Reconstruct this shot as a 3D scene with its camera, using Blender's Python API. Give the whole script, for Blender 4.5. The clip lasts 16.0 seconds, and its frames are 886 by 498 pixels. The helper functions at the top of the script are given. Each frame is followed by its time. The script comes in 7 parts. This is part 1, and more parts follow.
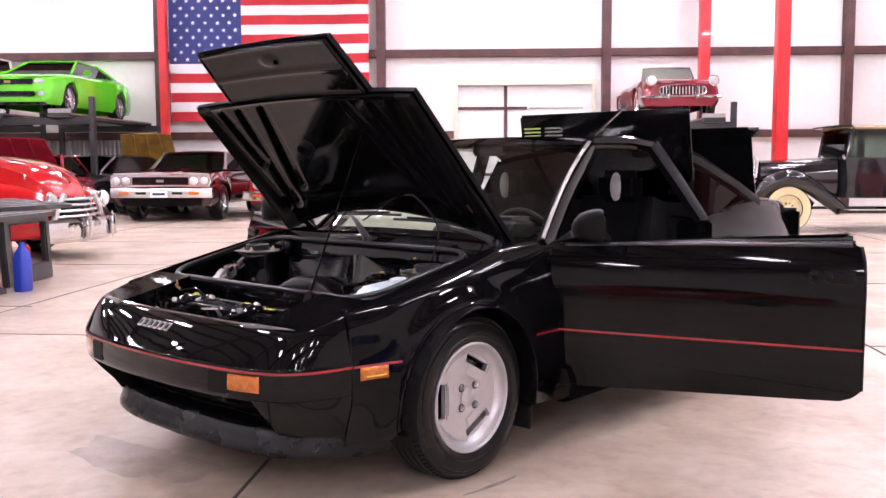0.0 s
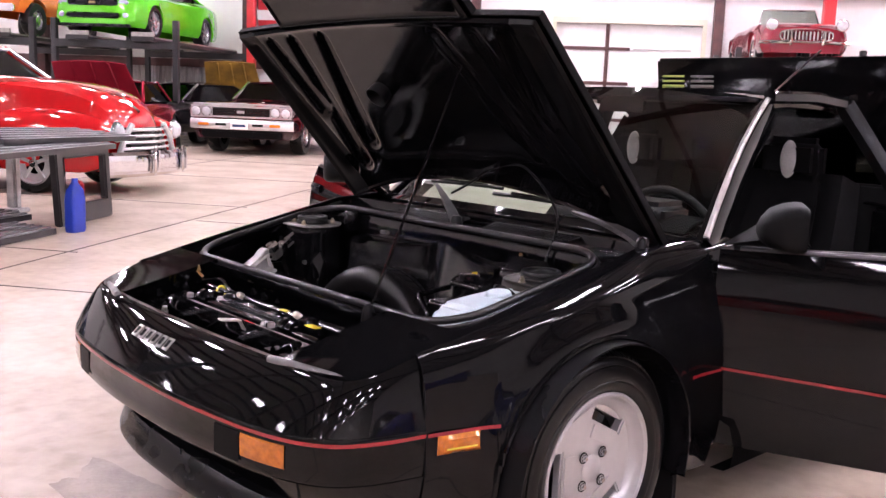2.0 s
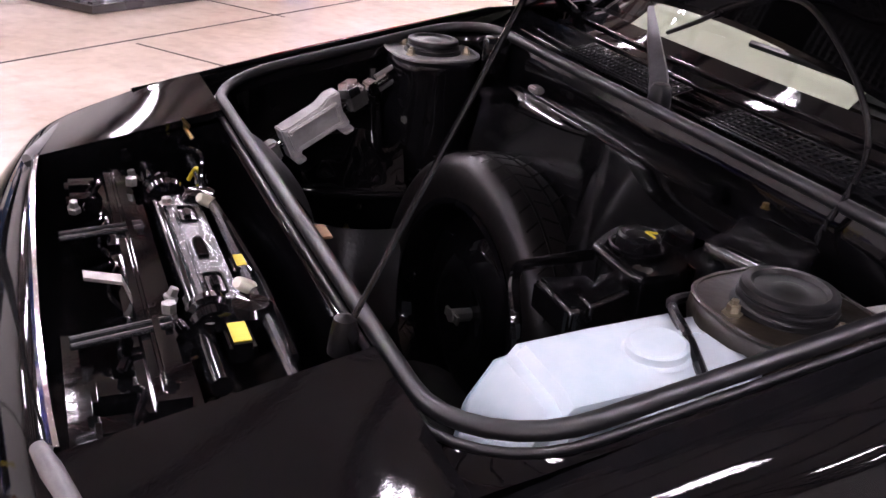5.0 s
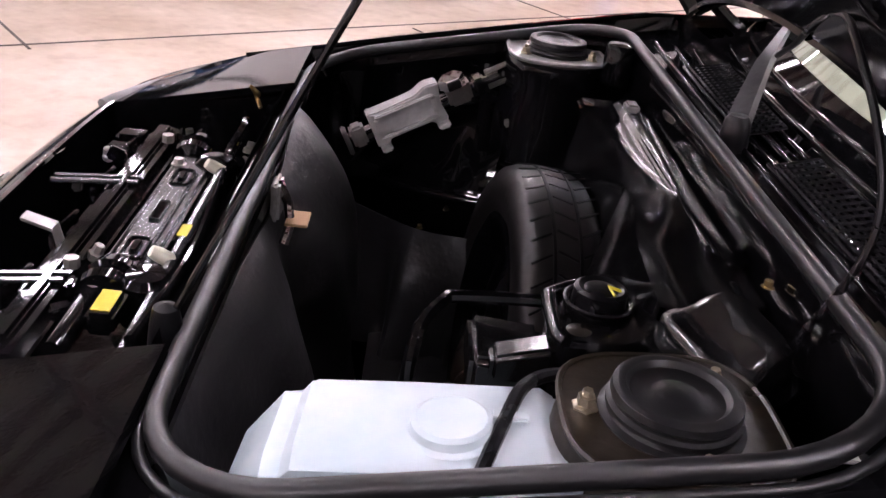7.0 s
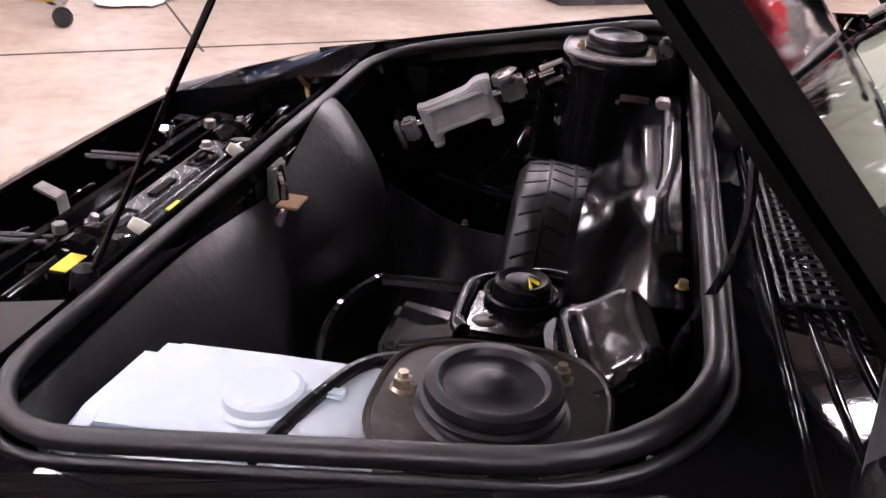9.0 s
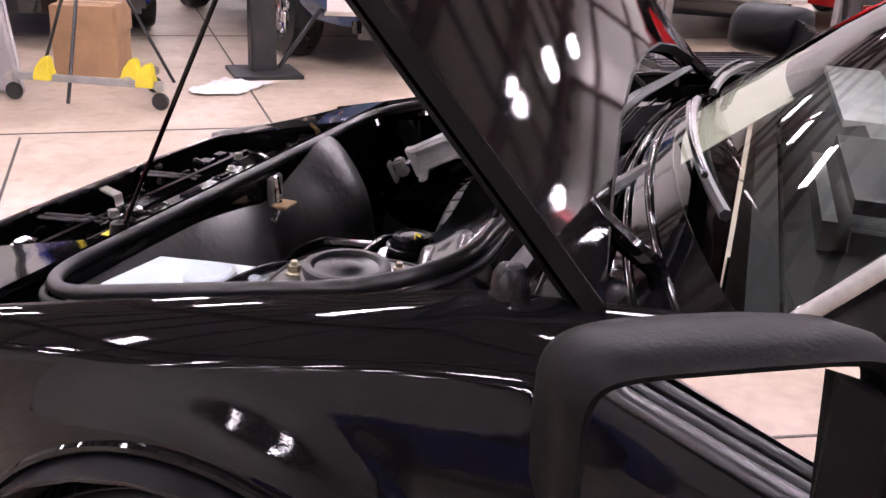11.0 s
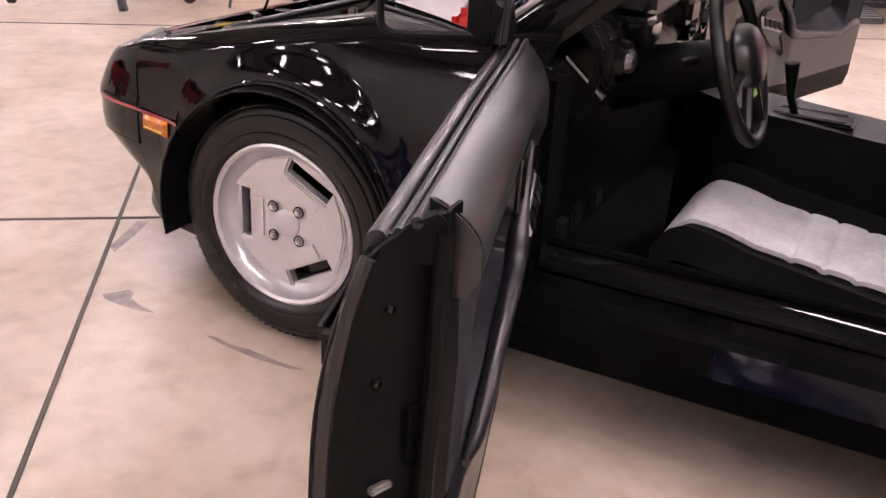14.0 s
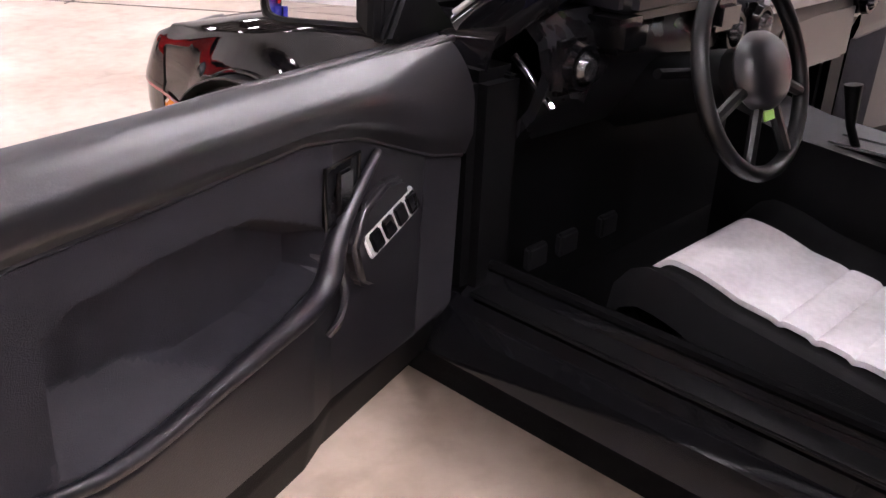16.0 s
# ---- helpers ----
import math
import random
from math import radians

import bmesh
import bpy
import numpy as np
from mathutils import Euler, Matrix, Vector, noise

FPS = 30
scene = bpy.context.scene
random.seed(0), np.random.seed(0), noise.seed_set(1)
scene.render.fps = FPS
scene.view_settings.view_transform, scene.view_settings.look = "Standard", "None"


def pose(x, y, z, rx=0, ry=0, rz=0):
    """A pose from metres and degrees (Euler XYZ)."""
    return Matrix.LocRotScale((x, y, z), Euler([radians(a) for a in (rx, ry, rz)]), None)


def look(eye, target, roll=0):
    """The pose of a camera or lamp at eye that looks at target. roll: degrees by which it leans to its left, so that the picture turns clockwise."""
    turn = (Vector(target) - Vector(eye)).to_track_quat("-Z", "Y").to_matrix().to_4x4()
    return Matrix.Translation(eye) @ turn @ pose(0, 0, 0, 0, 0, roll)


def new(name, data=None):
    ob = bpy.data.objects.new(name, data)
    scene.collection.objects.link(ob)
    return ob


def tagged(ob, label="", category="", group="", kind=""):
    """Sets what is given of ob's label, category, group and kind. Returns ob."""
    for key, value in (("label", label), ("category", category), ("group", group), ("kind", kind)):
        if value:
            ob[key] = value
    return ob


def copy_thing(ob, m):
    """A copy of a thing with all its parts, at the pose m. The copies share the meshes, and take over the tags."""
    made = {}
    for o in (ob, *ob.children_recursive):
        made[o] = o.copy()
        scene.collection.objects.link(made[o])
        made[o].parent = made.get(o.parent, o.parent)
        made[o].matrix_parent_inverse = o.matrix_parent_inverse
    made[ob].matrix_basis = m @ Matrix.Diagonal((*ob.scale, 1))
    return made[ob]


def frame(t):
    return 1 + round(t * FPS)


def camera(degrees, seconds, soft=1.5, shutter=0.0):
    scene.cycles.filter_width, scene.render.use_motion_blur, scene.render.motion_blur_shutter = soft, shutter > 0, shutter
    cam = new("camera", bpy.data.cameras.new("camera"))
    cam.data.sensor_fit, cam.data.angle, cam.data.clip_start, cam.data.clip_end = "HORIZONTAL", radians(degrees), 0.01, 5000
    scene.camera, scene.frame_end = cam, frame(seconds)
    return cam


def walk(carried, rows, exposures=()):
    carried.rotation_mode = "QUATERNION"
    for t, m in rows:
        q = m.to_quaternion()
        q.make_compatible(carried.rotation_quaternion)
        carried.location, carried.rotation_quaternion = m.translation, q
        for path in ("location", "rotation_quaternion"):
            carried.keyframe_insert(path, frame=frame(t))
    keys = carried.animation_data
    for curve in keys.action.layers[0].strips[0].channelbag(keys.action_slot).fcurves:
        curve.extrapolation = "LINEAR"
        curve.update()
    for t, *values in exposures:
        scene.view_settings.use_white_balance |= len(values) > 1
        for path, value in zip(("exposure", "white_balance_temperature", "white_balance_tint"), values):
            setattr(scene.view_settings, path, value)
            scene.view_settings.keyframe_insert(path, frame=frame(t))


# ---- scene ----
cam = camera(51.0, 16.0)
PATH = [
    (0, (2.816, -2.409, 1.092), (1.473, -0.938, 0.913), -0.2),
    (0.5, (2.647, -2.214, 1.096), (1.271, -0.785, 0.842), 0.1),
    (1, (2.478, -2.024, 1.117), (1.031, -0.675, 0.822), 0.6),
    (1.5, (2.249, -1.857, 1.135), (0.774, -0.544, 0.818), 1.4),
    (2, (2.043, -1.714, 1.146), (0.588, -0.379, 0.833), 2.2),
    (2.5, (1.85, -1.537, 1.161), (0.37, -0.23, 0.845), 3.0),
    (3, (1.668, -1.384, 1.164), (0.143, -0.138, 0.813), 4.5),
    (3.5, (1.481, -1.226, 1.18), (-0.066, -0.047, 0.717), 5.4),
    (4, (1.317, -1.011, 1.149), (-0.271, 0.022, 0.505), 4.8),
    (4.5, (1.205, -0.804, 1.141), (-0.426, 0.077, 0.388), 5.1),
    (4.7, (1.166, -0.739, 1.137), (-0.469, 0.103, 0.351), 5.3),
    (6.8, (1.079, -0.207, 1.117), (-0.711, -0.055, 0.236), 7.7),
    (7, (1.078, -0.175, 1.116), (-0.716, -0.063, 0.237), 7.6),
    (7.5, (1.056, -0.093, 1.11), (-0.735, -0.095, 0.221), 7.2),
    (8, (1.04, 0.002, 1.116), (-0.738, -0.157, 0.214), 6.1),
    (8.5, (1.038, 0.063, 1.113), (-0.724, -0.21, 0.208), 6.3),
    (9, (1.046, 0.114, 1.11), (-0.712, -0.216, 0.214), 4.6),
    (9.5, (1.093, 0.204, 1.118), (-0.656, -0.218, 0.244), 4.2),
    (9.7, (1.11, 0.243, 1.112), (-0.632, -0.231, 0.251), 4.3),
    (12, (1.79, 0.637, 1.142), (-0.013, 0.02, 0.537), 2.3),
    (12.5, (1.988, 0.757, 1.112), (0.204, 0.069, 0.527), 2.0),
    (13, (2.092, 0.888, 1.134), (0.356, 0.185, 0.434), 2.5),
    (13.5, (2.251, 1.051, 1.131), (0.568, 0.276, 0.379), 3.6),
    (14, (2.327, 1.19, 1.122), (0.69, 0.382, 0.306), 3.2),
    (14.5, (2.271, 1.29, 1.094), (0.665, 0.459, 0.239), 5.5),
    (15, (2.168, 1.398, 1.087), (0.693, 0.364, 0.219), 4.3),
    (15.5, (2.015, 1.488, 1.079), (0.629, 0.339, 0.206), 2.0),
    (16, (1.845, 1.563, 1.095), (0.511, 0.326, 0.264), 2.5),
]
# the clip's white balance drifts from pinkish to warm
TINT = [(0, 0.06, 6350, 15), (4.7, 0.14, 6350, 18), (6.8, 0.2, 6500, 15), (9.7, 0.2, 6500, 15), (12, 0.22, 6450, 15), (13, 0.1, 6600, 16), (14, -0.06, 6900, 16), (15, 0.1, 6850, 14), (16, 0.28, 6500, 10)]
walk(cam, [(t, look(eye, to, roll)) for t, eye, to, roll in PATH], TINT)


# ---- light: a closed hall lit by rows of fluorescent high-bay lamps ----
world = bpy.data.worlds.new("world")
world.use_nodes = True
world.node_tree.nodes["Background"].inputs[0].default_value = (0.9, 0.92, 1.0, 1)
world.node_tree.nodes["Background"].inputs[1].default_value = 0.05
scene.world = world


# ---- materials ----
def mat(name, color, rough=0.5, metal=0.0, var=0.12, scale=6.0, bump=0.0, bscale=60.0, coat=0.0, emit=0.0, color2=None,
        spec=0.5, transmission=0.0, rvar=0.0):
    """A principled material with colour variation at two scales and fine relief."""
    m = bpy.data.materials.new(name)
    m.use_nodes = True
    nt = m.node_tree
    b = nt.nodes["Principled BSDF"]
    b.inputs["Roughness"].default_value = rough
    b.inputs["Metallic"].default_value = metal
    b.inputs["Specular IOR Level"].default_value = spec
    b.inputs["Coat Weight"].default_value = coat
    b.inputs["Coat Roughness"].default_value = 0.02
    b.inputs["Transmission Weight"].default_value = transmission
    tc = nt.nodes.new("ShaderNodeTexCoord")
    c2 = color2 if color2 else tuple(c * (1 - 2.2 * var) for c in color)
    n1 = nt.nodes.new("ShaderNodeTexNoise")
    n1.inputs["Scale"].default_value = scale
    n1.inputs["Detail"].default_value = 6
    n2 = nt.nodes.new("ShaderNodeTexNoise")
    n2.inputs["Scale"].default_value = scale * 9
    n2.inputs["Detail"].default_value = 3
    add = nt.nodes.new("ShaderNodeMath")
    add.operation = "MULTIPLY_ADD"
    add.inputs[1].default_value = 0.35
    ramp = nt.nodes.new("ShaderNodeValToRGB")
    ramp.color_ramp.elements[0].position, ramp.color_ramp.elements[1].position = 0.42, 0.85
    ramp.color_ramp.elements[0].color = (*color, 1)
    ramp.color_ramp.elements[1].color = (*c2, 1)
    for n in (n1, n2):
        nt.links.new(tc.outputs["Object"], n.inputs["Vector"])
    nt.links.new(n2.outputs["Fac"], add.inputs[0])
    nt.links.new(n1.outputs["Fac"], add.inputs[2])
    nt.links.new(add.outputs[0], ramp.inputs[0])
    nt.links.new(ramp.outputs[0], b.inputs["Base Color"])
    if rvar:
        mr = nt.nodes.new("ShaderNodeMapRange")
        mr.inputs["To Min"].default_value, mr.inputs["To Max"].default_value = max(rough - rvar, 0.01), rough + rvar
        nt.links.new(n1.outputs["Fac"], mr.inputs["Value"])
        nt.links.new(mr.outputs[0], b.inputs["Roughness"])
    if bump:
        n3 = nt.nodes.new("ShaderNodeTexNoise")
        n3.inputs["Scale"].default_value = bscale
        n3.inputs["Detail"].default_value = 4
        nt.links.new(tc.outputs["Object"], n3.inputs["Vector"])
        bp = nt.nodes.new("ShaderNodeBump")
        bp.inputs["Strength"].default_value = bump
        bp.inputs["Distance"].default_value = 0.004
        nt.links.new(n3.outputs["Fac"], bp.inputs["Height"])
        nt.links.new(bp.outputs[0], b.inputs["Normal"])
    if emit:
        b.inputs["Emission Color"].default_value = (*color, 1)
        b.inputs["Emission Strength"].default_value = emit
    return m


def glass_mat(name, tint, rough=0.0):
    """Thin tinted window glass: mostly clear, with a mirror sheen."""
    m = bpy.data.materials.new(name)
    m.use_nodes = True
    nt = m.node_tree
    nt.nodes.remove(nt.nodes["Principled BSDF"])
    tr = nt.nodes.new("ShaderNodeBsdfTransparent")
    tr.inputs[0].default_value = (*tint, 1)
    gl = nt.nodes.new("ShaderNodeBsdfGlossy")
    gl.inputs["Roughness"].default_value = rough
    fr = nt.nodes.new("ShaderNodeFresnel")
    fr.inputs[0].default_value = 1.5
    mx = nt.nodes.new("ShaderNodeMixShader")
    nt.links.new(fr.outputs[0], mx.inputs[0])
    nt.links.new(tr.outputs[0], mx.inputs[1])
    nt.links.new(gl.outputs[0], mx.inputs[2])
    nt.links.new(mx.outputs[0], nt.nodes["Material Output"].inputs[0])
    return m


BLACK = mat("black_gloss_paint", (0.0035, 0.0035, 0.004), 0.035, var=0.1, bump=0.008, bscale=220, spec=0.2)
BLACK_IN = mat("black_bay_paint", (0.003, 0.003, 0.0034), 0.06, var=0.2, bump=0.12, bscale=14, rvar=0.04, spec=0.28)
LIDINNER = mat("black_lid_inner_paint", (0.003, 0.003, 0.0034), 0.08, var=0.2, bump=0.1, bscale=14, rvar=0.04, spec=0.16)
PLASTIC = mat("black_plastic", (0.006, 0.006, 0.007), 0.28, var=0.15, bump=0.08, bscale=260, rvar=0.08, spec=0.2)
SATIN = mat("satin_moulded_tray", (0.0045, 0.0045, 0.005), 0.13, var=0.2, bump=0.04, bscale=160, rvar=0.04, spec=0.6)
RUBBER = mat("rubber", (0.009, 0.009, 0.01), 0.36, var=0.15, bump=0.08, bscale=90, rvar=0.1)
# black rubber paled to stand for lamplight on the nose mouldings
LITRUBBER = mat("lit_grey_rubber", (0.14, 0.137, 0.137), 0.32, var=0.2, scale=25, bump=0.05, bscale=90, rvar=0.08, spec=0.7)
TYRE = mat("tyre_rubber", (0.006, 0.006, 0.0065), 0.3, var=0.2, bump=0.12, bscale=70, rvar=0.1, spec=0.3)
CARPET = mat("black_carpet", (0.006, 0.006, 0.007), 0.7, var=0.3, scale=14, bump=0.5, bscale=420, spec=0.3)
TRIMGREY = mat("charcoal_door_vinyl", (0.013, 0.0125, 0.015), 0.3, var=0.1, bump=0.1, bscale=380, rvar=0.05, spec=0.75)
ROLLVINYL = mat("charcoal_padded_vinyl", (0.013, 0.0125, 0.0145), 0.33, var=0.1, bump=0.04, bscale=420, spec=0.95)
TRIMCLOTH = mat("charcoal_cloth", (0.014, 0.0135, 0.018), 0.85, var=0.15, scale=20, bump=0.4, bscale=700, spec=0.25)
# pocket floor's cloth, paled to stand for lamplight on its upward face
LITPOCKET = mat("lit_pocket_cloth", (0.026, 0.025, 0.03), 0.85, var=0.12, scale=20, bump=0.35, bscale=700, spec=0.3)
SEATGREY = mat("grey_velour", (0.72, 0.7, 0.71), 0.9, var=0.14, scale=9, bump=0.35, bscale=500)
SEATBLK = mat("black_velour", (0.005, 0.005, 0.0055), 0.9, var=0.2, bump=0.35, bscale=500, spec=0.1)
WIPER = mat("worn_grey_black_steel", (0.085, 0.085, 0.088), 0.42, 0.2, var=0.25, scale=20, bump=0.05, bscale=120, rvar=0.1)
SILVER = mat("silver_alloy_paint", (0.62, 0.61, 0.62), 0.32, 0.55, var=0.06, bump=0.03, bscale=160, rvar=0.06)
CHROME = mat("chrome", (0.82, 0.82, 0.84), 0.07, 1.0, var=0.05, rvar=0.03)
STEEL = mat("zinc_steel", (0.5, 0.49, 0.46), 0.35, 0.9, var=0.15, scale=18, rvar=0.12)
GOLD = mat("yellow_zinc", (0.62, 0.46, 0.2), 0.33, 0.9, var=0.2, scale=30)
POLISHED = mat("polished_dark_steel", (0.2, 0.2, 0.21), 0.2, 0.85, var=0.25, scale=20, rvar=0.1)
LEATHER = mat("black_leather", (0.006, 0.006, 0.0065), 0.38, var=0.2, scale=20, bump=0.12, bscale=300, rvar=0.06, spec=0.4)
CABIN = mat("black_cabin_plastic", (0.003, 0.003, 0.0034), 0.5, var=0.2, bump=0.1, bscale=260, spec=0.1)
# sheenless black that keeps floor and lamp reflections off the sill
MATTBLACK = mat("matt_flat_black", (0.003, 0.003, 0.0032), 0.9, var=0.2, scale=30, bump=0.3, bscale=150, spec=0.02)
VINYL = mat("black_vinyl_lining", (0.021, 0.02, 0.022), 0.36, var=0.3, scale=7, bump=0.3, bscale=70, rvar=0.1, spec=1.0)
WORN = mat("worn_grey_mount", (0.5, 0.49, 0.48), 0.34, 0.4, var=0.25, scale=16, bump=0.1, rvar=0.12)
JACKGREY = mat("grey_jack_paint", (0.68, 0.67, 0.66), 0.42, 0.1, var=0.15, scale=14, bump=0.05, rvar=0.1)
RED = mat("red_pinstripe", (0.3, 0.008, 0.014), 0.3, coat=0.5)
AMBER = mat("amber_lens", (0.62, 0.17, 0.012), 0.15, coat=0.6, var=0.2, scale=60)
TANK = mat("milky_tank_plastic", (0.66, 0.7, 0.73), 0.36, var=0.05, scale=5, bump=0.04, bscale=60, color2=(0.5, 0.62, 0.67))
YELLOW = mat("yellow_label", (0.75, 0.62, 0.03), 0.5, var=0.1)
PAPER = mat("cream_paper", (0.72, 0.7, 0.56), 0.7, var=0.06, scale=3)
WHITE = mat("white_label", (0.8, 0.8, 0.78), 0.6, var=0.05)
GLASS = glass_mat("car_glass", (0.6, 0.67, 0.63))
DARKGLASS = glass_mat("dark_glass", (0.12, 0.13, 0.14))
MIRROR = mat("mirror", (0.85, 0.85, 0.87), 0.01, 1.0, var=0.0)
WALLWHITE = mat("white_wall_panel", (0.78, 0.76, 0.74), 0.55, var=0.05, scale=0.6, bump=0.05, bscale=5)
GIRT = mat("red_oxide_steel", (0.09, 0.03, 0.028), 0.5, var=0.25, scale=4)
POSTRED = mat("red_gloss_post", (0.62, 0.02, 0.025), 0.35, coat=0.3, var=0.1)
LIFT = mat("black_lift_steel", (0.02, 0.02, 0.022), 0.4, var=0.2, scale=8, rvar=0.1)
LAMPWHITE = mat("fluorescent_tube", (1.0, 0.915, 1.0), 0.5, var=0.0, emit=176.0)
HOUSING = mat("white_lamp_housing", (0.8, 0.8, 0.8), 0.4, var=0.04)


def floor_mat():
    """Sealed concrete: warm grey slab with mottling, scuffs and a soft sheen."""
    m = mat("sealed_concrete", (0.63, 0.535, 0.445), 0.34, var=0.0, scale=1.6, color2=(0.4, 0.315, 0.235), rvar=0.07, bump=0.03, bscale=30)
    nt = m.node_tree
    b = nt.nodes["Principled BSDF"]
    ramp = b.inputs["Base Color"].links[0].from_node
    tc = [n for n in nt.nodes if n.bl_idname == "ShaderNodeTexCoord"][0]
    n = nt.nodes.new("ShaderNodeTexNoise")
    n.inputs["Scale"].default_value, n.inputs["Detail"].default_value, n.inputs["Distortion"].default_value = 9.0, 10, 0.3
    r2 = nt.nodes.new("ShaderNodeValToRGB")
    r2.color_ramp.elements[0].position, r2.color_ramp.elements[1].position = 0.5, 0.72
    r2.color_ramp.elements[0].color, r2.color_ramp.elements[1].color = (1, 1, 1, 1), (0.5, 0.42, 0.34, 1)
    mx = nt.nodes.new("ShaderNodeMix")
    mx.data_type, mx.blend_type = "RGBA", "MULTIPLY"
    mx.inputs["Factor"].default_value = 0.36
    nt.links.new(tc.outputs["Object"], n.inputs["Vector"])
    nt.links.new(n.outputs["Fac"], r2.inputs[0])
    nt.links.new(ramp.outputs[0], mx.inputs["A"])
    nt.links.new(r2.outputs[0], mx.inputs["B"])
    nt.links.new(mx.outputs["Result"], b.inputs["Base Color"])
    return m


CEIL = mat("grey_white_insulation", (0.42, 0.41, 0.41), 0.8, var=0.1, scale=0.8)
CONCRETE = floor_mat()
JOINT = mat("dark_joint", (0.1, 0.085, 0.075), 0.7, var=0.2)


# ---- mesh helpers ----
def part(name, bm, material, parent=None, label="", smooth=True, angle=38):
    """Links a bmesh as one mesh object, under a thing or a part if one is given."""
    bm.normal_update()
    me = bpy.data.meshes.new(name)
    lim = radians(angle)
    for f in bm.faces:
        f.smooth = smooth
    if smooth:
        for e in bm.edges:
            e.smooth = len(e.link_faces) != 2 or e.calc_face_angle(0) < lim
    bm.to_mesh(me)
    bm.free()
    for m in (material if isinstance(material, (list, tuple)) else [material]):
        me.materials.append(m)
    ob = new(name, me)
    if parent is not None:
        ob.parent = parent
    return tagged(ob, label=label)


def root(name, m=None, label="", category="", group="", kind=""):
    ob = new(name)
    ob.empty_display_size = 0.1
    if m is not None:
        ob.matrix_world = m
    return tagged(ob, label, category, group, kind)


def grid(fn, us, vs, bm=None, cu=False, cv=False, mi=0):
    """A sheet of quads through fn(u, v)."""
    bm = bm or bmesh.new()
    us, vs = list(us), list(vs)
    V = [[bm.verts.new(fn(u, v)) for v in vs] for u in us]
    for i in range(len(us) if cu else len(us) - 1):
        for j in range(len(vs) if cv else len(vs) - 1):
            a, b = (i + 1) % len(us), (j + 1) % len(vs)
            f = bm.faces.new((V[i][j], V[a][j], V[a][b], V[i][b]))
            f.material_index = mi
    return bm


def lin(a, b, n):
    return [a + (b - a) * i / (n - 1) for i in range(n)]


def loft(loops, bm=None, closed=True, cap0=False, cap1=False):
    """Skins a row of loops of equal length."""
    bm = bm or bmesh.new()
    V = [[bm.verts.new(p) for p in lp] for lp in loops]
    n = len(V[0])
    for a, b in zip(V, V[1:]):
        for i in range(n if closed else n - 1):
            j = (i + 1) % n
            bm.faces.new((a[i], a[j], b[j], b[i]))
    if cap0:
        bm.faces.new(V[0][::-1])
    if cap1:
        bm.faces.new(V[-1])
    return bm


def thick(bm, t):
    bmesh.ops.recalc_face_normals(bm, faces=bm.faces)
    bmesh.ops.solidify(bm, geom=bm.faces[:], thickness=t)
    return bm


def box(cx, cy, cz, sx, sy, sz, bevel=0.0, seg=2, m=None, bm=None):
    b = bmesh.new()
    bmesh.ops.create_cube(b, size=1)
    bmesh.ops.scale(b, vec=(sx, sy, sz), verts=b.verts)
    if bevel:
        bmesh.ops.bevel(b, geom=b.edges[:], offset=bevel, segments=seg, affect="EDGES")
    bmesh.ops.translate(b, vec=(cx, cy, cz), verts=b.verts)
    if m is not None:
        bmesh.ops.transform(b, matrix=m, verts=b.verts)
    if bm is None:
        return b
    return join(bm, b)


def join(bm, b):
    me = bpy.data.meshes.new("tmp")
    b.to_mesh(me)
    b.free()
    bm.from_mesh(me)
    bpy.data.meshes.remove(me)
    return bm


def lathe(profile, n=32, axis="z", bm=None, m=None):
    """Turns (radius, height) round an axis."""
    def at(i, k):
        r, h = profile[k]
        a = 2 * math.pi * i / n
        p = (r * math.cos(a), r * math.sin(a), h)
        if axis == "x":
            p = (p[2], p[0], p[1])
        elif axis == "y":
            p = (p[1], p[2], p[0])
        return m @ Vector(p) if m is not None else p
    return grid(at, range(n), range(len(profile)), bm, cu=True)


def tube(points, r=0.01, n=8, bm=None, smooth_steps=0, caps=True):
    """A round bar along points; smooth_steps rounds the bends (Catmull-Rom)."""
    P = [Vector(p) for p in points]
    if smooth_steps:
        Q = []
        for i in range(len(P) - 1):
            a, b, c, d = P[max(i - 1, 0)], P[i], P[i + 1], P[min(i + 2, len(P) - 1)]
            for k in range(smooth_steps):
                t = k / smooth_steps
                Q.append(0.5 * ((2 * b) + (c - a) * t + (2 * a - 5 * b + 4 * c - d) * t * t + (3 * b - a - 3 * c + d) * t ** 3))
        P = Q + [P[-1]]
    bm = bm or bmesh.new()
    rings = []
    up = Vector((0.13, 0.27, 0.95))
    for i, p in enumerate(P):
        d = (P[min(i + 1, len(P) - 1)] - P[max(i - 1, 0)]).normalized()
        s = d.cross(up)
        s = s.normalized() if s.length > 1e-4 else Vector((1, 0, 0))
        w = s.cross(d)
        rr = float(np.interp(i / max(len(P) - 1, 1), np.linspace(0, 1, len(r)), r)) if isinstance(r, (list, tuple)) else r
        rings.append([p + rr * (math.cos(2 * math.pi * k / n) * s + math.sin(2 * math.pi * k / n) * w) for k in range(n)])
    return loft(rings, bm, cap0=caps, cap1=caps)


def rrect(hx, y0, y1, r, n=8):
    """A rounded rectangle in plan, as a loop of (x, y)."""
    out = []
    for cx, cy, a0 in ((hx - r, y1 - r, 0), (-hx + r, y1 - r, 90), (-hx + r, y0 + r, 180), (hx - r, y0 + r, 270)):
        for k in range(n + 1):
            a = radians(a0 + 90 * k / n)
            out.append((cx + r * math.cos(a), cy + r * math.sin(a)))
    return out


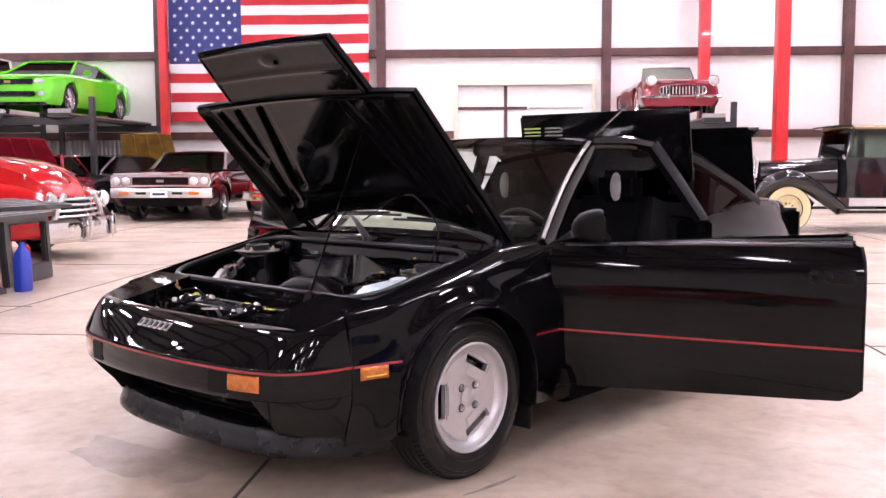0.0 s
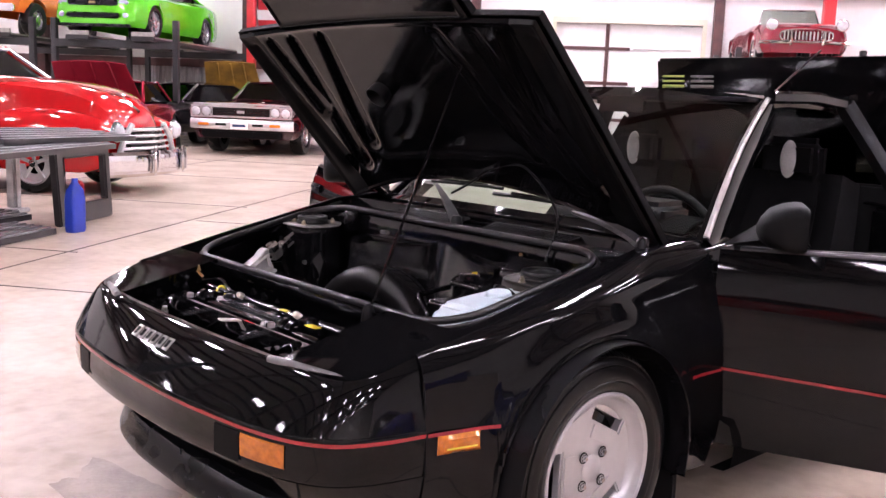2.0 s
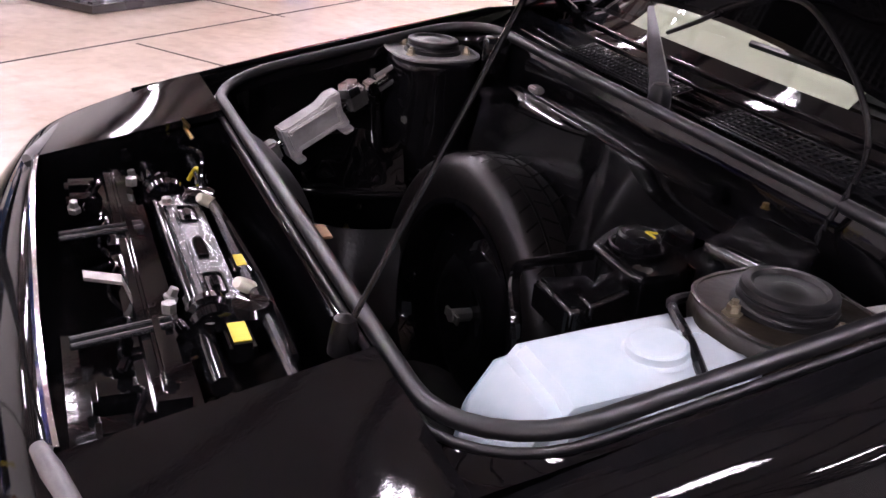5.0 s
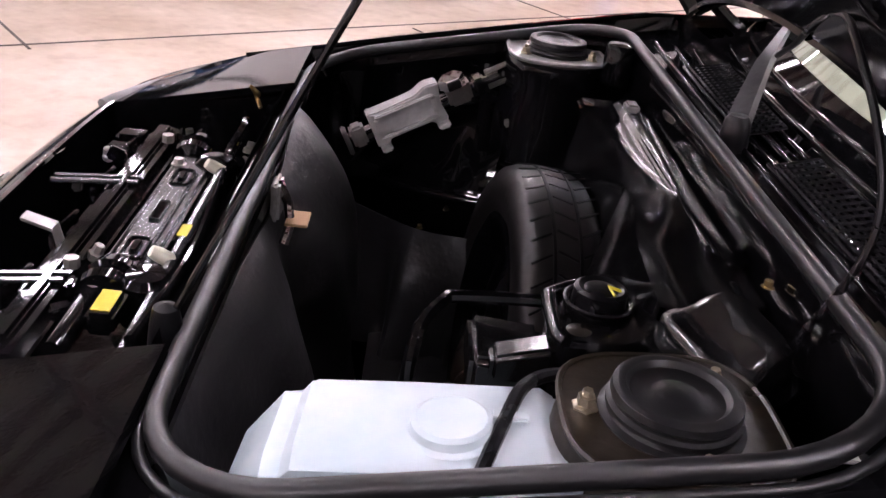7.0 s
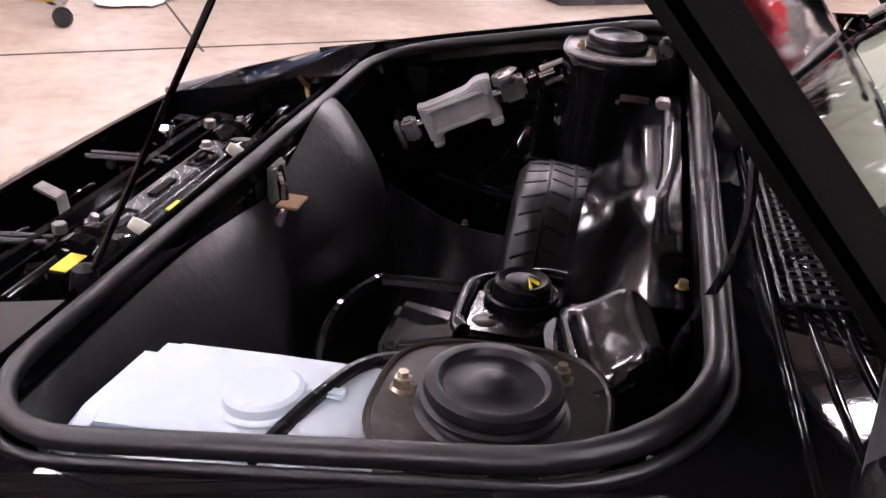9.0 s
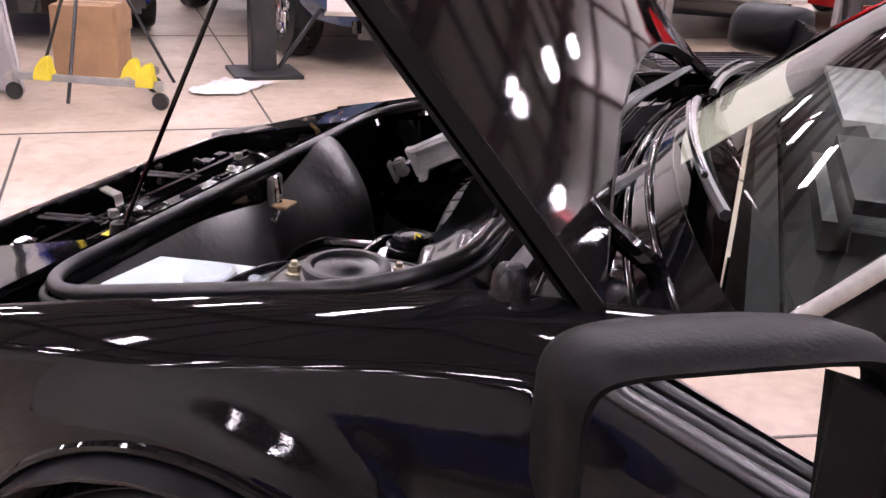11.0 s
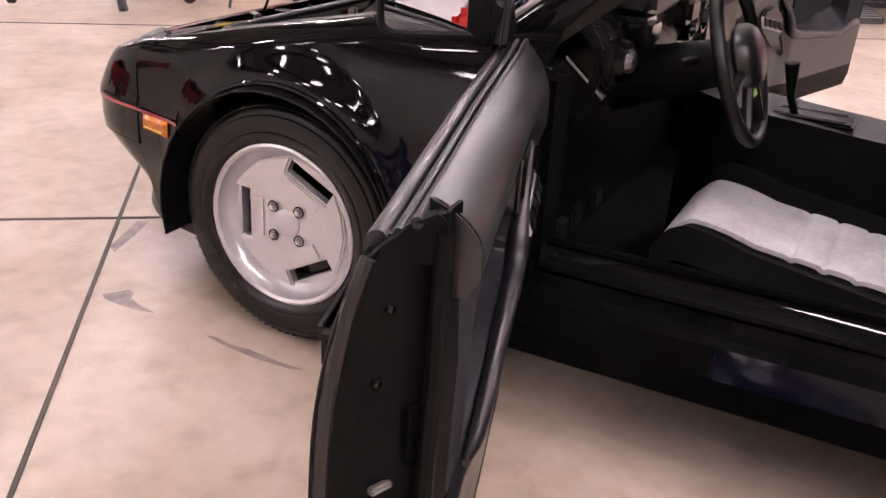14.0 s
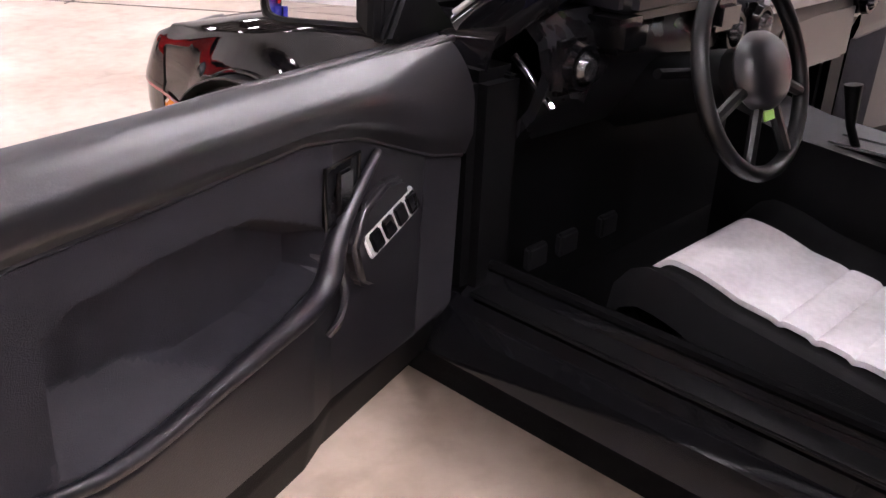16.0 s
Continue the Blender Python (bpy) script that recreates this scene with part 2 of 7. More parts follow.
def prism(poly, z0, z1, plane="xy", bm=None):
    """Extrudes a flat outline from z0 to z1 along the axis left over."""
    def put(a, b, c):
        return {"xy": (a, b, c), "xz": (a, c, b), "yz": (c, a, b)}[plane]
    bm = loft([[put(a, b, z0) for a, b in poly], [put(a, b, z1) for a, b in poly]], bm, cap0=True, cap1=True)
    bmesh.ops.recalc_face_normals(bm, faces=bm.faces)
    return bm


def lerp(t, pts):
    """Piecewise interpolation through (t, value) pairs, eased a little by a cubic."""
    return float(np.interp(t, [p[0] for p in pts], [p[1] for p in pts]))


def smooth_lerp(t, pts):
    """Catmull-Rom through (t, value) pairs."""
    xs = [p[0] for p in pts]
    if t <= xs[0]:
        return pts[0][1]
    if t >= xs[-1]:
        return pts[-1][1]
    i = max(k for k in range(len(xs)) if xs[k] <= t)
    i = min(i, len(pts) - 2)
    x0, x1, y0, y1 = xs[i], xs[i + 1], pts[i][1], pts[i + 1][1]
    m0 = (y1 - pts[i - 1][1]) / (x1 - xs[i - 1]) if i > 0 else (y1 - y0) / (x1 - x0)
    m1 = (pts[i + 2][1] - y0) / (xs[i + 2] - x0) if i + 2 < len(xs) else (y1 - y0) / (x1 - x0)
    h, s = x1 - x0, (t - x0) / (x1 - x0)
    return ((2 * s ** 3 - 3 * s * s + 1) * y0 + (s ** 3 - 2 * s * s + s) * h * m0
            + (-2 * s ** 3 + 3 * s * s) * y1 + (s ** 3 - s * s) * h * m1)


# ---- the hall: its axes run 40 degrees off those of the black coupe ----
HALL = 40.0
CU, SU = math.cos(radians(HALL)), math.sin(radians(HALL))


def H(a, b, z=0.0):
    """A place in the hall: a along the flag wall, b towards it."""
    return (2.83 + a * CU - b * SU, -2.39 + a * SU + b * CU, z)


def HM(a, b, z=0.0, turn=0.0):
    return pose(*H(a, b, z), 0, 0, HALL + turn)


A0, A1, B0, B1, ZC = -22.0, 17.0, -16.0, 24.8, 7.2


def hall():
    g = tagged(part("floor", box(0, 0, -0.15, 60, 60, 0.3), CONCRETE), "sealed warm grey concrete slab with scuffs", "floor", kind="structure")
    g.matrix_world = HM((A0 + A1) / 2, (B0 + B1) / 2)
    m = HM(0, 0)
    # saw-cut joints run a few degrees off the walls
    jm = pose(0, 0, 0, 0, 0, 37)
    jb = bmesh.new()
    for k in range(-6, 7):
        box(-0.17 + k * 3.0, 0.0, 0.0015, 0.012, 44, 0.003, bm=jb)
    for k in range(-6, 7):
        box(8.4, -0.94 + k * 3.05, 0.0015, 23, 0.011, 0.003, bm=jb)
        box(-14.6, 0.22 + k * 3.05, 0.0015, 23, 0.011, 0.003, bm=jb)
    j = tagged(part("floor_joint", jb, JOINT, smooth=False), "dark saw-cut control joints in the slab", "floor joint", kind="structure")
    j.matrix_world = jm

    def wall(nm, ca, cb, sa, sb):
        w = tagged(part(nm, box(ca, cb, ZC / 2, sa, sb, ZC), WALLWHITE), "white insulated metal building wall", "wall", kind="structure")
        w.matrix_world = m
        return w
    # flag wall, in pieces round the framed opening with its roll-up door
    dw0, dw1, dz = -0.7, 2.92, 3.2
    wall("wall_north_west", (A0 + dw0) / 2, B1 + 0.1, dw0 - A0, 0.2)
    wall("wall_north_east", (A1 + dw1) / 2, B1 + 0.1, A1 - dw1, 0.2)
    w = tagged(part("wall_north_lintel", box((dw0 + dw1) / 2, B1 + 0.1, (ZC + dz) / 2, dw1 - dw0, 0.2, ZC - dz), WALLWHITE), "white metal wall over the roll-up door", "wall", kind="structure")
    w.matrix_world = m
    d = tagged(part("door_1", box((dw0 + dw1) / 2, B1 + 0.16, dz / 2, dw1 - dw0 - 0.01, 0.06, dz - 0.01, 0.01), HOUSING), "white sectional roll-up door", "door", kind="structure")
    d.matrix_world = m
    part("frame_bar", box((dw0 + dw1) / 2 - 0.5, B1 + 0.11, dz / 2, 0.09, 0.04, dz - 0.02), GIRT, d)
    for z in (0.85, 1.75, 2.6):
        part("frame_bar", box(dw0 + 0.95, B1 + 0.11, z, 1.85, 0.04, 0.08), GIRT, d)
    part("frame_bar", box(dw0 + 2.65, B1 + 0.11, 2.6, 1.4, 0.03, 0.03), STEEL, d)
    for s in (dw0, dw1):
        part("jamb", box(s, B1 - 0.03, dz / 2, 0.1, 0.06, dz), PAPER, d)
    part("jamb", box((dw0 + dw1) / 2, B1 - 0.03, dz + 0.07, dw1 - dw0 + 0.1, 0.06, 0.14), PAPER, d)
    wall("wall_south", (A0 + A1) / 2, B0 - 0.1, A1 - A0, 0.2)
    wall("wall_west", A0 - 0.1, (B0 + B1) / 2, 0.2, B1 - B0)
    wall("wall_east", A1 + 0.1, (B0 + B1) / 2, 0.2, B1 - B0)
    c = tagged(part("ceiling", box((A0 + A1) / 2, (B0 + B1) / 2, ZC + 0.1, A1 - A0 + 1, B1 - B0 + 1, 0.2), CEIL), "white insulated ceiling", "ceiling", kind="structure")
    c.matrix_world = m
    # steel framing on the flag wall
    for z in (1.9, 4.02, 6.1):
        for x0, x1 in (((A0, dw0 - 0.06), (dw1 + 0.06, A1)) if z < dz else ((A0, A1),)):
            gb = tagged(part("wall_girt", box((x0 + x1) / 2, B1 - 0.09, z, x1 - x0, 0.16, 0.2), GIRT), "dark red-oxide steel wall girt", "girt", "girts", kind="structure")
            gb.matrix_world = m
    for x in (-19.5, -14.2, -8.54, -2.66, 3.21, 9.38, 15.2):
        gb = box(x, B1 - 0.16, ZC / 2, 0.22, 0.28, ZC)
        p = tagged(part("wall_column", gb, GIRT), "dark red-oxide steel wall column", "column", "columns", kind="structure")
        p.matrix_world = m
    for x, b, w in ((6.26, 20.0, 0.27), (5.6, 24.1, 0.26), (-8.3, 24.2, 0.2)):
        p = tagged(part("steel_post", box(x, b, ZC / 2, w, w, ZC, 0.02), POSTRED), "bright red painted steel post", "post", "red posts", kind="structure")
        p.matrix_world = m
    # ribbed sheet low on the wall, coloured grey for the shade under the lifts
    cw = grid(lambda i, z: (A0 + 0.12 * i / 4, B1 - 0.02 - (0.0, 0.0, 0.03, 0.03)[i % 4], z), range(int((-8.7 - A0) / 0.12 * 4)), (0.0, 2.0))
    t = tagged(part("wall_lining", thick(cw, 0.004), mat("shaded_ribbed_steel", (0.3, 0.29, 0.29), 0.45, var=0.12, scale=3), smooth=False), "ribbed wall sheet coloured grey for shade under the lifts", "wall lining", kind="structure")
    t.matrix_world = m
    # ceiling purlins and lamps
    for k in range(9):
        b = B0 + 2.2 + k * 4.6
        t = tagged(part("roof_beam", box((A0 + A1) / 2, b, ZC - 0.2, A1 - A0, 0.22, 0.4), GIRT), "dark steel roof beam", "beam", "beams", kind="structure")
        t.matrix_world = m
    pb = bmesh.new()
    for k in range(26):
        box(A0 + 0.7 + k * 1.5, (B0 + B1) / 2, ZC - 0.1, 0.09, B1 - B0, 0.2, bm=pb)
    t = tagged(part("roof_purlin", pb, GIRT, smooth=False), "dark steel purlins under the ceiling", "purlin", kind="structure")
    t.matrix_world = m
    lamp = root("ceiling_lamp", None, "white fluorescent high-bay lamp with tubes", "lamp", "ceiling lamps")
    part("housing", box(0, 0, 0.05, 0.5, 1.3, 0.06, 0.01), HOUSING, lamp)
    for k in (-0.12, 0.12):
        part("tube", box(k, 0, 0, 0.09, 1.2, 0.03, 0.012), LAMPWHITE, lamp)
    first = True
    spots = [(-18.5 + 6.6 * i, -13.2 + 4.9 * k) for i in range(3) for k in range(8)]
    spots += [(-0.6 + 3.5 * i, -14.2 + 3.3 * k) for i in range(4) for k in (0, 1, 2, 5, 6, 7, 8, 9, 10, 11) if (i, k) not in ((0, 6), (0, 7))]
    spots += [(-15.2 + 6.6 * i, 8.85 + 4.9 * k) for i in range(2) for k in range(4)]
    for pa, pb_ in spots:
        mm = HM(pa, pb_, ZC - 0.35)
        if first:
            lamp.matrix_world = mm
            first = False
        else:
            copy_thing(lamp, mm)


hall()


# ---- the black two-seat coupe: x to its left side, y to its tail, front axle at the origin ----
CAR = root("sports_car", None, "black two-seat mid-engine coupe with red pinstripe, lid and doors open", "car")
AXLE_R, TYRE_R, ARCH_R = 2.32, 0.289, 0.325
CX = -0.02
W_KEYS = [(-0.49, 0.697), (-0.3, 0.738), (0, 0.779), (0.3, 0.79), (0.6, 0.803), (1.2, 0.822), (1.7, 0.825), (2.32, 0.828), (2.7, 0.79), (2.96, 0.72)]
S_KEYS = [(-0.49, 0.575), (-0.3, 0.635), (0, 0.698), (0.25, 0.745), (0.58, 0.785), (1.1, 0.805), (1.65, 0.825), (2.0, 0.872), (2.35, 0.895), (2.7, 0.885), (2.96, 0.855)]


def half_width(y, z):
    w = smooth_lerp(y, W_KEYS)
    x = w
    if z < 0.33:
        x -= 0.035 * ((0.33 - z) / 0.17) ** 1.5
    if z < 0.37 and y < -0.3:
        x -= 0.018 * min(1.0, (0.37 - z) / 0.1) * min(1.0, (-0.3 - y) / 0.16)
    if z > 0.47:
        x -= 0.006 + 0.055 * (max(z - 0.5, 0) / 0.25) ** 1.7
    # the flare round each wheel opening
    for yc in (0.0, AXLE_R):
        d = math.hypot(y - yc, z - TYRE_R) - ARCH_R
        if 0 <= d < 0.09 and z > 0.2:
            x += 0.016 * math.cos(d / 0.09 * math.pi / 2) ** 2
    return x


def front(y):
    """1 over the front end, fading to 0 along the doors: the front end sits a little off the cabin's middle line."""
    return max(0.0, min(1.0, (1.6 - y) / 1.0))


def sill_z(y):
    z = lerp(y, [(-0.49, 0.2), (-0.33, 0.2), (0.3, 0.19), (2.0, 0.19), (2.7, 0.24), (2.96, 0.28)])
    for yc in (0.0, AXLE_R):
        d = abs(y - yc)
        if d < ARCH_R:
            z = max(z, TYRE_R + math.sqrt(ARCH_R ** 2 - d * d))
    return z


def lid_z(y):
    """Height of the front lid's edge line."""
    return lerp(y, [(-0.8, 0.54), (-0.66, 0.585), (-0.45, 0.63), (-0.2, 0.688), (0.25, 0.785), (0.6, 0.81)])


def stations(y0, y1, extra=()):
    ys = set(np.round(np.arange(y0, y1, 0.03), 3)) | {y0, y1} | set(extra)
    for yc in (0.0, AXLE_R):
        for k in range(25):
            y = yc - ARCH_R * math.cos(math.pi * k / 24)
            if y0 < y < y1:
                ys.add(round(y, 4))
    return sorted(ys)


def side_panel(name, s, y0, y1, top_fn, inner_fn, label="", bottom=None, rows=18):
    """A body side from its sill up over the shoulder to the inner edge of its top."""
    def at(y, v):
        lo = bottom(y) if bottom else sill_z(y)
        hi = top_fn(y)
        if v <= 1:
            z = lo + (hi - lo) * v
            return (CX * front(y) + s * half_width(y, z), y, z)
        k = v - 1
        xi, zi = inner_fn(y)
        x0 = half_width(y, hi) + s * CX * front(y)
        e = 1 - (1 - k) ** 2
        return (s * (x0 + (xi - x0) * k), y, hi + (zi - hi) * e)
    bm = grid(at, stations(y0, y1), lin(0, 1, rows) + [1.15, 1.35, 1.6, 1.8, 2.0])
    thick(bm, 0.006)
    return part(name, bm, BLACK, CAR, label)


LX = -0.024


def fender_inner(s):
    return lambda y: (0.654 - s * 0.02, lid_z(y) + 0.006)


for s in (1, -1):
    side_panel("front_fender", s, -0.488, 0.475, lambda y: smooth_lerp(y, S_KEYS), fender_inner(s))
    side_panel("cowl_side", s, 0.479, 0.6, lambda y: smooth_lerp(y, S_KEYS), fender_inner(s), bottom=lambda y: smooth_lerp(y, S_KEYS) - 0.05)
    # inner arch liner
    def liner(a, v, s=s):
        return (s * (0.8 - 0.2 * v), -(ARCH_R - 0.004) * math.cos(a), TYRE_R + (ARCH_R - 0.004) * math.sin(a))
    part("wheel_liner", thick(grid(liner, lin(-0.25, math.pi + 0.25, 20), (0.02, 0.5, 1)), 0.004), PLASTIC, CAR)
    def liner_r(a, v, s=s):
        return (s * (0.82 - 0.2 * v), AXLE_R - (ARCH_R - 0.004) * math.cos(a), TYRE_R + (ARCH_R - 0.004) * math.sin(a))
    part("wheel_liner", thick(grid(liner_r, lin(-0.25, math.pi + 0.25, 20), (0.02, 0.5, 1)), 0.004), PLASTIC, CAR)
    # rear quarter
    side_panel("rear_quarter", s, 1.655, 2.96, lambda y: smooth_lerp(y, S_KEYS), lambda y: (0.6, smooth_lerp(y, S_KEYS) + 0.02))
    # rocker under the door opening, with its flat top step
    def rock(y, v, s=s):
        pr = [(0.765, 0.186), (0.808, 0.188), (0.826, 0.204), (0.832, 0.26), (0.815, 0.315), (0.775, 0.328), (0.765, 0.35), (0.72, 0.365),
              (0.705, 0.385), (0.68, 0.385), (0.665, 0.36), (0.655, 0.25)]
        return (s * pr[v][0], y, pr[v][1])
    part("rocker", grid(rock, lin(0.479, 1.655, 9), range(3, 12)), BLACK, CAR, "gloss black sill with step")
    # sill's lower rows split off and dulled to stand for floor shade
    part("sill_dark_strip", grid(rock, lin(0.479, 1.655, 9), range(0, 4)), MATTBLACK, CAR, "lower sill dulled to matt black for its shade")
    part("sill_seal", tube([(s * 0.7, 0.6, 0.392), (s * 0.7, 1.1, 0.392), (s * 0.7, 1.6, 0.395)], 0.011, 8), MATTBLACK, CAR)
    part("scuff_plate", box(s * 0.742, 1.12, 0.362, 0.055, 0.98, 0.01, 0.003), CABIN, CAR, "ribbed black plastic scuff plate")
    # hinge pillar face behind the fender and lock pillar ahead of the quarter
    part("hinge_pillar", box(s * 0.7, 0.555, 0.54, 0.12, 0.13, 0.4, 0.02), CABIN, CAR)
    part("lock_pillar", box(s * 0.73, 1.66, 0.58, 0.18, 0.05, 0.5, 0.012), BLACK_IN, CAR)
    # pinstripe and marker lamp on the fender
    def on_side(y, z, o=0.0, s=s):
        return (CX * front(y) + s * (half_width(y, z) + o), y, z)
    for y0, y1 in ((-0.486, -0.318), (0.335, 0.473)):
        st = grid(lambda y, k: on_side(y, 0.4585 + 0.008 * k + 0.01 * max(0.0, y), 0.0035), lin(y0, y1, 8), (0, 1))
        part("pinstripe", st, RED, CAR, "thin red pinstripe")
    mb = grid(lambda y, z: on_side(y, z, 0.012 if (-0.456 < y < -0.366 and 0.422 < z < 0.452) else 0.002), (-0.462, -0.454, -0.43, -0.4, -0.37, -0.362), (0.416, 0.424, 0.437, 0.45, 0.458))
    ml = part("marker_lamp", mb, AMBER, CAR, "amber side marker lens")
    part("lens_rib", grid(lambda y, z: on_side(y, z, 0.0135), (-0.448, -0.415, -0.376), (0.428, 0.432)), YELLOW, ml)
    # rolled lip round the wheel opening
    lip = [on_side(-(ARCH_R + 0.002) * math.cos(t), TYRE_R + (ARCH_R + 0.002) * math.sin(t), 0.002) for t in lin(-0.18, math.pi + 0.12, 40)]
    part("arch_lip", tube(lip, 0.0065, 8), BLACK, CAR)
    part("mud_flap", box(s * 0.7 + CX, 0.345, 0.2, 0.14, 0.014, 0.2, 0.006), RUBBER, CAR)
    # gap behind the bumper's end
    part("panel_gap", tube([on_side(-0.489, z, 0.0008) for z in lin(0.372, 0.575, 10)], 0.0022, 5), CABIN, CAR)


# nose: a plan curve swept through the bumper's profile
NOSE_KEYS = [(0, 0, -0.797), (0.2, 0.17, -0.794), (0.4, 0.34, -0.778), (0.55, 0.47, -0.757), (0.68, 0.572, -0.722), (0.78, 0.634, -0.676), (0.87, 0.668, -0.615), (0.94, 0.686, -0.555), (1.0, 0.698, -0.489)]
LIP_KEYS = [(0, 0, -0.676), (0.2, 0.165, -0.675), (0.4, 0.32, -0.67), (0.55, 0.435, -0.662), (0.68, 0.54, -0.652), (0.78, 0.6, -0.632), (0.87, 0.634, -0.594), (0.94, 0.648, -0.545), (1.0, 0.655, -0.487)]
CHIN_KEYS = [(0, 0, -0.69), (0.3, 0.25, -0.68), (0.5, 0.41, -0.655), (0.65, 0.53, -0.612), (0.78, 0.61, -0.548), (0.9, 0.668, -0.455), (1.0, 0.7, -0.325)]


def plan(keys, a):
    """The point of a plan curve at the angle a, -90 to 90 degrees from the right end to the left."""
    q = min(1.0, abs(a) / (math.pi / 2))
    return CX + math.copysign(smooth_lerp(q, [(k[0], k[1]) for k in keys]), a), smooth_lerp(q, [(k[0], k[2]) for k in keys])


def nose_plan(a):
    return plan(NOSE_KEYS, a)


def nose_at(a, k, z):
    x, y = nose_plan(a)
    return (CX + (x - CX) * (1 - (1 - k) * 0.3), -0.40 + (y + 0.40) * k, z)


ANG = [radians(v) for v in list(np.linspace(-90, 90, 91))]


def sweep(rows, angles=ANG, bm=None):
    return grid(lambda a, r: nose_at(a, rows[r][0], rows[r][1]), angles, range(len(rows)), bm)


def droop(x, y):
    """How far the deck falls away towards the front corners."""
    return 0.03 * (abs(x - CX) / 0.7) ** 4 * max(0.0, min(1.0, (-0.44 - y) / 0.2))


def lip_y(x):
    """The edge of the nose panel ahead of the headlamp covers."""
    return smooth_lerp(abs(x - CX), [(k[1], k[2]) for k in LIP_KEYS])


def deck_z(x, y):
    return lid_z(y) + 0.006 - droop(x, y)


def nose_skin(a, w):
    """The sloping nose from the stripe up to the edge ahead of the headlamp covers."""
    x, y = nose_plan(a)
    tx, ty = plan(LIP_KEYS, a)
    tz = deck_z(tx, ty)
    return (x + (tx - x) * w, y + (ty - y) * w, 0.478 + (tz - 0.478) * (1 - (1 - w) ** 1.55))


part("nose_panel", grid(nose_skin, ANG, lin(0, 1, 14)), BLACK, CAR)
part("bumper", sweep([(0.86, 0.376), (0.93, 0.37), (0.975, 0.371), (0.994, 0.382), (1.0, 0.41), (0.999, 0.452), (1.004, 0.456), (1.005, 0.472), (0.998, 0.477), (0.984, 0.478)]), BLACK, CAR, "black front bumper")
part("pinstripe", sweep([(1.0055, 0.459), (1.0075, 0.463), (1.0055, 0.467)]), RED, CAR, "thin red pinstripe round the nose")


def chin_at(a, k, z):
    x, y = plan(CHIN_KEYS, a)
    return (CX + (x - CX) * (0.9 + 0.1 * k), -0.32 + (y + 0.32) * k, z)


part("chin_spoiler", grid(lambda a, r: chin_at(a, *((0.86, 0.246), (0.93, 0.243), (0.955, 0.232), (0.965, 0.215), (0.99, 0.198), (1.01, 0.182), (1.012, 0.17), (1.0, 0.163), (0.9, 0.166))[r]), ANG, range(9)), PLASTIC, CAR, "satin black chin spoiler")
GA = [radians(v) for v in np.linspace(-58, 58, 41)]
part("grille_opening", loft([[nose_at(a, 0.9, 0.371) for a in GA], [nose_at(a, 0.7, 0.36) for a in GA], [chin_at(a, 0.62, 0.33) for a in GA], [chin_at(a, 0.6, 0.25) for a in GA], [chin_at(a, 0.88, 0.245) for a in GA]], closed=False), CABIN, CAR)
for k in range(3):
    part("grille_bar", tube([chin_at(a, 0.74, 0.262 + 0.026 * k) for a in GA], 0.004, 6), PLASTIC, CAR)
for k in range(9):
    x = -0.3 + 0.075 * k
    part("grille_clip", box(x + CX, -0.585, 0.29 + 0.02 * (k % 3), 0.03, 0.02, 0.014, 0.004), STEEL if k % 4 == 0 else BLACK_IN, CAR)
for s in (1, -1):
    CA = [s * radians(v) for v in np.linspace(54, 90, 25)]
    rows = [[nose_at(a, 0.985, 0.374) for a in CA]]
    for z, q in ((0.345, 0.2), (0.31, 0.45), (0.275, 0.72), (0.235, 0.95)):
        rows.append([Vector(nose_at(a, 0.985, z)).lerp(Vector(chin_at(a, 0.965, z)), q) for a in CA])
    part("bumper_corner", loft(rows, closed=False), BLACK, CAR, "black apron below the bumper")
    part("apron_edge", loft([[r[0], Vector(r[0]).lerp(Vector((r[0][0] * 0.9, -0.5, r[0][2])), 0.5)] for r in rows], closed=False), CABIN, CAR)
    a0, a1 = s * radians(45), s * radians(58)
    lamp = grid(lambda a, r: nose_at(a, (0.996, 1.006, 1.006, 0.994)[r], (0.399, 0.404, 0.448, 0.453)[r]), [a0 + (a1 - a0) * k / 6 for k in range(7)], range(4))
    part("turn_lamp", lamp, AMBER, CAR, "amber turn-signal lens in the bumper")
    a2, a3 = s * radians(36), s * radians(44.6)
    part("lamp_recess", grid(lambda a, r: nose_at(a, 1.0035, (0.385, 0.4515)[r]), [a2 + (a3 - a2) * k / 5 for k in range(6)], range(2)), CABIN, CAR)
# headlamp lids, trim and front deck on each side of the tongue
for s in (1, -1):
    def deck(q, v, s=s):
        x = CX + s * (0.405 + (0.65 - 0.405) * q)
        y0 = lip_y(x) + 0.004
        y = y0 + (-0.362 - y0) * v
        return (x, y, deck_z(x, y))
    part("headlamp_lid", thick(grid(deck, lin(0, 1, 14), lin(0, 1, 14)), 0.012), BLACK, CAR, "closed pop-up headlamp cover")
    tr = [Vector((CX + s * 0.392, -0.676, 0.587)).lerp(Vector((CX + s * 0.62, -0.608, 0.574)), q) for q in lin(0, 1, 8)]
    part("nose_moulding", tube(tr, [0.008] + [0.0105] * 6 + [0.008], 12), LITRUBBER, CAR, "black rubber moulding")
part("nose_lip", tube([(CX + x, lip_y(CX + x) + 0.003, deck_z(CX + x, lip_y(CX + x))) for x in lin(-0.4, 0.4, 25)], 0.0055, 6), CHROME, CAR, "bright edge of the nose panel")
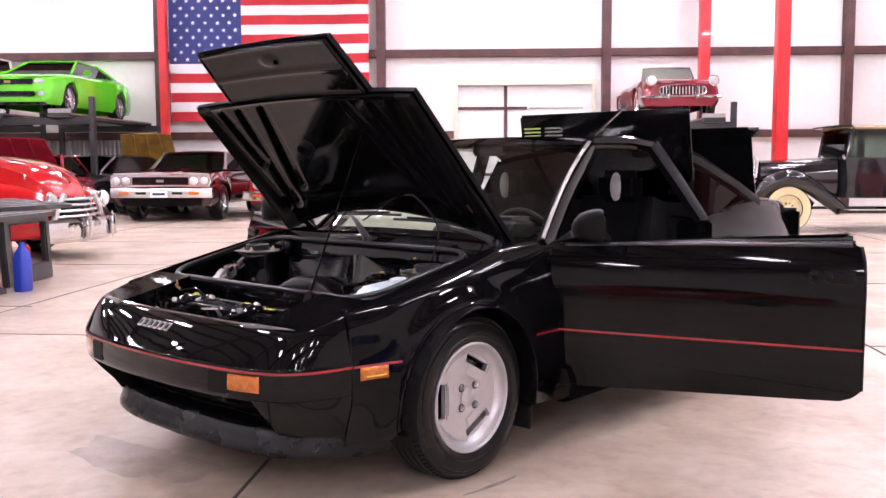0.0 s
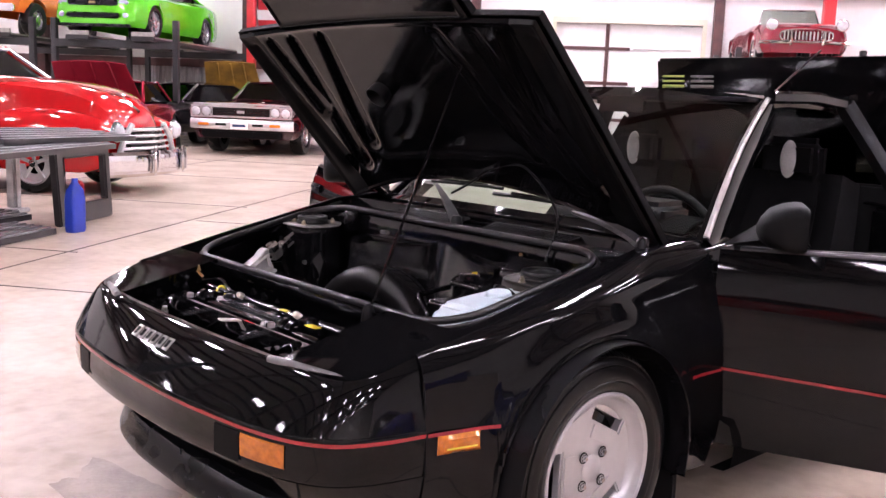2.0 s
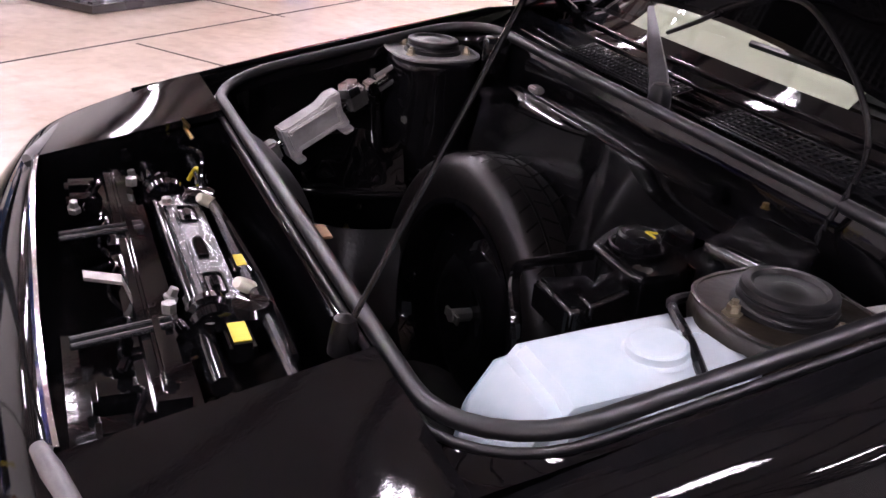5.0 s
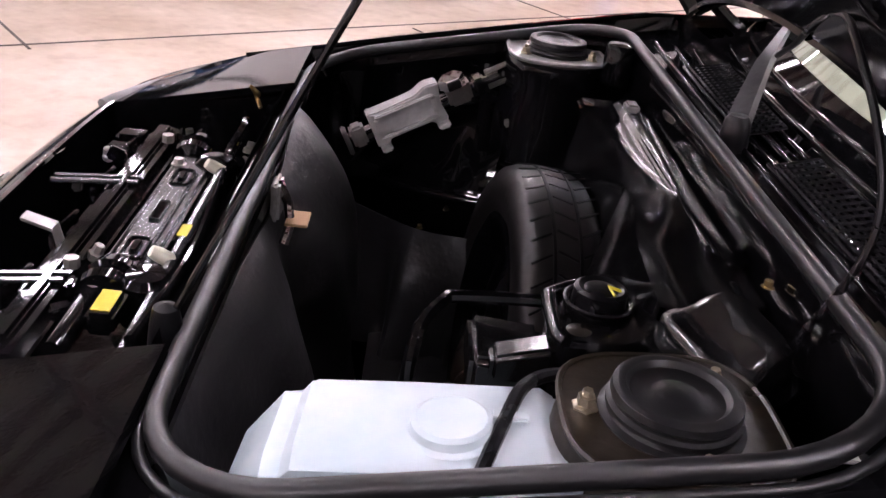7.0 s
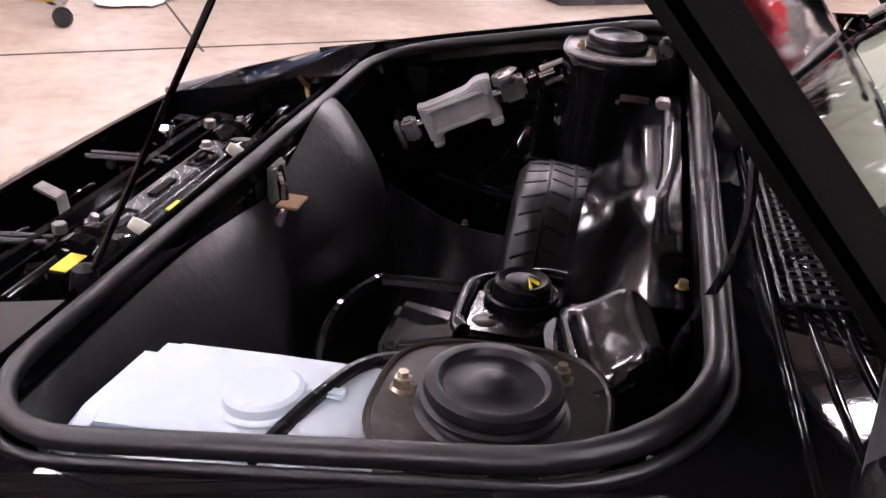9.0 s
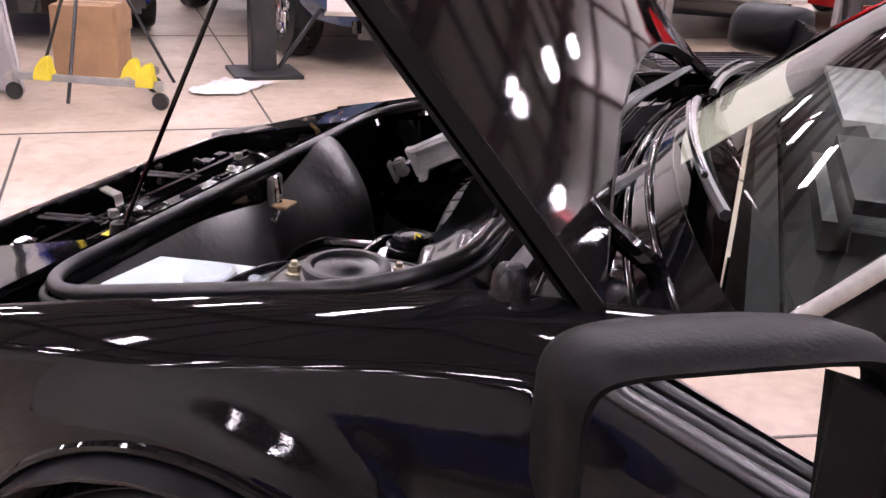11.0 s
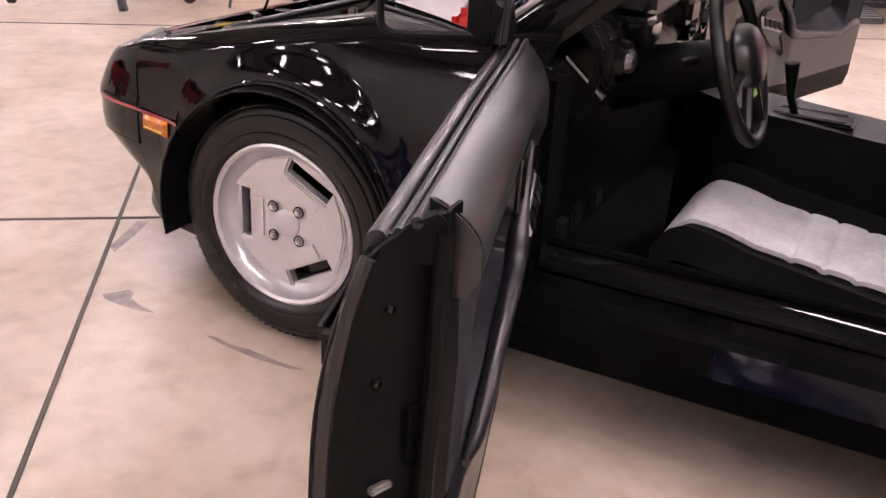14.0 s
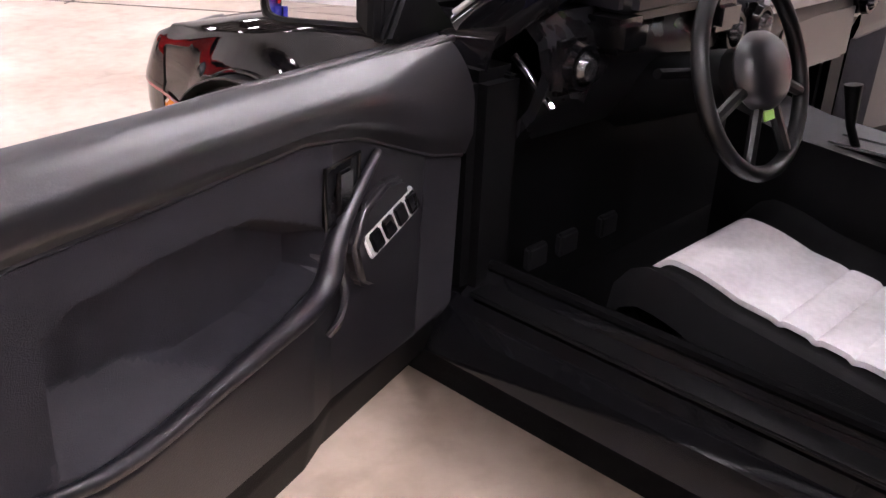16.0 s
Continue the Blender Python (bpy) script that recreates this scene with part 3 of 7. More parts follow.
# the maker's name is left as six plain silver bars
for k in range(6):
    a = radians(-13.4 + k * 3.55)
    P, U, W = Vector(nose_skin(a, 0.5)), Vector(nose_skin(a, 0.62)) - Vector(nose_skin(a, 0.38)), Vector(nose_skin(a + 0.02, 0.5)) - Vector(nose_skin(a - 0.02, 0.5))
    U.normalize(), W.normalize()
    M = Matrix((W, U, W.cross(U))).transposed().to_4x4()
    M.translation = P + W.cross(U) * 0.001
    BB = part("badge_bar", box(0, 0, 0, 0.026, 0.034, 0.003, 0.0012, m=M), STEEL, CAR, "plain silver badge bar")
    part("bar_centre", box(0, 0, 0.002, 0.014, 0.022, 0.002, 0.0008, m=M), CABIN, BB)

# tongue bay: cross-member, catch and pipes between the headlamps
bay = bmesh.new()
loft([[(-0.425, -0.668, 0.58), (0.385, -0.668, 0.58), (0.385, -0.355, 0.636), (-0.425, -0.355, 0.636)],
      [(-0.42, -0.65, 0.42), (0.38, -0.65, 0.42), (0.38, -0.36, 0.42), (-0.42, -0.36, 0.42)]], bay, cap1=True)
part("radiator_bay", bay, BLACK_IN, CAR)
sup = box(-0.02, -0.548, 0.56, 0.7, 0.06, 0.044, 0.012)
box(-0.02, -0.548, 0.584, 0.64, 0.016, 0.012, 0.004, bm=sup)
part("radiator_support", sup, BLACK, CAR)
part("headlamp_shaft", tube([(-0.37, -0.497, 0.577), (0.3, -0.497, 0.577)], 0.012, 12), BLACK, CAR, "black headlamp motor shaft")
mp = box(-0.01, -0.47, 0.584, 0.4, 0.056, 0.02, 0.006)
box(0.0, -0.47, 0.596, 0.3, 0.03, 0.006, 0.0025, bm=mp)
MOTOR = part("motor_cover", mp, POLISHED, CAR, "satin grey metal cover strip")
for x in (-0.19, 0.17):
    part("motor_can", lathe([(0, 0.03), (0.022, 0.028), (0.03, 0.02), (0.032, -0.02), (0.03, -0.03)], 24, m=Matrix.Translation((x, -0.44, 0.575))), BLACK, CAR, "black headlamp motor")
    part("cover_bolt", lathe([(0, 0.008), (0.007, 0.008), (0.008, 0.001), (0.012, 0)], 6, m=Matrix.Translation((x + 0.015, -0.49, 0.594))), STEEL, MOTOR)
for x in (-0.3,):
    part("yellow_wire", tube([(x, -0.44, 0.58), (x + 0.015, -0.43, 0.605), (x + 0.04, -0.425, 0.6), (x + 0.045, -0.435, 0.578)], 0.003, 8, smooth_steps=4), YELLOW, CAR, "yellow wire loop")
for x in (-0.115, 0.105):
    rr = [Vector((x + px, -0.47 + py, 0.6)) for px, py in rrect(0.026, -0.012, 0.012, 0.006, 3)]
    part("pressed_frame", tube(rr + rr[:1], 0.002, 5), BLACK, MOTOR)
    part("pressed_boss", box(x, -0.47, 0.601, 0.03, 0.01, 0.006, 0.002), BLACK, MOTOR)
part("label_frame", box(0.0, -0.47, 0.601, 0.06, 0.014, 0.003, 0.001), BLACK, MOTOR)
part("gutter_rail", tube([(-0.36, -0.428, 0.596), (0.33, -0.425, 0.59)], 0.007, 8), POLISHED, CAR, "bright drip rail")
for x in (-0.25, 0.165):
    part("shaft_clamp", lathe([(0.013, -0.03), (0.03, -0.026), (0.032, -0.01), (0.026, -0.006), (0.026, 0.006), (0.032, 0.01), (0.03, 0.026), (0.013, 0.03)], 18, "x", m=Matrix.Translation((x, -0.483, 0.577))), BLACK, CAR)
    part("clamp_bolt", lathe([(0.0, 0.012), (0.009, 0.012), (0.009, 0), (0, 0)], 6, m=Matrix.Translation((x - 0.02, -0.53, 0.588))), STEEL, CAR)
for x0, x1 in ((0.19, 0.165), (-0.098, -0.12)):
    for o in (-0.008, 0.008):
        part("brace", tube([(x0 + o, -0.64, 0.586), (x1 + o, -0.53, 0.586)], 0.004, 8), POLISHED, CAR)
part("link_tab", loft([[(0.045, -0.618, 0.603), (0.066, -0.618, 0.603), (0.066, -0.618, 0.599), (0.045, -0.618, 0.599)], [(0.06, -0.575, 0.6), (0.082, -0.575, 0.6), (0.082, -0.575, 0.596), (0.06, -0.575, 0.596)], [(0.07, -0.565, 0.57), (0.09, -0.565, 0.57), (0.09, -0.562, 0.57), (0.07, -0.562, 0.57)]], cap0=True, cap1=True), STEEL, CAR, "bare steel link tab")
for x in (-0.33, -0.27, 0.27, 0.335):
    part("bracket", box(x, -0.6, 0.56, 0.04, 0.05, 0.03, 0.006), BLACK_IN, CAR)
rng = random.Random(5)
for k in range(16):
    x, y = rng.uniform(-0.37, 0.37), rng.choice((-0.615, -0.59, -0.52, -0.415))
    M = Matrix.Translation((x, y, 0.565 + rng.uniform(0, 0.02))) @ Euler((rng.uniform(-0.4, 0.4), rng.uniform(-0.4, 0.4), rng.uniform(0, 3))).to_matrix().to_4x4()
    if k % 3:
        part("wire_clip", box(0, 0, 0, rng.uniform(0.015, 0.03), rng.uniform(0.01, 0.016), rng.uniform(0.012, 0.022), 0.003, m=M), BLACK, CAR)
    else:
        part("small_bolt", lathe([(0, 0.01), (0.006, 0.01), (0.007, 0), (0.01, -0.002), (0.01, -0.01)], 6, m=M), STEEL, CAR)
for k in range(5):
    x = -0.34 + k * 0.15
    part("hose", tube([(x, -0.6, 0.56), (x + 0.04, -0.575, 0.585), (x + 0.09, -0.59, 0.57), (x + 0.14, -0.56, 0.555)], 0.004, 8, smooth_steps=4), BLACK, CAR)
for x, y in ((0.12, -0.437), (-0.16, -0.436)):
    part("connector", lathe([(0, 0.014), (0.007, 0.013), (0.009, 0.004), (0.009, -0.012), (0.006, -0.016)], 12, m=Matrix.Translation((x, y, 0.6)) @ Euler((0.9, 0.5, 0)).to_matrix().to_4x4()), PAPER, CAR, "cream cable connector")
for x, y, a, b in ((0.228, -0.465, 0.042, 0.02), (0.046, -0.428, 0.03, 0.012)):
    part("sticker", box(x, y, 0.599, a, b, 0.0012), YELLOW, CAR, "yellow warning sticker")
    part("sticker_base", box(x, y, 0.585, a + 0.02, b + 0.01, 0.026, 0.005), BLACK_IN, CAR)
part("cable_clip", tube([(-0.44, -0.425, 0.612), (-0.425, -0.42, 0.63), (-0.41, -0.43, 0.645), (-0.43, -0.425, 0.625), (-0.415, -0.415, 0.61)], 0.004, 6), GOLD, CAR)
part("wire_harness", tube([(-0.4, -0.44, 0.6), (-0.3, -0.42, 0.62), (-0.22, -0.43, 0.6), (-0.1, -0.42, 0.595), (0.1, -0.41, 0.59), (0.3, -0.42, 0.6)], 0.006, 8, smooth_steps=4), BLACK, CAR)

# luggage bay: flange, weather seal, tub
def ring(hx, y0, y1, r, dz, z=None):
    return [(LX + x * (1 + 0.06 * (y + 0.3)), y, (lid_z(y) + dz) if z is None else z) for x, y in rrect(hx, y0, y1, r)]


part("bay_flange", loft([ring(0.645, -0.378, 0.33, 0.02, 0.0), ring(0.64, -0.373, 0.325, 0.02, -0.026), ring(0.63, -0.364, 0.24, 0.11, -0.026), ring(0.614, -0.352, 0.21, 0.11, -0.016)]), BLACK, CAR, "gloss black bay flange")
part("bay_tub", loft([ring(0.614, -0.352, 0.21, 0.11, -0.016), ring(0.608, -0.345, 0.202, 0.11, -0.035), ring(0.645, -0.342, 0.208, 0.09, 0, 0.62), ring(0.635, -0.335, 0.205, 0.09, 0, 0.48), ring(0.55, -0.3, 0.19, 0.08, 0, 0.2), ring(0.46, -0.25, 0.16, 0.06, 0, 0.14)], cap1=True), BLACK_IN, CAR)
lp = ring(0.605, -0.348, 0.205, 0.125, -0.004)
part("weather_seal", tube(lp + lp[:2], 0.0095, 14, caps=False), RUBBER, CAR, "black rubber weather seal")
lb = ring(0.617, -0.36, 0.217, 0.13, -0.015)
part("seal_bead", tube(lb + lb[:2], 0.005, 10, caps=False), RUBBER, CAR)


# ---- wheels ----
def road_wheel(x, y, s):
    """Silver alloy with three slots, four nuts and a low-profile tyre."""
    M = Matrix.Translation((x, y, TYRE_R)) @ Matrix.Diagonal((s, 1, 1, 1))
    w = root("wheel")
    w.parent = CAR
    w.matrix_basis = Matrix.Translation((x, y, TYRE_R)) @ (Matrix.Rotation(math.pi, 4, "Z") if s < 0 else Matrix.Identity(4))
    pr = [(0.185, -0.1), (0.2, -0.105), (0.235, -0.1), (0.265, -0.085), (0.283, -0.066), (0.2885, -0.05), (0.289, 0), (0.2885, 0.05), (0.285, 0.066), (0.278, 0.0765), (0.2755, 0.0755), (0.272, 0.0815),
          (0.262, 0.0865), (0.2585, 0.086), (0.2565, 0.0895), (0.247, 0.092), (0.232, 0.0935), (0.222, 0.0915), (0.2195, 0.094), (0.212, 0.0945), (0.207, 0.0915), (0.199, 0.0885), (0.19, 0.078), (0.182, 0.07)]
    t = part("tyre", lathe(pr, 64, "x"), TYRE, w, "black low-profile tyre")
    for k in (-0.045, -0.015, 0.015, 0.045):
        part("tread_rib", lathe([(0.288, k - 0.011), (0.2912, k - 0.009), (0.2912, k + 0.009), (0.288, k + 0.011)], 64, "x"), TYRE, t)
    gv = bmesh.new()
    for i in range(88):
        R = Matrix.Rotation(2 * math.pi * i / 88, 4, "X")
        box(0, 0, 0, 0.02, 0.0035, 0.006, m=R @ Matrix.Translation((0.067, 0, 0.2835)) @ Matrix.Rotation(0.55, 4, "Y"), bm=gv)
    tagged(part("shoulder_groove", gv, CABIN, t, smooth=False), kind="stuff")
    rm = [(0.182, -0.08), (0.186, 0.066), (0.192, 0.08), (0.194, 0.087), (0.188, 0.09), (0.181, 0.085), (0.177, 0.07), (0.168, 0.058), (0.155, 0.052), (0.15, 0.046)]
    rim = part("rim", lathe(rm, 64, "x"), SILVER, w, "silver painted alloy rim")
    # the face: a plate with three lobes, and a straight slot between each pair
    slots = [radians(a) for a in (62, 180, 298)]
    poly = []
    for c in slots:
        for p, q in ((0.152, -0.064), (0.108, -0.06), (0.108, 0.06), (0.152, 0.064)):
            poly.append((p * math.cos(c) - q * math.sin(c), p * math.sin(c) + q * math.cos(c)))
        for d in (40, 60, 80):
            poly.append((0.156 * math.cos(c + radians(d)), 0.156 * math.sin(c + radians(d))))
    face = prism(poly, 0.036, 0.06, "yz")
    bmesh.ops.bevel(face, geom=[e for e in face.edges if e.calc_face_angle(0) > 0.6 and all(v.co.x > 0.05 for v in e.verts)], offset=0.005, segments=2, affect="EDGES")
    part("wheel_face", face, SILVER, w, "silver alloy wheel face with three slots")
    part("brake_drum", lathe([(0.0, 0.02), (0.14, 0.02), (0.15, 0.0), (0.15, -0.05)], 32, "x"), BLACK_IN, w)
    for c in slots:
        R = Matrix.Rotation(c, 4, "X")
        pad = prism([(0.062, -0.05), (0.104, -0.054), (0.104, 0.054), (0.062, 0.05)], 0.055, 0.0645, "yz")
        bmesh.ops.bevel(pad, geom=[e for e in pad.edges if all(v.co.x > 0.06 for v in e.verts)], offset=0.004, segments=2, affect="EDGES")
        bmesh.ops.transform(pad, matrix=R, verts=pad.verts)
        part("raised_pad", pad, SILVER, w)
        bar = prism([(0.138, -0.062), (0.156, -0.05), (0.156, 0.05), (0.138, 0.062)], 0.03, 0.05, "yz")
        bmesh.ops.transform(bar, matrix=R, verts=bar.verts)
        part("slot_edge", bar, SILVER, w)
    part("hub_cap", lathe([(0, 0.067), (0.03, 0.067), (0.034, 0.064), (0.034, 0.06)], 32, "x"), SILVER, w)
    for dy in (-0.0353, 0.0353):
        for dz in (-0.0353, 0.0353):
            T = Matrix.Translation((0, dy, dz))
            part("nut_well", lathe([(0.0145, 0.0655), (0.0135, 0.068), (0.011, 0.0665)], 16, "x", m=T), BLACK_IN, w)
            part("lug_nut", lathe([(0, 0.0765), (0.006, 0.076), (0.0085, 0.072), (0.0095, 0.062)], 6, "x", m=T), CHROME, w)
    return w


for y in (0.0, AXLE_R):
    road_wheel(0.668 if y == 0 else 0.678, y, 1)
    road_wheel(-0.705 if y == 0 else -0.678, y, -1)


# ---- raised front lid ----
HINGE = Vector((-0.02, 0.375, 0.81))
LIDM = Matrix.Translation(HINGE) @ Euler((-radians(47.0), 0, 0)).to_matrix().to_4x4()


def lid_top(x, v):
    return 0.03 - 0.035 * (x / 0.65) ** 2 - 0.02 * (v - 0.3) ** 2


def lid_rear(x):
    """The rear edge bows forward round the screen's base."""
    return 0.13 * (1 - (x / 0.65) ** 2)


def lid_v(w, x):
    v0 = max(lid_rear(x), 0.0)
    return v0 + (0.75 - v0) * w / 0.75


vs = lin(0, 0.75, 15)
us = lin(-1, 1, 25)
def lid_hw(v):
    return 0.672 - 0.024 * min(v, 0.75) / 0.75


outer = grid(lambda v, u: (u * lid_hw(v), -lid_v(v, u * 0.65), lid_top(u * 0.65, lid_v(v, u * 0.65))), vs, us)
grid(lambda v, u: (u * (0.415 - 0.1 * (v - 0.75)), -v, lid_top(u * 0.415, v) - 0.012 * max(0, (v - 0.89) / 0.12) ** 2), lin(0.75, 1.0, 7), lin(-1, 1, 17), bm=outer)
thick(outer, 0.004)
bmesh.ops.transform(outer, matrix=LIDM, verts=outer.verts)
LIDOB = part("front_lid", outer, BLACK, CAR, "raised gloss black luggage lid")
edge = [(-0.672, 0.0), (-0.648, -0.75), (-0.42, -0.75), (-0.392, -0.995), (0.392, -0.995), (0.42, -0.75), (0.648, -0.75), (0.672, 0.0)]
# inner frame: a sheet 25 mm under the skin, with pressed ribs
def under(v, u, hw, dz):
    return (u * hw, -v, lid_top(u * hw, v) - dz)
SLOTS = (((0.6, 0.68), (0.545, 0.14)), ((0.505, 0.69), (0.475, 0.4)), ((0.395, 0.69), (0.465, 0.13)), ((0.25, 0.69), (0.36, 0.22)))
def rib_depth(x, v):
    """A pressed sheet with a raised border, cut by a fan of sunken slots."""
    hw = 0.64 if v < 0.75 else 0.408
    d = 0.03
    if v < 0.75:
        for (xa, va), (xb, vb) in SLOTS:
            ex, ev = xb - xa, vb - va
            q = max(0, min(1, ((abs(x) - xa) * ex + (v - va) * ev) / (ex * ex + ev * ev)))
            e = math.hypot(abs(x) - xa - ex * q, v - va - ev * q)
            d = min(d, 0.03 - (0.009 if x > 0 else 0.025) * math.exp(-(e / (0.019 + 0.012 * q)) ** 2.6))
    else:
        for i in range(8):
            c = -0.33 + 0.094 * i + (v - 0.8) * (0.5 if i % 2 else -0.35)
            e = math.hypot((x - c) / 0.022, (v - 0.815) / 0.034)
            d = min(d, 0.03 - 0.025 * math.exp(-e ** 4))
        d = max(d, 0.03 + 0.007 * math.exp(-(math.hypot(x / 0.05, (v - 0.925) / 0.025)) ** 4), 0.03 + 0.006 * math.exp(-((v - 0.865) / 0.012) ** 2))
    edge = min(hw - abs(x), abs(v - 0.745), abs(v - 0.995), v)
    return max(d, 0.012 + 0.026 * math.exp(-(edge / 0.022) ** 4)) - 0.012 * math.exp(-(edge / 0.006) ** 2)
ib = grid(lambda v, u: under(lid_v(v, u * 0.64), u, lid_hw(v) - 0.008, rib_depth(u * 0.64, v)), lin(0.005, 0.745, 100), lin(-1, 1, 190))
grid(lambda v, u: under(v, u, 0.408 - 0.1 * (v - 0.75), rib_depth(u * 0.408, v)), lin(0.75, 0.992, 44), lin(-1, 1, 130), bm=ib)
for f in ib.faces:
    c = f.calc_center_median()
    if (abs(c.x) > lid_hw(-c.y) - 0.034 and c.y > -0.74) or abs(c.x) > 0.375:
        f.material_index = 1 if abs(c.x) > 0.55 else 0
bmesh.ops.transform(ib, matrix=LIDM, verts=ib.verts)
part("inner_frame", ib, (LIDINNER, CABIN), LIDOB, "pressed steel inner frame with ribs")
def border(pts):
    n = len(pts)
    top = [LIDM @ Vector((x, y, lid_top(x, -y) + 0.001)) for x, y in pts]
    bot = [LIDM @ Vector((x, y, lid_top(x, -y) - 0.018)) for x, y in pts]
    return loft([top, bot], closed=True)
dense = []
for (x0, y0), (x1, y1) in zip(edge, edge[1:] + edge[:1]):
    for k in range(8):
        px = x0 + (x1 - x0) * k / 8
        dense.append((px, y0 + (y1 - y0) * k / 8 - (max(lid_rear(px), 0) if y0 == y1 == 0 else 0)))
part("lid_flange", thick(border(dense), 0.004), CABIN, LIDOB)
part("buffer", lathe([(0, 0.02), (0.03, 0.018), (0.034, 0), (0.034, -0.02)], 16, m=LIDM @ Matrix.Translation((-0.13, -0.5, -0.02))), RUBBER, LIDOB)
# hinges, prop rod, washer hose
for s in (1, -1):
    hx = -0.02 + s * 0.55
    part("lid_hinge", tube([(hx, 0.41, 0.77), (hx, 0.4, 0.8), (hx, 0.37, 0.82), (hx, 0.3, 0.875), (hx, 0.22, 0.95)], 0.012, 8), BLACK_IN, CAR)
foot = Vector((0.33, -0.376, 0.64))
top = Vector((0.314, -0.088, 1.237))
part("prop_rod", tube([foot, foot.lerp(top, 0.5), top], 0.0036, 8), BLACK_IN, CAR, "thin steel lid prop rod")
part("prop_foot", lathe([(0.0, 0.025), (0.012, 0.02), (0.016, 0), (0.018, -0.02)], 12, m=Matrix.Translation(foot)), PLASTIC, CAR)
part("washer_hose", tube([(-0.12, 0.3, 0.86), (-0.02, 0.28, 0.9), (0.08, 0.25, 0.94), (0.2, 0.22, 0.975), (0.29, 0.2, 0.97), (0.37, 0.21, 0.9), (0.4, 0.213, 0.83), (0.39, 0.19, 0.74), (0.385, 0.17, 0.69), (0.37, 0.1, 0.66), (0.39, 0.0, 0.67), (0.44, -0.05, 0.69), (0.5, -0.075, 0.692), (0.57, -0.1, 0.68)], [0.0038] * 7 + [0.0045, 0.005, 0.0058, 0.006, 0.006, 0.006, 0.006], 8, smooth_steps=6), PLASTIC, CAR, "black washer hose")

# ---- cowl, screen, roof ----
def ws(u, v):
    b = Vector((0.01 + u * 0.665, 0.37 + 0.13 * u * u, 0.828 - 0.03 * u * u))
    t = Vector((u * 0.5, 1.02 + 0.06 * u * u, 1.222 - 0.04 * u * u))
    p = b.lerp(t, v)
    p.z += 0.03 * math.sin(math.pi * v)
    p.y -= 0.012 * math.sin(math.pi * v)
    return p


def cowl(u, v):
    b = ws(u, 0.0)
    f = Vector((-0.02 + u * 0.645, 0.24, lid_z(0.24) - 0.028))
    p = f.lerp(b, v)
    p.z -= 0.018 * math.sin(math.pi * v)
    return p


part("cowl_panel", thick(grid(cowl, lin(-1, 1, 25), lin(0, 1, 7)), 0.004), BLACK, CAR)
for v in (0.08, 0.22, 0.36, 0.5, 0.64, 0.8):
    part("cowl_rib", tube([cowl(u, v) + Vector((0, 0, 0.004)) for u in lin(-0.97, 0.97, 33)], 0.0045, 10), BLACK, CAR)
for c0, c1 in ((-0.55, -0.05), (0.12, 0.6)):
    gb = bmesh.new()
    n = int((c1 - c0) / 0.022)
    for k in range(n + 1):
        u = c0 + (c1 - c0) * k / n
        tube([cowl(u, 0.1) + Vector((0, 0, 0.012)), cowl(u, 0.5) + Vector((0, 0, 0.016))], 0.0022, 4, bm=gb)
    for v in lin(0.1, 0.5, 8):
        tube([cowl(c0 + (c1 - c0) * k / 10, v) + Vector((0, 0, 0.015)) for k in range(11)], 0.0022, 4, bm=gb)
    part("cowl_grille", gb, PLASTIC, CAR, "black mesh cowl grille")
SCREEN = part("windscreen", grid(ws, lin(-1, 1, 25), lin(0, 1, 13)), GLASS, CAR, "clear laminated windscreen")
SCREEN.visible_shadow = False
for pv, tip, (b0, b1, bv) in ((Vector((-0.028, 0.238, 0.772)), Vector((-0.26, 0.36, 0.872)), (-0.62, -0.02, 0.085)), (Vector((0.633, 0.28, 0.79)), Vector((0.33, 0.36, 0.845)), (-0.05, 0.72, 0.05))):
    md = pv.lerp(tip, 0.5) + Vector((0, -0.004, 0.016))
    d = (tip - pv).normalized()
    w = d.cross(Vector((0, -0.35, 1))).normalized()
    h = w.cross(d)
    arm = loft([[p + w * (a * k) + h * (b * g) for a, b in ((-1, 0), (-0.8, 1), (0.8, 1), (1, 0), (0.85, -0.4), (-0.85, -0.4))] for p, k, g in
                ((pv + Vector((0, 0, 0.006)), 0.017, 0.011), (pv.lerp(md, 0.35) + Vector((0, 0, 0.01)), 0.0155, 0.01), (md, 0.012, 0.009), (tip, 0.006, 0.005))], cap0=True, cap1=True)
    part("wiper_arm", arm, WIPER, CAR, "black steel wiper arm")
    part("pivot_cap", lathe([(0, 0.03), (0.012, 0.029), (0.017, 0.022), (0.019, 0.0), (0.02, -0.02)], 18, m=Matrix.Translation(pv)), PLASTIC, CAR)
    bl = [ws(b0 + (b1 - b0) * q / 12, bv) + Vector((0, -0.01, 0.012)) for q in range(13)]
    part("wiper_blade", tube(bl, 0.0065, 6), RUBBER, CAR)
    part("blade_spine", tube([p + Vector((0, -0.006, 0.01)) for p in bl[2:11]], 0.004, 6), SATIN, CAR)



def roof(u, y):
    z = lerp(y, [(1.02, 1.222), (1.2, 1.232), (1.45, 1.228), (1.72, 1.2)])
    yy = y + 0.06 * u * u * max(0, (1.3 - y) / 0.28)
    return (u * 0.51, yy, z - 0.03 * abs(u) ** 3)


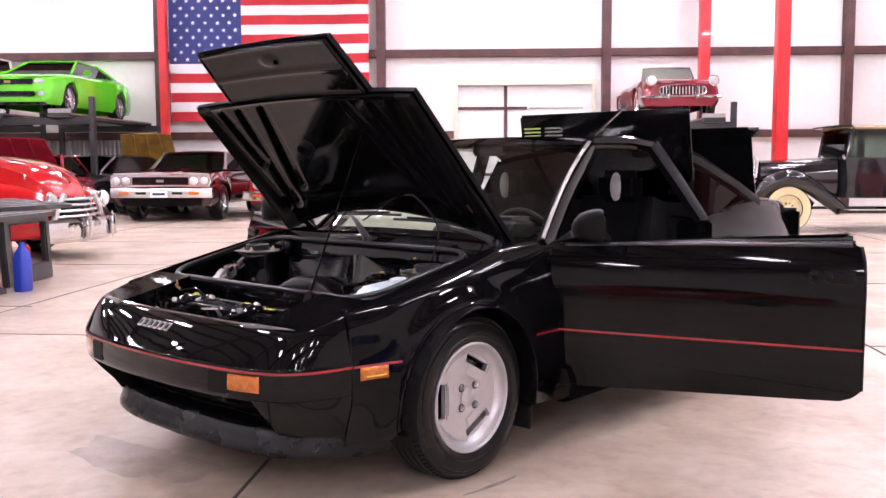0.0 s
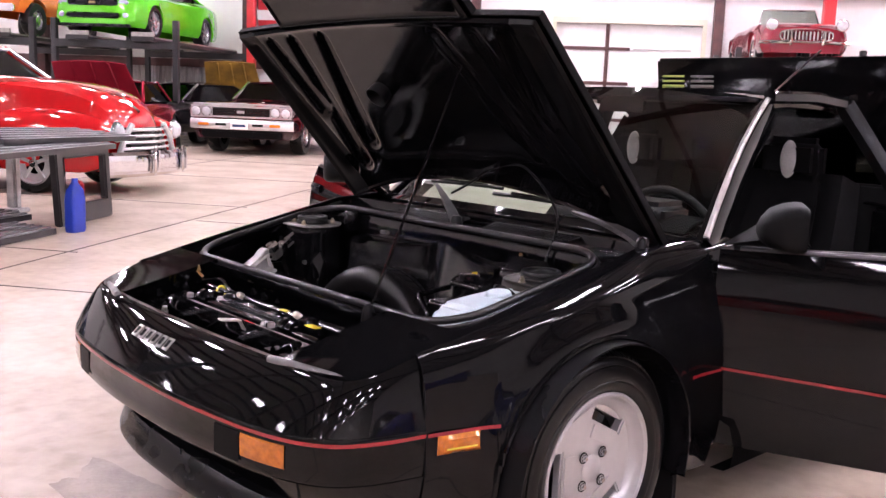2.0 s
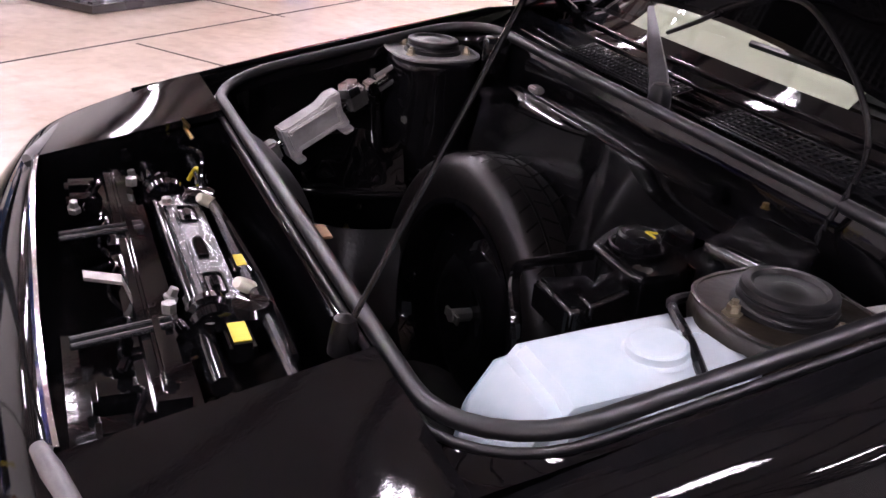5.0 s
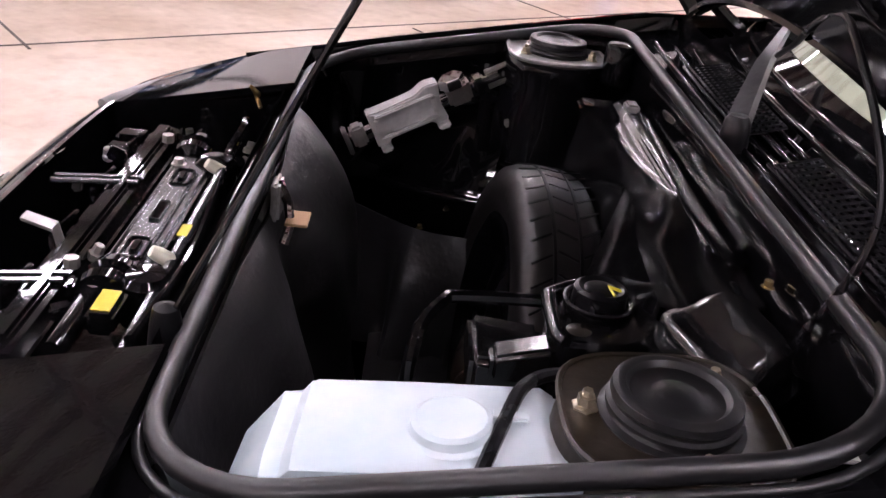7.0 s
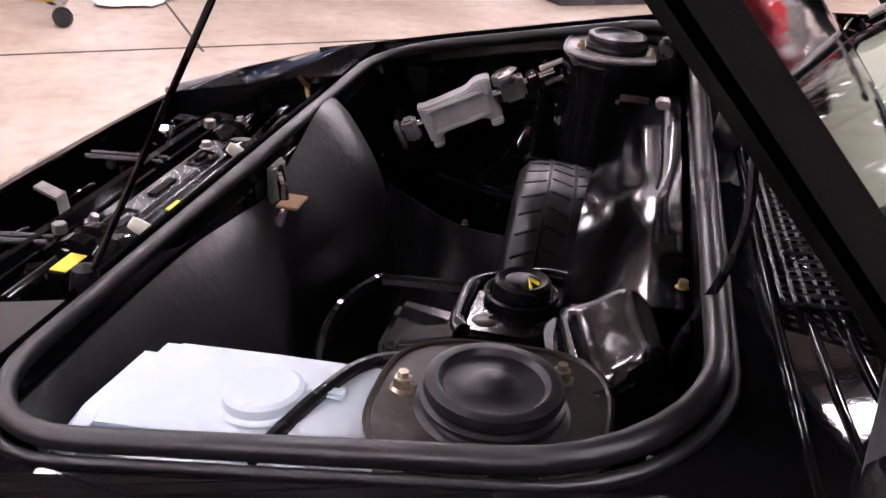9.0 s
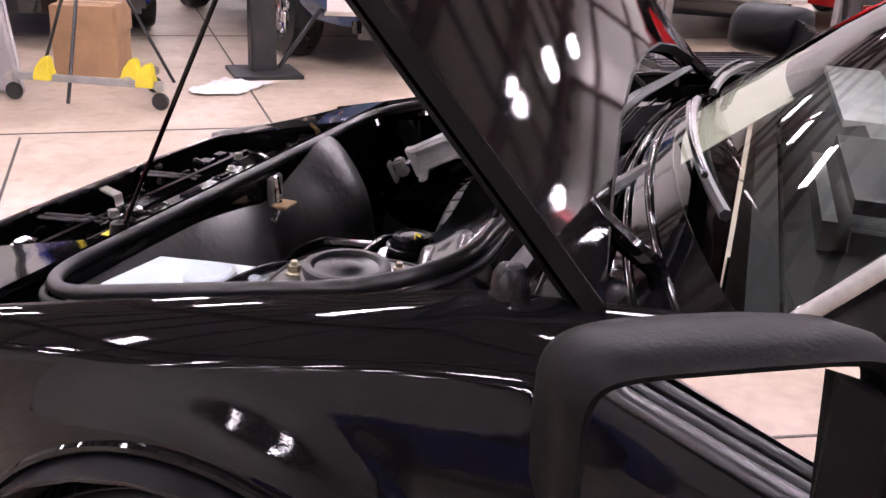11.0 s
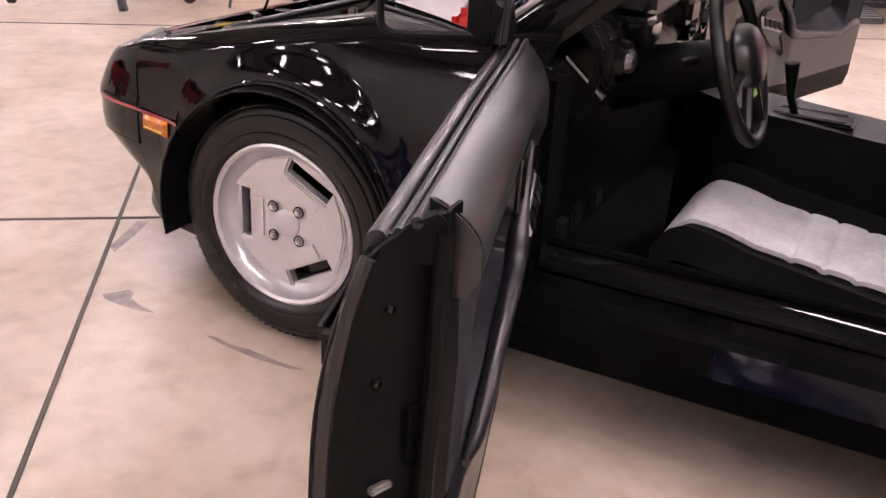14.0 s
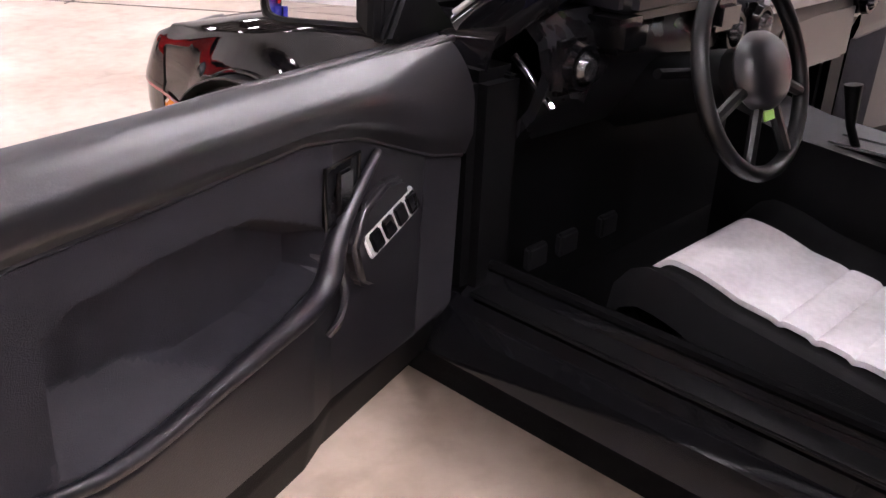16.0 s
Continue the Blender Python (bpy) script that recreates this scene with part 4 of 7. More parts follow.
part("roof_panel", thick(grid(roof, lin(-1, 1, 21), lin(1.02, 1.72, 12)), 0.03), BLACK, CAR)
part("aerial", tube([(0.5, 1.1, 1.2), (0.56, 1.3, 1.36)], 0.003, 6), CHROME, CAR, "short roof aerial")
for s in (1, -1):
    def pil(pts, w, t, nm, m=BLACK, lab=""):
        """A flat-sided pillar along pts."""
        loops = []
        for k, p in enumerate(pts):
            p = Vector(p)
            d = (Vector(pts[min(k + 1, len(pts) - 1)]) - Vector(pts[max(k - 1, 0)])).normalized()
            o = Vector((s, 0, 0)) - d * d.x * s
            o.normalize()
            q = d.cross(o)
            loops.append([p + o * t + q * w * 0.6, p + o * t * 0.6 + q * w, p - o * t + q * w, p - o * t - q * w, p + o * t * 0.6 - q * w, p + o * t - q * w * 0.6])
        return part(nm, loft(loops, cap0=True, cap1=True), m, CAR, lab)
    A = [ws(s * 1.0, v) + Vector((s * 0.008, 0.017, -0.03)) for v in lin(0, 1, 6)]
    pil(A, 0.046, 0.018, "a_pillar")
    part("drip_moulding", tube([p + Vector((s * 0.004, -0.022, 0.04)) for p in A], 0.0085, 10), STEEL, CAR, "satin bright drip moulding")
    pil([(s * 0.515, 1.08, 1.2), (s * 0.525, 1.35, 1.205), (s * 0.525, 1.72, 1.18)], 0.02, 0.02, "roof_rail")
    pil([(s * 0.525, 1.6, 1.19), (s * 0.64, 1.66, 1.0), (s * 0.755, 1.68, 0.83)], 0.04, 0.02, "b_pillar", CABIN)
    pil([(s * 0.5, 1.7, 1.185), (s * 0.575, 1.95, 1.1), (s * 0.645, 2.22, 0.975), (s * 0.69, 2.42, 0.87)], 0.045, 0.02, "buttress")
    q = [(s * 0.56, 1.76, 1.12), (s * 0.73, 1.76, 0.855), (s * 0.71, 2.32, 0.86), (s * 0.645, 2.16, 0.98)]
    qb = bmesh.new()
    qb.faces.new([qb.verts.new(p) for p in q])
    part("quarter_window", thick(qb, 0.004), DARKGLASS, CAR)
part("rear_bulkhead", box(0, 1.7, 0.6, 1.4, 0.03, 0.62, 0.01), CARPET, CAR)
rb = bmesh.new()
rb.faces.new([rb.verts.new(p) for p in ((-0.62, 1.73, 0.9), (0.62, 1.73, 0.9), (0.48, 1.73, 1.18), (-0.48, 1.73, 1.18))])
part("rear_window", thick(rb, 0.004), DARKGLASS, CAR)
part("engine_deck", thick(grid(lambda u, y: (u * 0.66, y, lerp(y, [(1.74, 0.86), (2.2, 0.85), (2.9, 0.85)]) - 0.03 * u * u), lin(-1, 1, 13), lin(1.74, 2.93, 10)), 0.02), BLACK_IN, CAR)
# engine cover and boot lid, both propped open
EM = Matrix.Translation((-0.03, 1.77, 1.215)) @ Euler((radians(9), 0, 0)).to_matrix().to_4x4()
EL = part("engine_lid", box(0.155, 0, -0.03, 1.03, 0.03, 0.37, 0.012, m=EM), BLACK_IN, CAR, "raised black engine cover with louvres")
for cx, mt in ((-0.27, mat("pale_lime_plastic", (0.6, 0.72, 0.2), 0.5)), (-0.13, STEEL)):
    for k in range(4):
        part("louvre", box(cx, -0.018, 0.02 + 0.02 * k, 0.11, 0.014, 0.008, 0.003, m=EM), mt, EL)
BM = Matrix.Translation((0, 2.5, 1.07)) @ Euler((radians(12), 0, 0)).to_matrix().to_4x4()
BL = part("boot_lid", box(0, 0, 0, 1.27, 0.035, 0.46, 0.016, m=BM), BLACK_IN, CAR, "raised black boot lid")
part("inner_rib", box(0, -0.02, 0.0, 0.9, 0.02, 0.05, 0.008, m=BM), BLACK_IN, BL)
part("spoiler", box(0, 0.06, 0.19, 1.3, 0.1, 0.04, 0.014, m=BM), BLACK, BL)
for sx in (-0.5, 0.5):
    part("lid_strut", tube([(sx, 2.75, 0.86), (sx, 2.66, 1.05)], 0.008, 8), PLASTIC, CAR)
part("tail_panel", box(0, 2.97, 0.55, 1.42, 0.06, 0.58, 0.02), BLACK, CAR)
# side air intake behind the left door
for s in (1, -1):
    for k in range(4):
        part("intake_slat", box(s * (half_width(1.82, 0.66) + 0.002), 1.82, 0.62 + k * 0.04, 0.02, 0.2, 0.012, 0.003), PLASTIC, CAR)


# ---- doors: built along their length from the hinge, outer face to -y, then swung open ----
def door(k, M):
    """One door with its skin, trim, armrest, mirror and latch. k 1: the left one, -1: the right one."""
    d = root("door")
    d.parent = CAR
    d.matrix_basis = M

    def topz(x):
        return lerp(x, [(-0.06, 0.785), (0.5, 0.805), (1.0, 0.812)])

    def botz(x):
        return lerp(x, [(-0.06, 0.25), (0.5, 0.27), (0.93, 0.285), (0.97, 0.3), (1.0, 0.33)])

    def yo(z, x):
        return -k * smooth_lerp(z, [(0.25, 0.07), (0.36, 0.086), (0.5, 0.092), (0.65, 0.088), (0.75, 0.071), (0.83, 0.046)])

    def skin(x, v):
        z = botz(x) + (topz(x) - botz(x)) * v
        xx = x - 0.05 * max(0, (v - 0.8) / 0.2) ** 2 * max(0, (x - 0.9) / 0.1) * 0.3
        return (xx, yo(z, x), z)
    xs = lin(-0.1, 0.93, 17) + [0.95, 0.965, 0.98, 0.992, 1.0]
    part("outer_skin", thick(grid(skin, xs, lin(0, 1, 18)), 0.003), BLACK, d, "gloss black outer door skin")
    part("pinstripe", grid(lambda x, z: (x, yo(z, x) - k * 0.004, z), lin(-0.098, 0.998, 24), (0.464, 0.472)), RED, d, "thin red pinstripe")
    h = part("handle", box(0.893, yo(0.71, 0.9) - k * 0.003, 0.711, 0.15, 0.018, 0.046, 0.008), PLASTIC, d, "black flush door handle")
    part("pull_flap", box(0.893, yo(0.71, 0.9) - k * 0.013, 0.719, 0.12, 0.012, 0.024, 0.005), PLASTIC, h)

    def yi(z):
        """Depth of the trim's own plane at a height."""
        return k * lerp(z, [(0.25, -0.01), (0.34, 0.014), (0.7, 0.024), (0.8, 0.02)])

    # slanted end face between the trim's edge and the skin's edge
    def end(v, w):
        z0, z1 = lerp(w, [(0, 0.33), (1, 0.3)]), lerp(w, [(0, 0.808), (0.5, 0.838), (1, 0.85)])
        z = z0 + (z1 - z0) * v
        x = lerp(w, [(0, 0.998), (0.12, 0.99), (0.16, 0.98), (0.75, 0.945), (0.8, 0.955), (0.88, 0.955), (0.92, 0.942), (1.0, 0.93)])
        return (x - 0.015 * max(0, (v - 0.88) / 0.12) * (1 - w), yo(z, 1.0) + (yi(z) - yo(z, 1.0)) * w, z)
    part("end_panel", thick(grid(end, lin(0, 1, 18), [0, 0.06, 0.12, 0.16, 0.3, 0.45, 0.6, 0.75, 0.8, 0.84, 0.88, 0.92, 1.0]), 0.004), CABIN, d, "black door end panel")
    def on_end(w, v, off=0.0):
        p = Vector(end(v, w))
        return p + Vector((off, 0, 0))
    part("latch_recess", box(0, 0, 0, 0.012, 0.055, 0.085, 0.006, m=Matrix.Translation(on_end(0.5, 0.3)) @ Matrix.Rotation(k * radians(52), 4, "Z")), PLASTIC, d)
    part("lock_plate", box(0, 0, 0, 0.01, 0.026, 0.009, 0.003, m=Matrix.Translation(on_end(0.5, 0.5, 0.004)) @ Matrix.Rotation(k * radians(52), 4, "Z")), STEEL, d)
    part("striker_slot", box(0, 0, 0, 0.012, 0.022, 0.07, 0.006, m=Matrix.Translation(on_end(0.7, 0.6, 0.0)) @ Matrix.Rotation(k * radians(52), 4, "Z")), PLASTIC, d)
    for w, v in ((0.38, 0.4), (0.5, 0.4), (0.4, 0.72), (0.42, 0.86)):
        part("screw", lathe([(0, 0.003), (0.004, 0.0025), (0.0055, 0), (0.0055, -0.004)], 10, "x", m=Matrix.Translation(on_end(w, v)) @ Matrix.Rotation(k * radians(52), 4, "Z")), BLACK_IN, d)
    part("warning_label", box(0, 0, 0, 0.003, 0.03, 0.014, m=Matrix.Translation(on_end(0.45, 0.12, 0.004)) @ Matrix.Rotation(k * radians(52), 4, "Z")), WHITE, d, "small white label")
    part("edge_seal", tube([on_end(0.86, v, 0.002) for v in lin(0, 0.97, 12)], 0.008, 8), CABIN, d)
    part("belt_end", loft([[(x, k * y, z) for y, z in ((-0.044, 0.8), (-0.044, 0.812), (-0.02, 0.834), (0.004, 0.846), (0.012, 0.84), (0.012, 0.8))] for x in (0.93, 0.955)], cap0=True, cap1=True), CABIN, d)
    part("edge_seal", tube([on_end(0.08, v, 0.004) for v in lin(0, 1, 12)], 0.007, 8), RUBBER, d)
    part("bottom_edge", thick(grid(lambda x, w: (x, yo(botz(x), x) + (yi(0.25) - yo(botz(x), x)) * w, botz(x) + 0.002), lin(-0.06, 0.94, 12), (0, 0.5, 1)), 0.003), BLACK_IN, d)
    part("front_edge", thick(grid(lambda v, w: (-0.058 + 0.05 * w, yo(0.25 + 0.53 * v, 0) + (yi(0.3) - yo(0.25 + 0.53 * v, 0)) * w, 0.25 + 0.53 * v), lin(0, 1, 10), (0, 0.5, 1)), 0.003), BLACK_IN, d)
    # window slot: outer moulding, two sealing lips and the dark gap between them
    def along(y0, dz, r, nm, mt, lab="", a=-0.05, b=0.955):
        part(nm, tube([(x, -k * y0, topz(x) + dz * max(x, 0.1)) for x in lin(a, b, 10)], r, 10), mt, d, lab)
    along(0.046, 0.006, 0.0095, "belt_moulding", TRIMGREY, "satin black belt moulding")
    along(0.028, 0.014, 0.0055, "sealing_lip", RUBBER)
    along(0.013, 0.026, 0.0055, "sealing_lip", RUBBER)
    part("slot_floor", box(0.45, -k * 0.024, 0, 1.0, 0.045, 0.004, m=Matrix.Translation((0, 0, 0.772)) @ Matrix.Rotation(-0.05, 4, "Y")), PLASTIC, d)

    # padded roll along the top, then the card with its map pocket and armrest sweep
    def roll_low(x):
        return lerp(x, [(-0.03, 0.61), (0.1, 0.645), (0.3, 0.727), (0.42, 0.752), (0.85, 0.766)])

    def roll(x, v):
        zt, zb = topz(x) + 0.002 + 0.044 * max(x, 0), roll_low(x)
        z = zt + (zb - zt) * v
        y = -0.006 + 0.046 * math.sin(min(v * 1.9, 1) * math.pi / 2) ** 0.8
        y -= 0.012 * max(0, (v - 0.8) / 0.2)
        return (x, k * y, z)
    part("top_roll", grid(roll, lin(-0.03, 0.935, 18), [0, 0.04, 0.1, 0.17, 0.25, 0.33, 0.42, 0.52, 0.62, 0.72, 0.8, 0.87, 0.94, 1.0]), ROLLVINYL, d, "padded charcoal vinyl door top")
    part("roll_end", thick(grid(lambda v, w: (0.935 + 0.003 * w, k * (-0.006 + (roll(0.93, v)[1] * k + 0.006) * w), roll(0.935, v)[2]), lin(0, 1, 12), (0, 0.5, 1)), 0.002), TRIMGREY, d)
    part("roll_bead", tube([(x, k * 0.025, roll_low(x) - 0.002) for x in lin(-0.02, 0.93, 18)], 0.004, 6), TRIMGREY, d)

    sweep_pts = [(0.262, 0.698), (0.3, 0.668), (0.352, 0.625), (0.374, 0.592), (0.39, 0.558), (0.435, 0.538), (0.52, 0.53), (0.62, 0.523), (0.72, 0.516), (0.8, 0.524), (0.878, 0.552)]

    def sweep_z(x):
        return lerp(x, sweep_pts[2:])

    def depth(x, z):
        if 0.375 < x < 0.82:
            lo = sweep_z(x) + 0.004
            hi = lerp(x, [(0.37, 0.622), (0.44, 0.655), (0.52, 0.69), (0.61, 0.702), (0.78, 0.7), (0.83, 0.675)])
            if lo < z < hi:
                e = min(1, (z - lo) / lerp(x, [(0.5, 0.012), (0.6, 0.02), (0.68, 0.06), (0.8, 0.075)]), (hi - z) / 0.02, (x - 0.375) / 0.02, (0.82 - x) / 0.03)
                return -0.055 * e
        if z < sweep_z(x) and x > 0.36:
            return 0.012 * min(1, (sweep_z(x) - z) / 0.02) * min(1, (x - 0.36) / 0.06)
        return 0.0

    xt, zs = lin(-0.03, 0.93, 150), lin(0.0, 1.0, 110)
    tb = bmesh.new()
    V = []
    for x in xt:
        z0, z1 = botz(x) + 0.006, roll_low(x)
        V.append([tb.verts.new((x, yi(z0 + (z1 - z0) * q) + k * depth(x, z0 + (z1 - z0) * q), z0 + (z1 - z0) * q)) for q in zs])
    for i in range(len(xt) - 1):
        for j in range(len(zs) - 1):
            f = tb.faces.new((V[i][j], V[i + 1][j], V[i + 1][j + 1], V[i][j + 1]))
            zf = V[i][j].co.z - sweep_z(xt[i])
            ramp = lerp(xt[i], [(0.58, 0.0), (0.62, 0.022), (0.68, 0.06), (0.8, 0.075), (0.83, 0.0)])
            # index 2: the pocket floor takes the lit copy of the cloth
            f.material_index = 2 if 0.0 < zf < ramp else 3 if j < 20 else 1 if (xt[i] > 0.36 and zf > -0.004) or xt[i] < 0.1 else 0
    part("trim_panel", tb, (TRIMGREY, TRIMCLOTH, LITPOCKET, CABIN), d, "charcoal vinyl and cloth door card with map pocket")
    part("armrest", tube([(x, k * 0.032, z) for x, z in sweep_pts], [0.006, 0.008, 0.012, 0.016, 0.017, 0.016, 0.014, 0.012, 0.011, 0.009, 0.004], 10, smooth_steps=4), TRIMGREY, d, "sweeping charcoal vinyl armrest")
    pod = prism([(0.16, 0.585), (0.19, 0.64), (0.24, 0.65), (0.3, 0.63), (0.33, 0.58), (0.31, 0.52), (0.28, 0.5), (0.25, 0.515)], -k * 0.005, k * 0.022, "xz")
    bmesh.ops.translate(pod, vec=(0, k * 0.016, 0), verts=pod.verts)
    bmesh.ops.bevel(pod, geom=pod.edges[:], offset=0.008, segments=3, affect="EDGES")
    pd = part("switch_pod", pod, TRIMGREY, d, "charcoal switch pod")
    Msw = Matrix.Translation((0.238, k * 0.04, 0.59)) @ Matrix.Rotation(radians(12), 4, "Y") @ Matrix.Rotation(k * radians(18), 4, "X")
    part("switch_plate", box(0, 0, 0, 0.14, 0.008, 0.038, 0.003, m=Msw), JACKGREY, pd, "grey switch plate")
    for i in range(4):
        part("switch", box(-0.052 + i * 0.034, k * 0.006, 0, 0.028, 0.007, 0.029, 0.003, m=Msw), PLASTIC, pd)
    part("pull_loop", tube([(0.34, k * 0.02, 0.55), (0.345, k * 0.03, 0.52), (0.36, k * 0.032, 0.49), (0.375, k * 0.022, 0.47)], 0.006, 8, smooth_steps=4), TRIMGREY, d)
    hd = part("handle_recess", box(0.345, k * 0.023, 0.668, 0.085, 0.008, 0.085, 0.004), PLASTIC, d, "recessed inner door handle")
    part("lever", box(0.345, k * 0.03, 0.668, 0.036, 0.009, 0.06, 0.004), SATIN, hd)
    part("recess_rim", tube([(0.305, k * 0.028, 0.628), (0.385, k * 0.028, 0.628), (0.385, k * 0.028, 0.708), (0.305, k * 0.028, 0.708), (0.305, k * 0.028, 0.628)], 0.003, 6), SATIN, hd)

    # mirror on its black sail
    sail = prism([(-0.01, 0.8), (0.13, 0.805), (0.075, 0.875), (0.02, 0.885)], -k * 0.052, -k * 0.032, "xz")
    bmesh.ops.bevel(sail, geom=sail.edges[:], offset=0.008, segments=2, affect="EDGES")
    m = part("mirror", sail, CABIN, d, "black door mirror")
    # housing: rounded loops from the rim back to the blunt nose, set across the door
    ew, en = Vector((0.248, -0.968, 0)), Vector((0.968, 0.248, 0))

    def ring_at(hw, hh, dep, cz=0.0, e=0.3):
        out = []
        for i in range(44):
            t = 2 * math.pi * i / 44
            ca, sa = math.cos(t), math.sin(t)
            p = Vector((0.118, -0.153, 0.872)) + ew * hw * math.copysign(abs(ca) ** e, ca) - en * dep
            out.append((p.x, k * p.y, p.z + cz + hh * math.copysign(abs(sa) ** e, sa)))
        return out
    mh = part("mirror_housing", loft([ring_at(0.0805, 0.046, 0.01), ring_at(0.082, 0.0475, 0.0), ring_at(0.0875, 0.0525, -0.004), ring_at(0.093, 0.058, 0.004), ring_at(0.094, 0.059, 0.02), ring_at(0.091, 0.055, 0.05, -0.001, 0.38), ring_at(0.08, 0.046, 0.08, -0.004, 0.5), ring_at(0.056, 0.03, 0.1, -0.008, 0.7), ring_at(0.02, 0.01, 0.11, -0.01, 1.0)], cap1=True), CABIN, m, "ribbed black plastic mirror shell")
    arm = [[(-0.1, 0.796), (0.085, 0.8), (0.07, 0.862), (0.02, 0.885)], [(-0.075, 0.802), (0.095, 0.803), (0.088, 0.868), (0.02, 0.888)], [(-0.02, 0.815), (0.112, 0.812), (0.11, 0.9), (0.03, 0.905)], [(0.03, 0.83), (0.1, 0.83), (0.1, 0.91), (0.04, 0.912)]]
    part("mirror_foot", loft([[(x, -k * y, z) for x, z in lp4] for y, lp4 in zip((0.036, 0.05, 0.075, 0.1), arm)], cap0=True, cap1=True), CABIN, m, "black mirror arm on the door corner")
    for q in (0.3, 0.65):
        part("arm_rib", tube([Vector((lerp(q, [(0, arm[1][j][0]), (1, arm[2][j][0])]), -k * (0.05 + 0.025 * q), arm[1][j][1] + (arm[2][j][1] - arm[1][j][1]) * q)) for j in (1, 2, 3)], 0.003, 6), CABIN, m)
    gb = bmesh.new()
    gb.faces.new([gb.verts.new((x - 0.07 * (z - 0.872), y, z)) for x, y, z in ring_at(0.0815, 0.047, 0.008)])
    part("mirror_glass", thick(gb, 0.002), MIRROR, mh, "mirror glass")
    return d


door(1, pose(0.8066, 0.5883, 0, 0, 0, 17.7))
door(-1, pose(-0.80, 0.61, 0, 0, 0, 159.4))


# ---- cabin ----
part("cabin_floor", box(0, 1.05, 0.2, 1.36, 1.3, 0.02), CABIN, CAR)
part("firewall", box(0, 0.5, 0.5, 1.36, 0.03, 0.6), CABIN, CAR)
for s in (1, -1):
    part("kick_panel", box(s * 0.672, 0.567, 0.47, 0.012, 0.1, 0.52, 0.004), CABIN, CAR)


def seat(x):
    st = root("seat")
    st.parent = CAR
    st.matrix_basis = Matrix.Translation((x, 0, 0))
    def cush(u, v):
        y = 0.8 + 0.56 * v
        z = 0.405 - 0.07 * v + 0.03 * math.sin(math.pi * min(v * 3, 1)) * 0.4 + 0.045 * max(0, abs(u) - 0.62) / 0.38 * (1 - 0.3 * v)
        z -= 0.05 * max(0, 1 - v * 9) ** 2 + 0.08 * max(0, (abs(u) - 0.9) / 0.1) ** 2
        return (u * 0.255, y, z)
    part("cushion_bolster", thick(grid(cush, lin(-1, 1, 27), lin(0, 1, 20)), 0.12), SEATBLK, st, "black velour seat bolsters")
    def ins(u, v):
        p = cush(u * 0.56, 0.01 + v * 0.98)
        seam = min((abs(v - g) for g in (0.46, 0.58, 0.7, 0.82, 0.94)), default=1.0)
        w = 0.008 - 0.005 * math.exp(-(seam / 0.009) ** 2) + (0.002 * (1 - (2 * min(seam, 0.06) / 0.12 - 1) ** 2) if v > 0.46 else 0.0)
        return (p[0], p[1] - 0.004 * (v == 0), p[2] + 0.006 + w)
    part("cushion_insert", thick(grid(ins, lin(-1, 1, 13), lin(0, 1, 70)), 0.01), SEATGREY, st, "grey velour seat insert with stitched flutes")
    def back(u, v):
        y = 1.36 + 0.2 * v + 0.05 * math.cos(u * 1.2)
        z = 0.36 + 0.58 * v
        return (u * (0.25 - 0.05 * v * v), y - 0.06 * max(0, abs(u) - 0.6) / 0.4 * (1 - v), z)
    part("backrest", thick(grid(back, lin(-1, 1, 21), lin(0, 1, 16)), -0.1), SEATBLK, st)
    # the back's grey insert is coloured black to stand for roof shade
    part("backrest_insert", thick(grid(lambda u, v: (lambda p: (p[0], p[1] - 0.012, p[2]))(back(u * 0.6, 0.04 + 0.9 * v)), lin(-1, 1, 11), lin(0, 1, 30)), 0.008), SEATBLK, st)
    hr = box(0, 1.6, 0.985, 0.24, 0.09, 0.16, 0.035, 3)
    hs = part("headrest", hr, SEATBLK, st)
    part("headrest_insert", grid(lambda a, b: (0.034 * math.sin(b) * math.cos(a), 1.56 + 0.014 * math.sin(b) * math.sin(a), 0.985 + 0.07 * math.cos(b)), lin(0, 2 * math.pi, 19)[:-1], lin(0.02, math.pi - 0.02, 12), cu=True), JACKGREY, hs, "grey headrest insert")
    for s in (1, -1):
        part("side_cover", box(s * 0.265, 1.08, 0.3, 0.025, 0.5, 0.1, 0.012), CABIN, st)
        part("recline_knob", lathe([(0, 0.012), (0.016, 0.01), (0.02, 0)], 14, "x", m=Matrix.Translation((s * 0.278, 1.0, 0.345))), CABIN, st)
        part("recline_lever", box(s * 0.282, 1.2, 0.315, 0.015, 0.16, 0.022, 0.006), CABIN, st)
    return st


seat(0.35)
seat(-0.35)
# dashboard with vents, binnacle, column and wheel
db = grid(lambda x, k: (x, (0.5, 0.56, 0.62, 0.66, 0.675, 0.65, 0.6)[k] + 0.02 * math.cos(x * 2), (0.785, 0.812, 0.822, 0.79, 0.73, 0.66, 0.6)[k]), lin(-0.655, 0.655, 30), range(7))
DASH = part("dashboard", thick(db, 0.02), PLASTIC, CAR, "charcoal moulded dashboard")
part("dash_top_pad", thick(grid(lambda x, k: (x, (0.52, 0.57, 0.63)[k], (0.806, 0.832, 0.845)[k]), lin(-0.6, 0.6, 12), range(3)), 0.004), CABIN, DASH)
part("glove_box", box(-0.36, 0.675, 0.67, 0.42, 0.03, 0.14, 0.012), TRIMGREY, DASH)
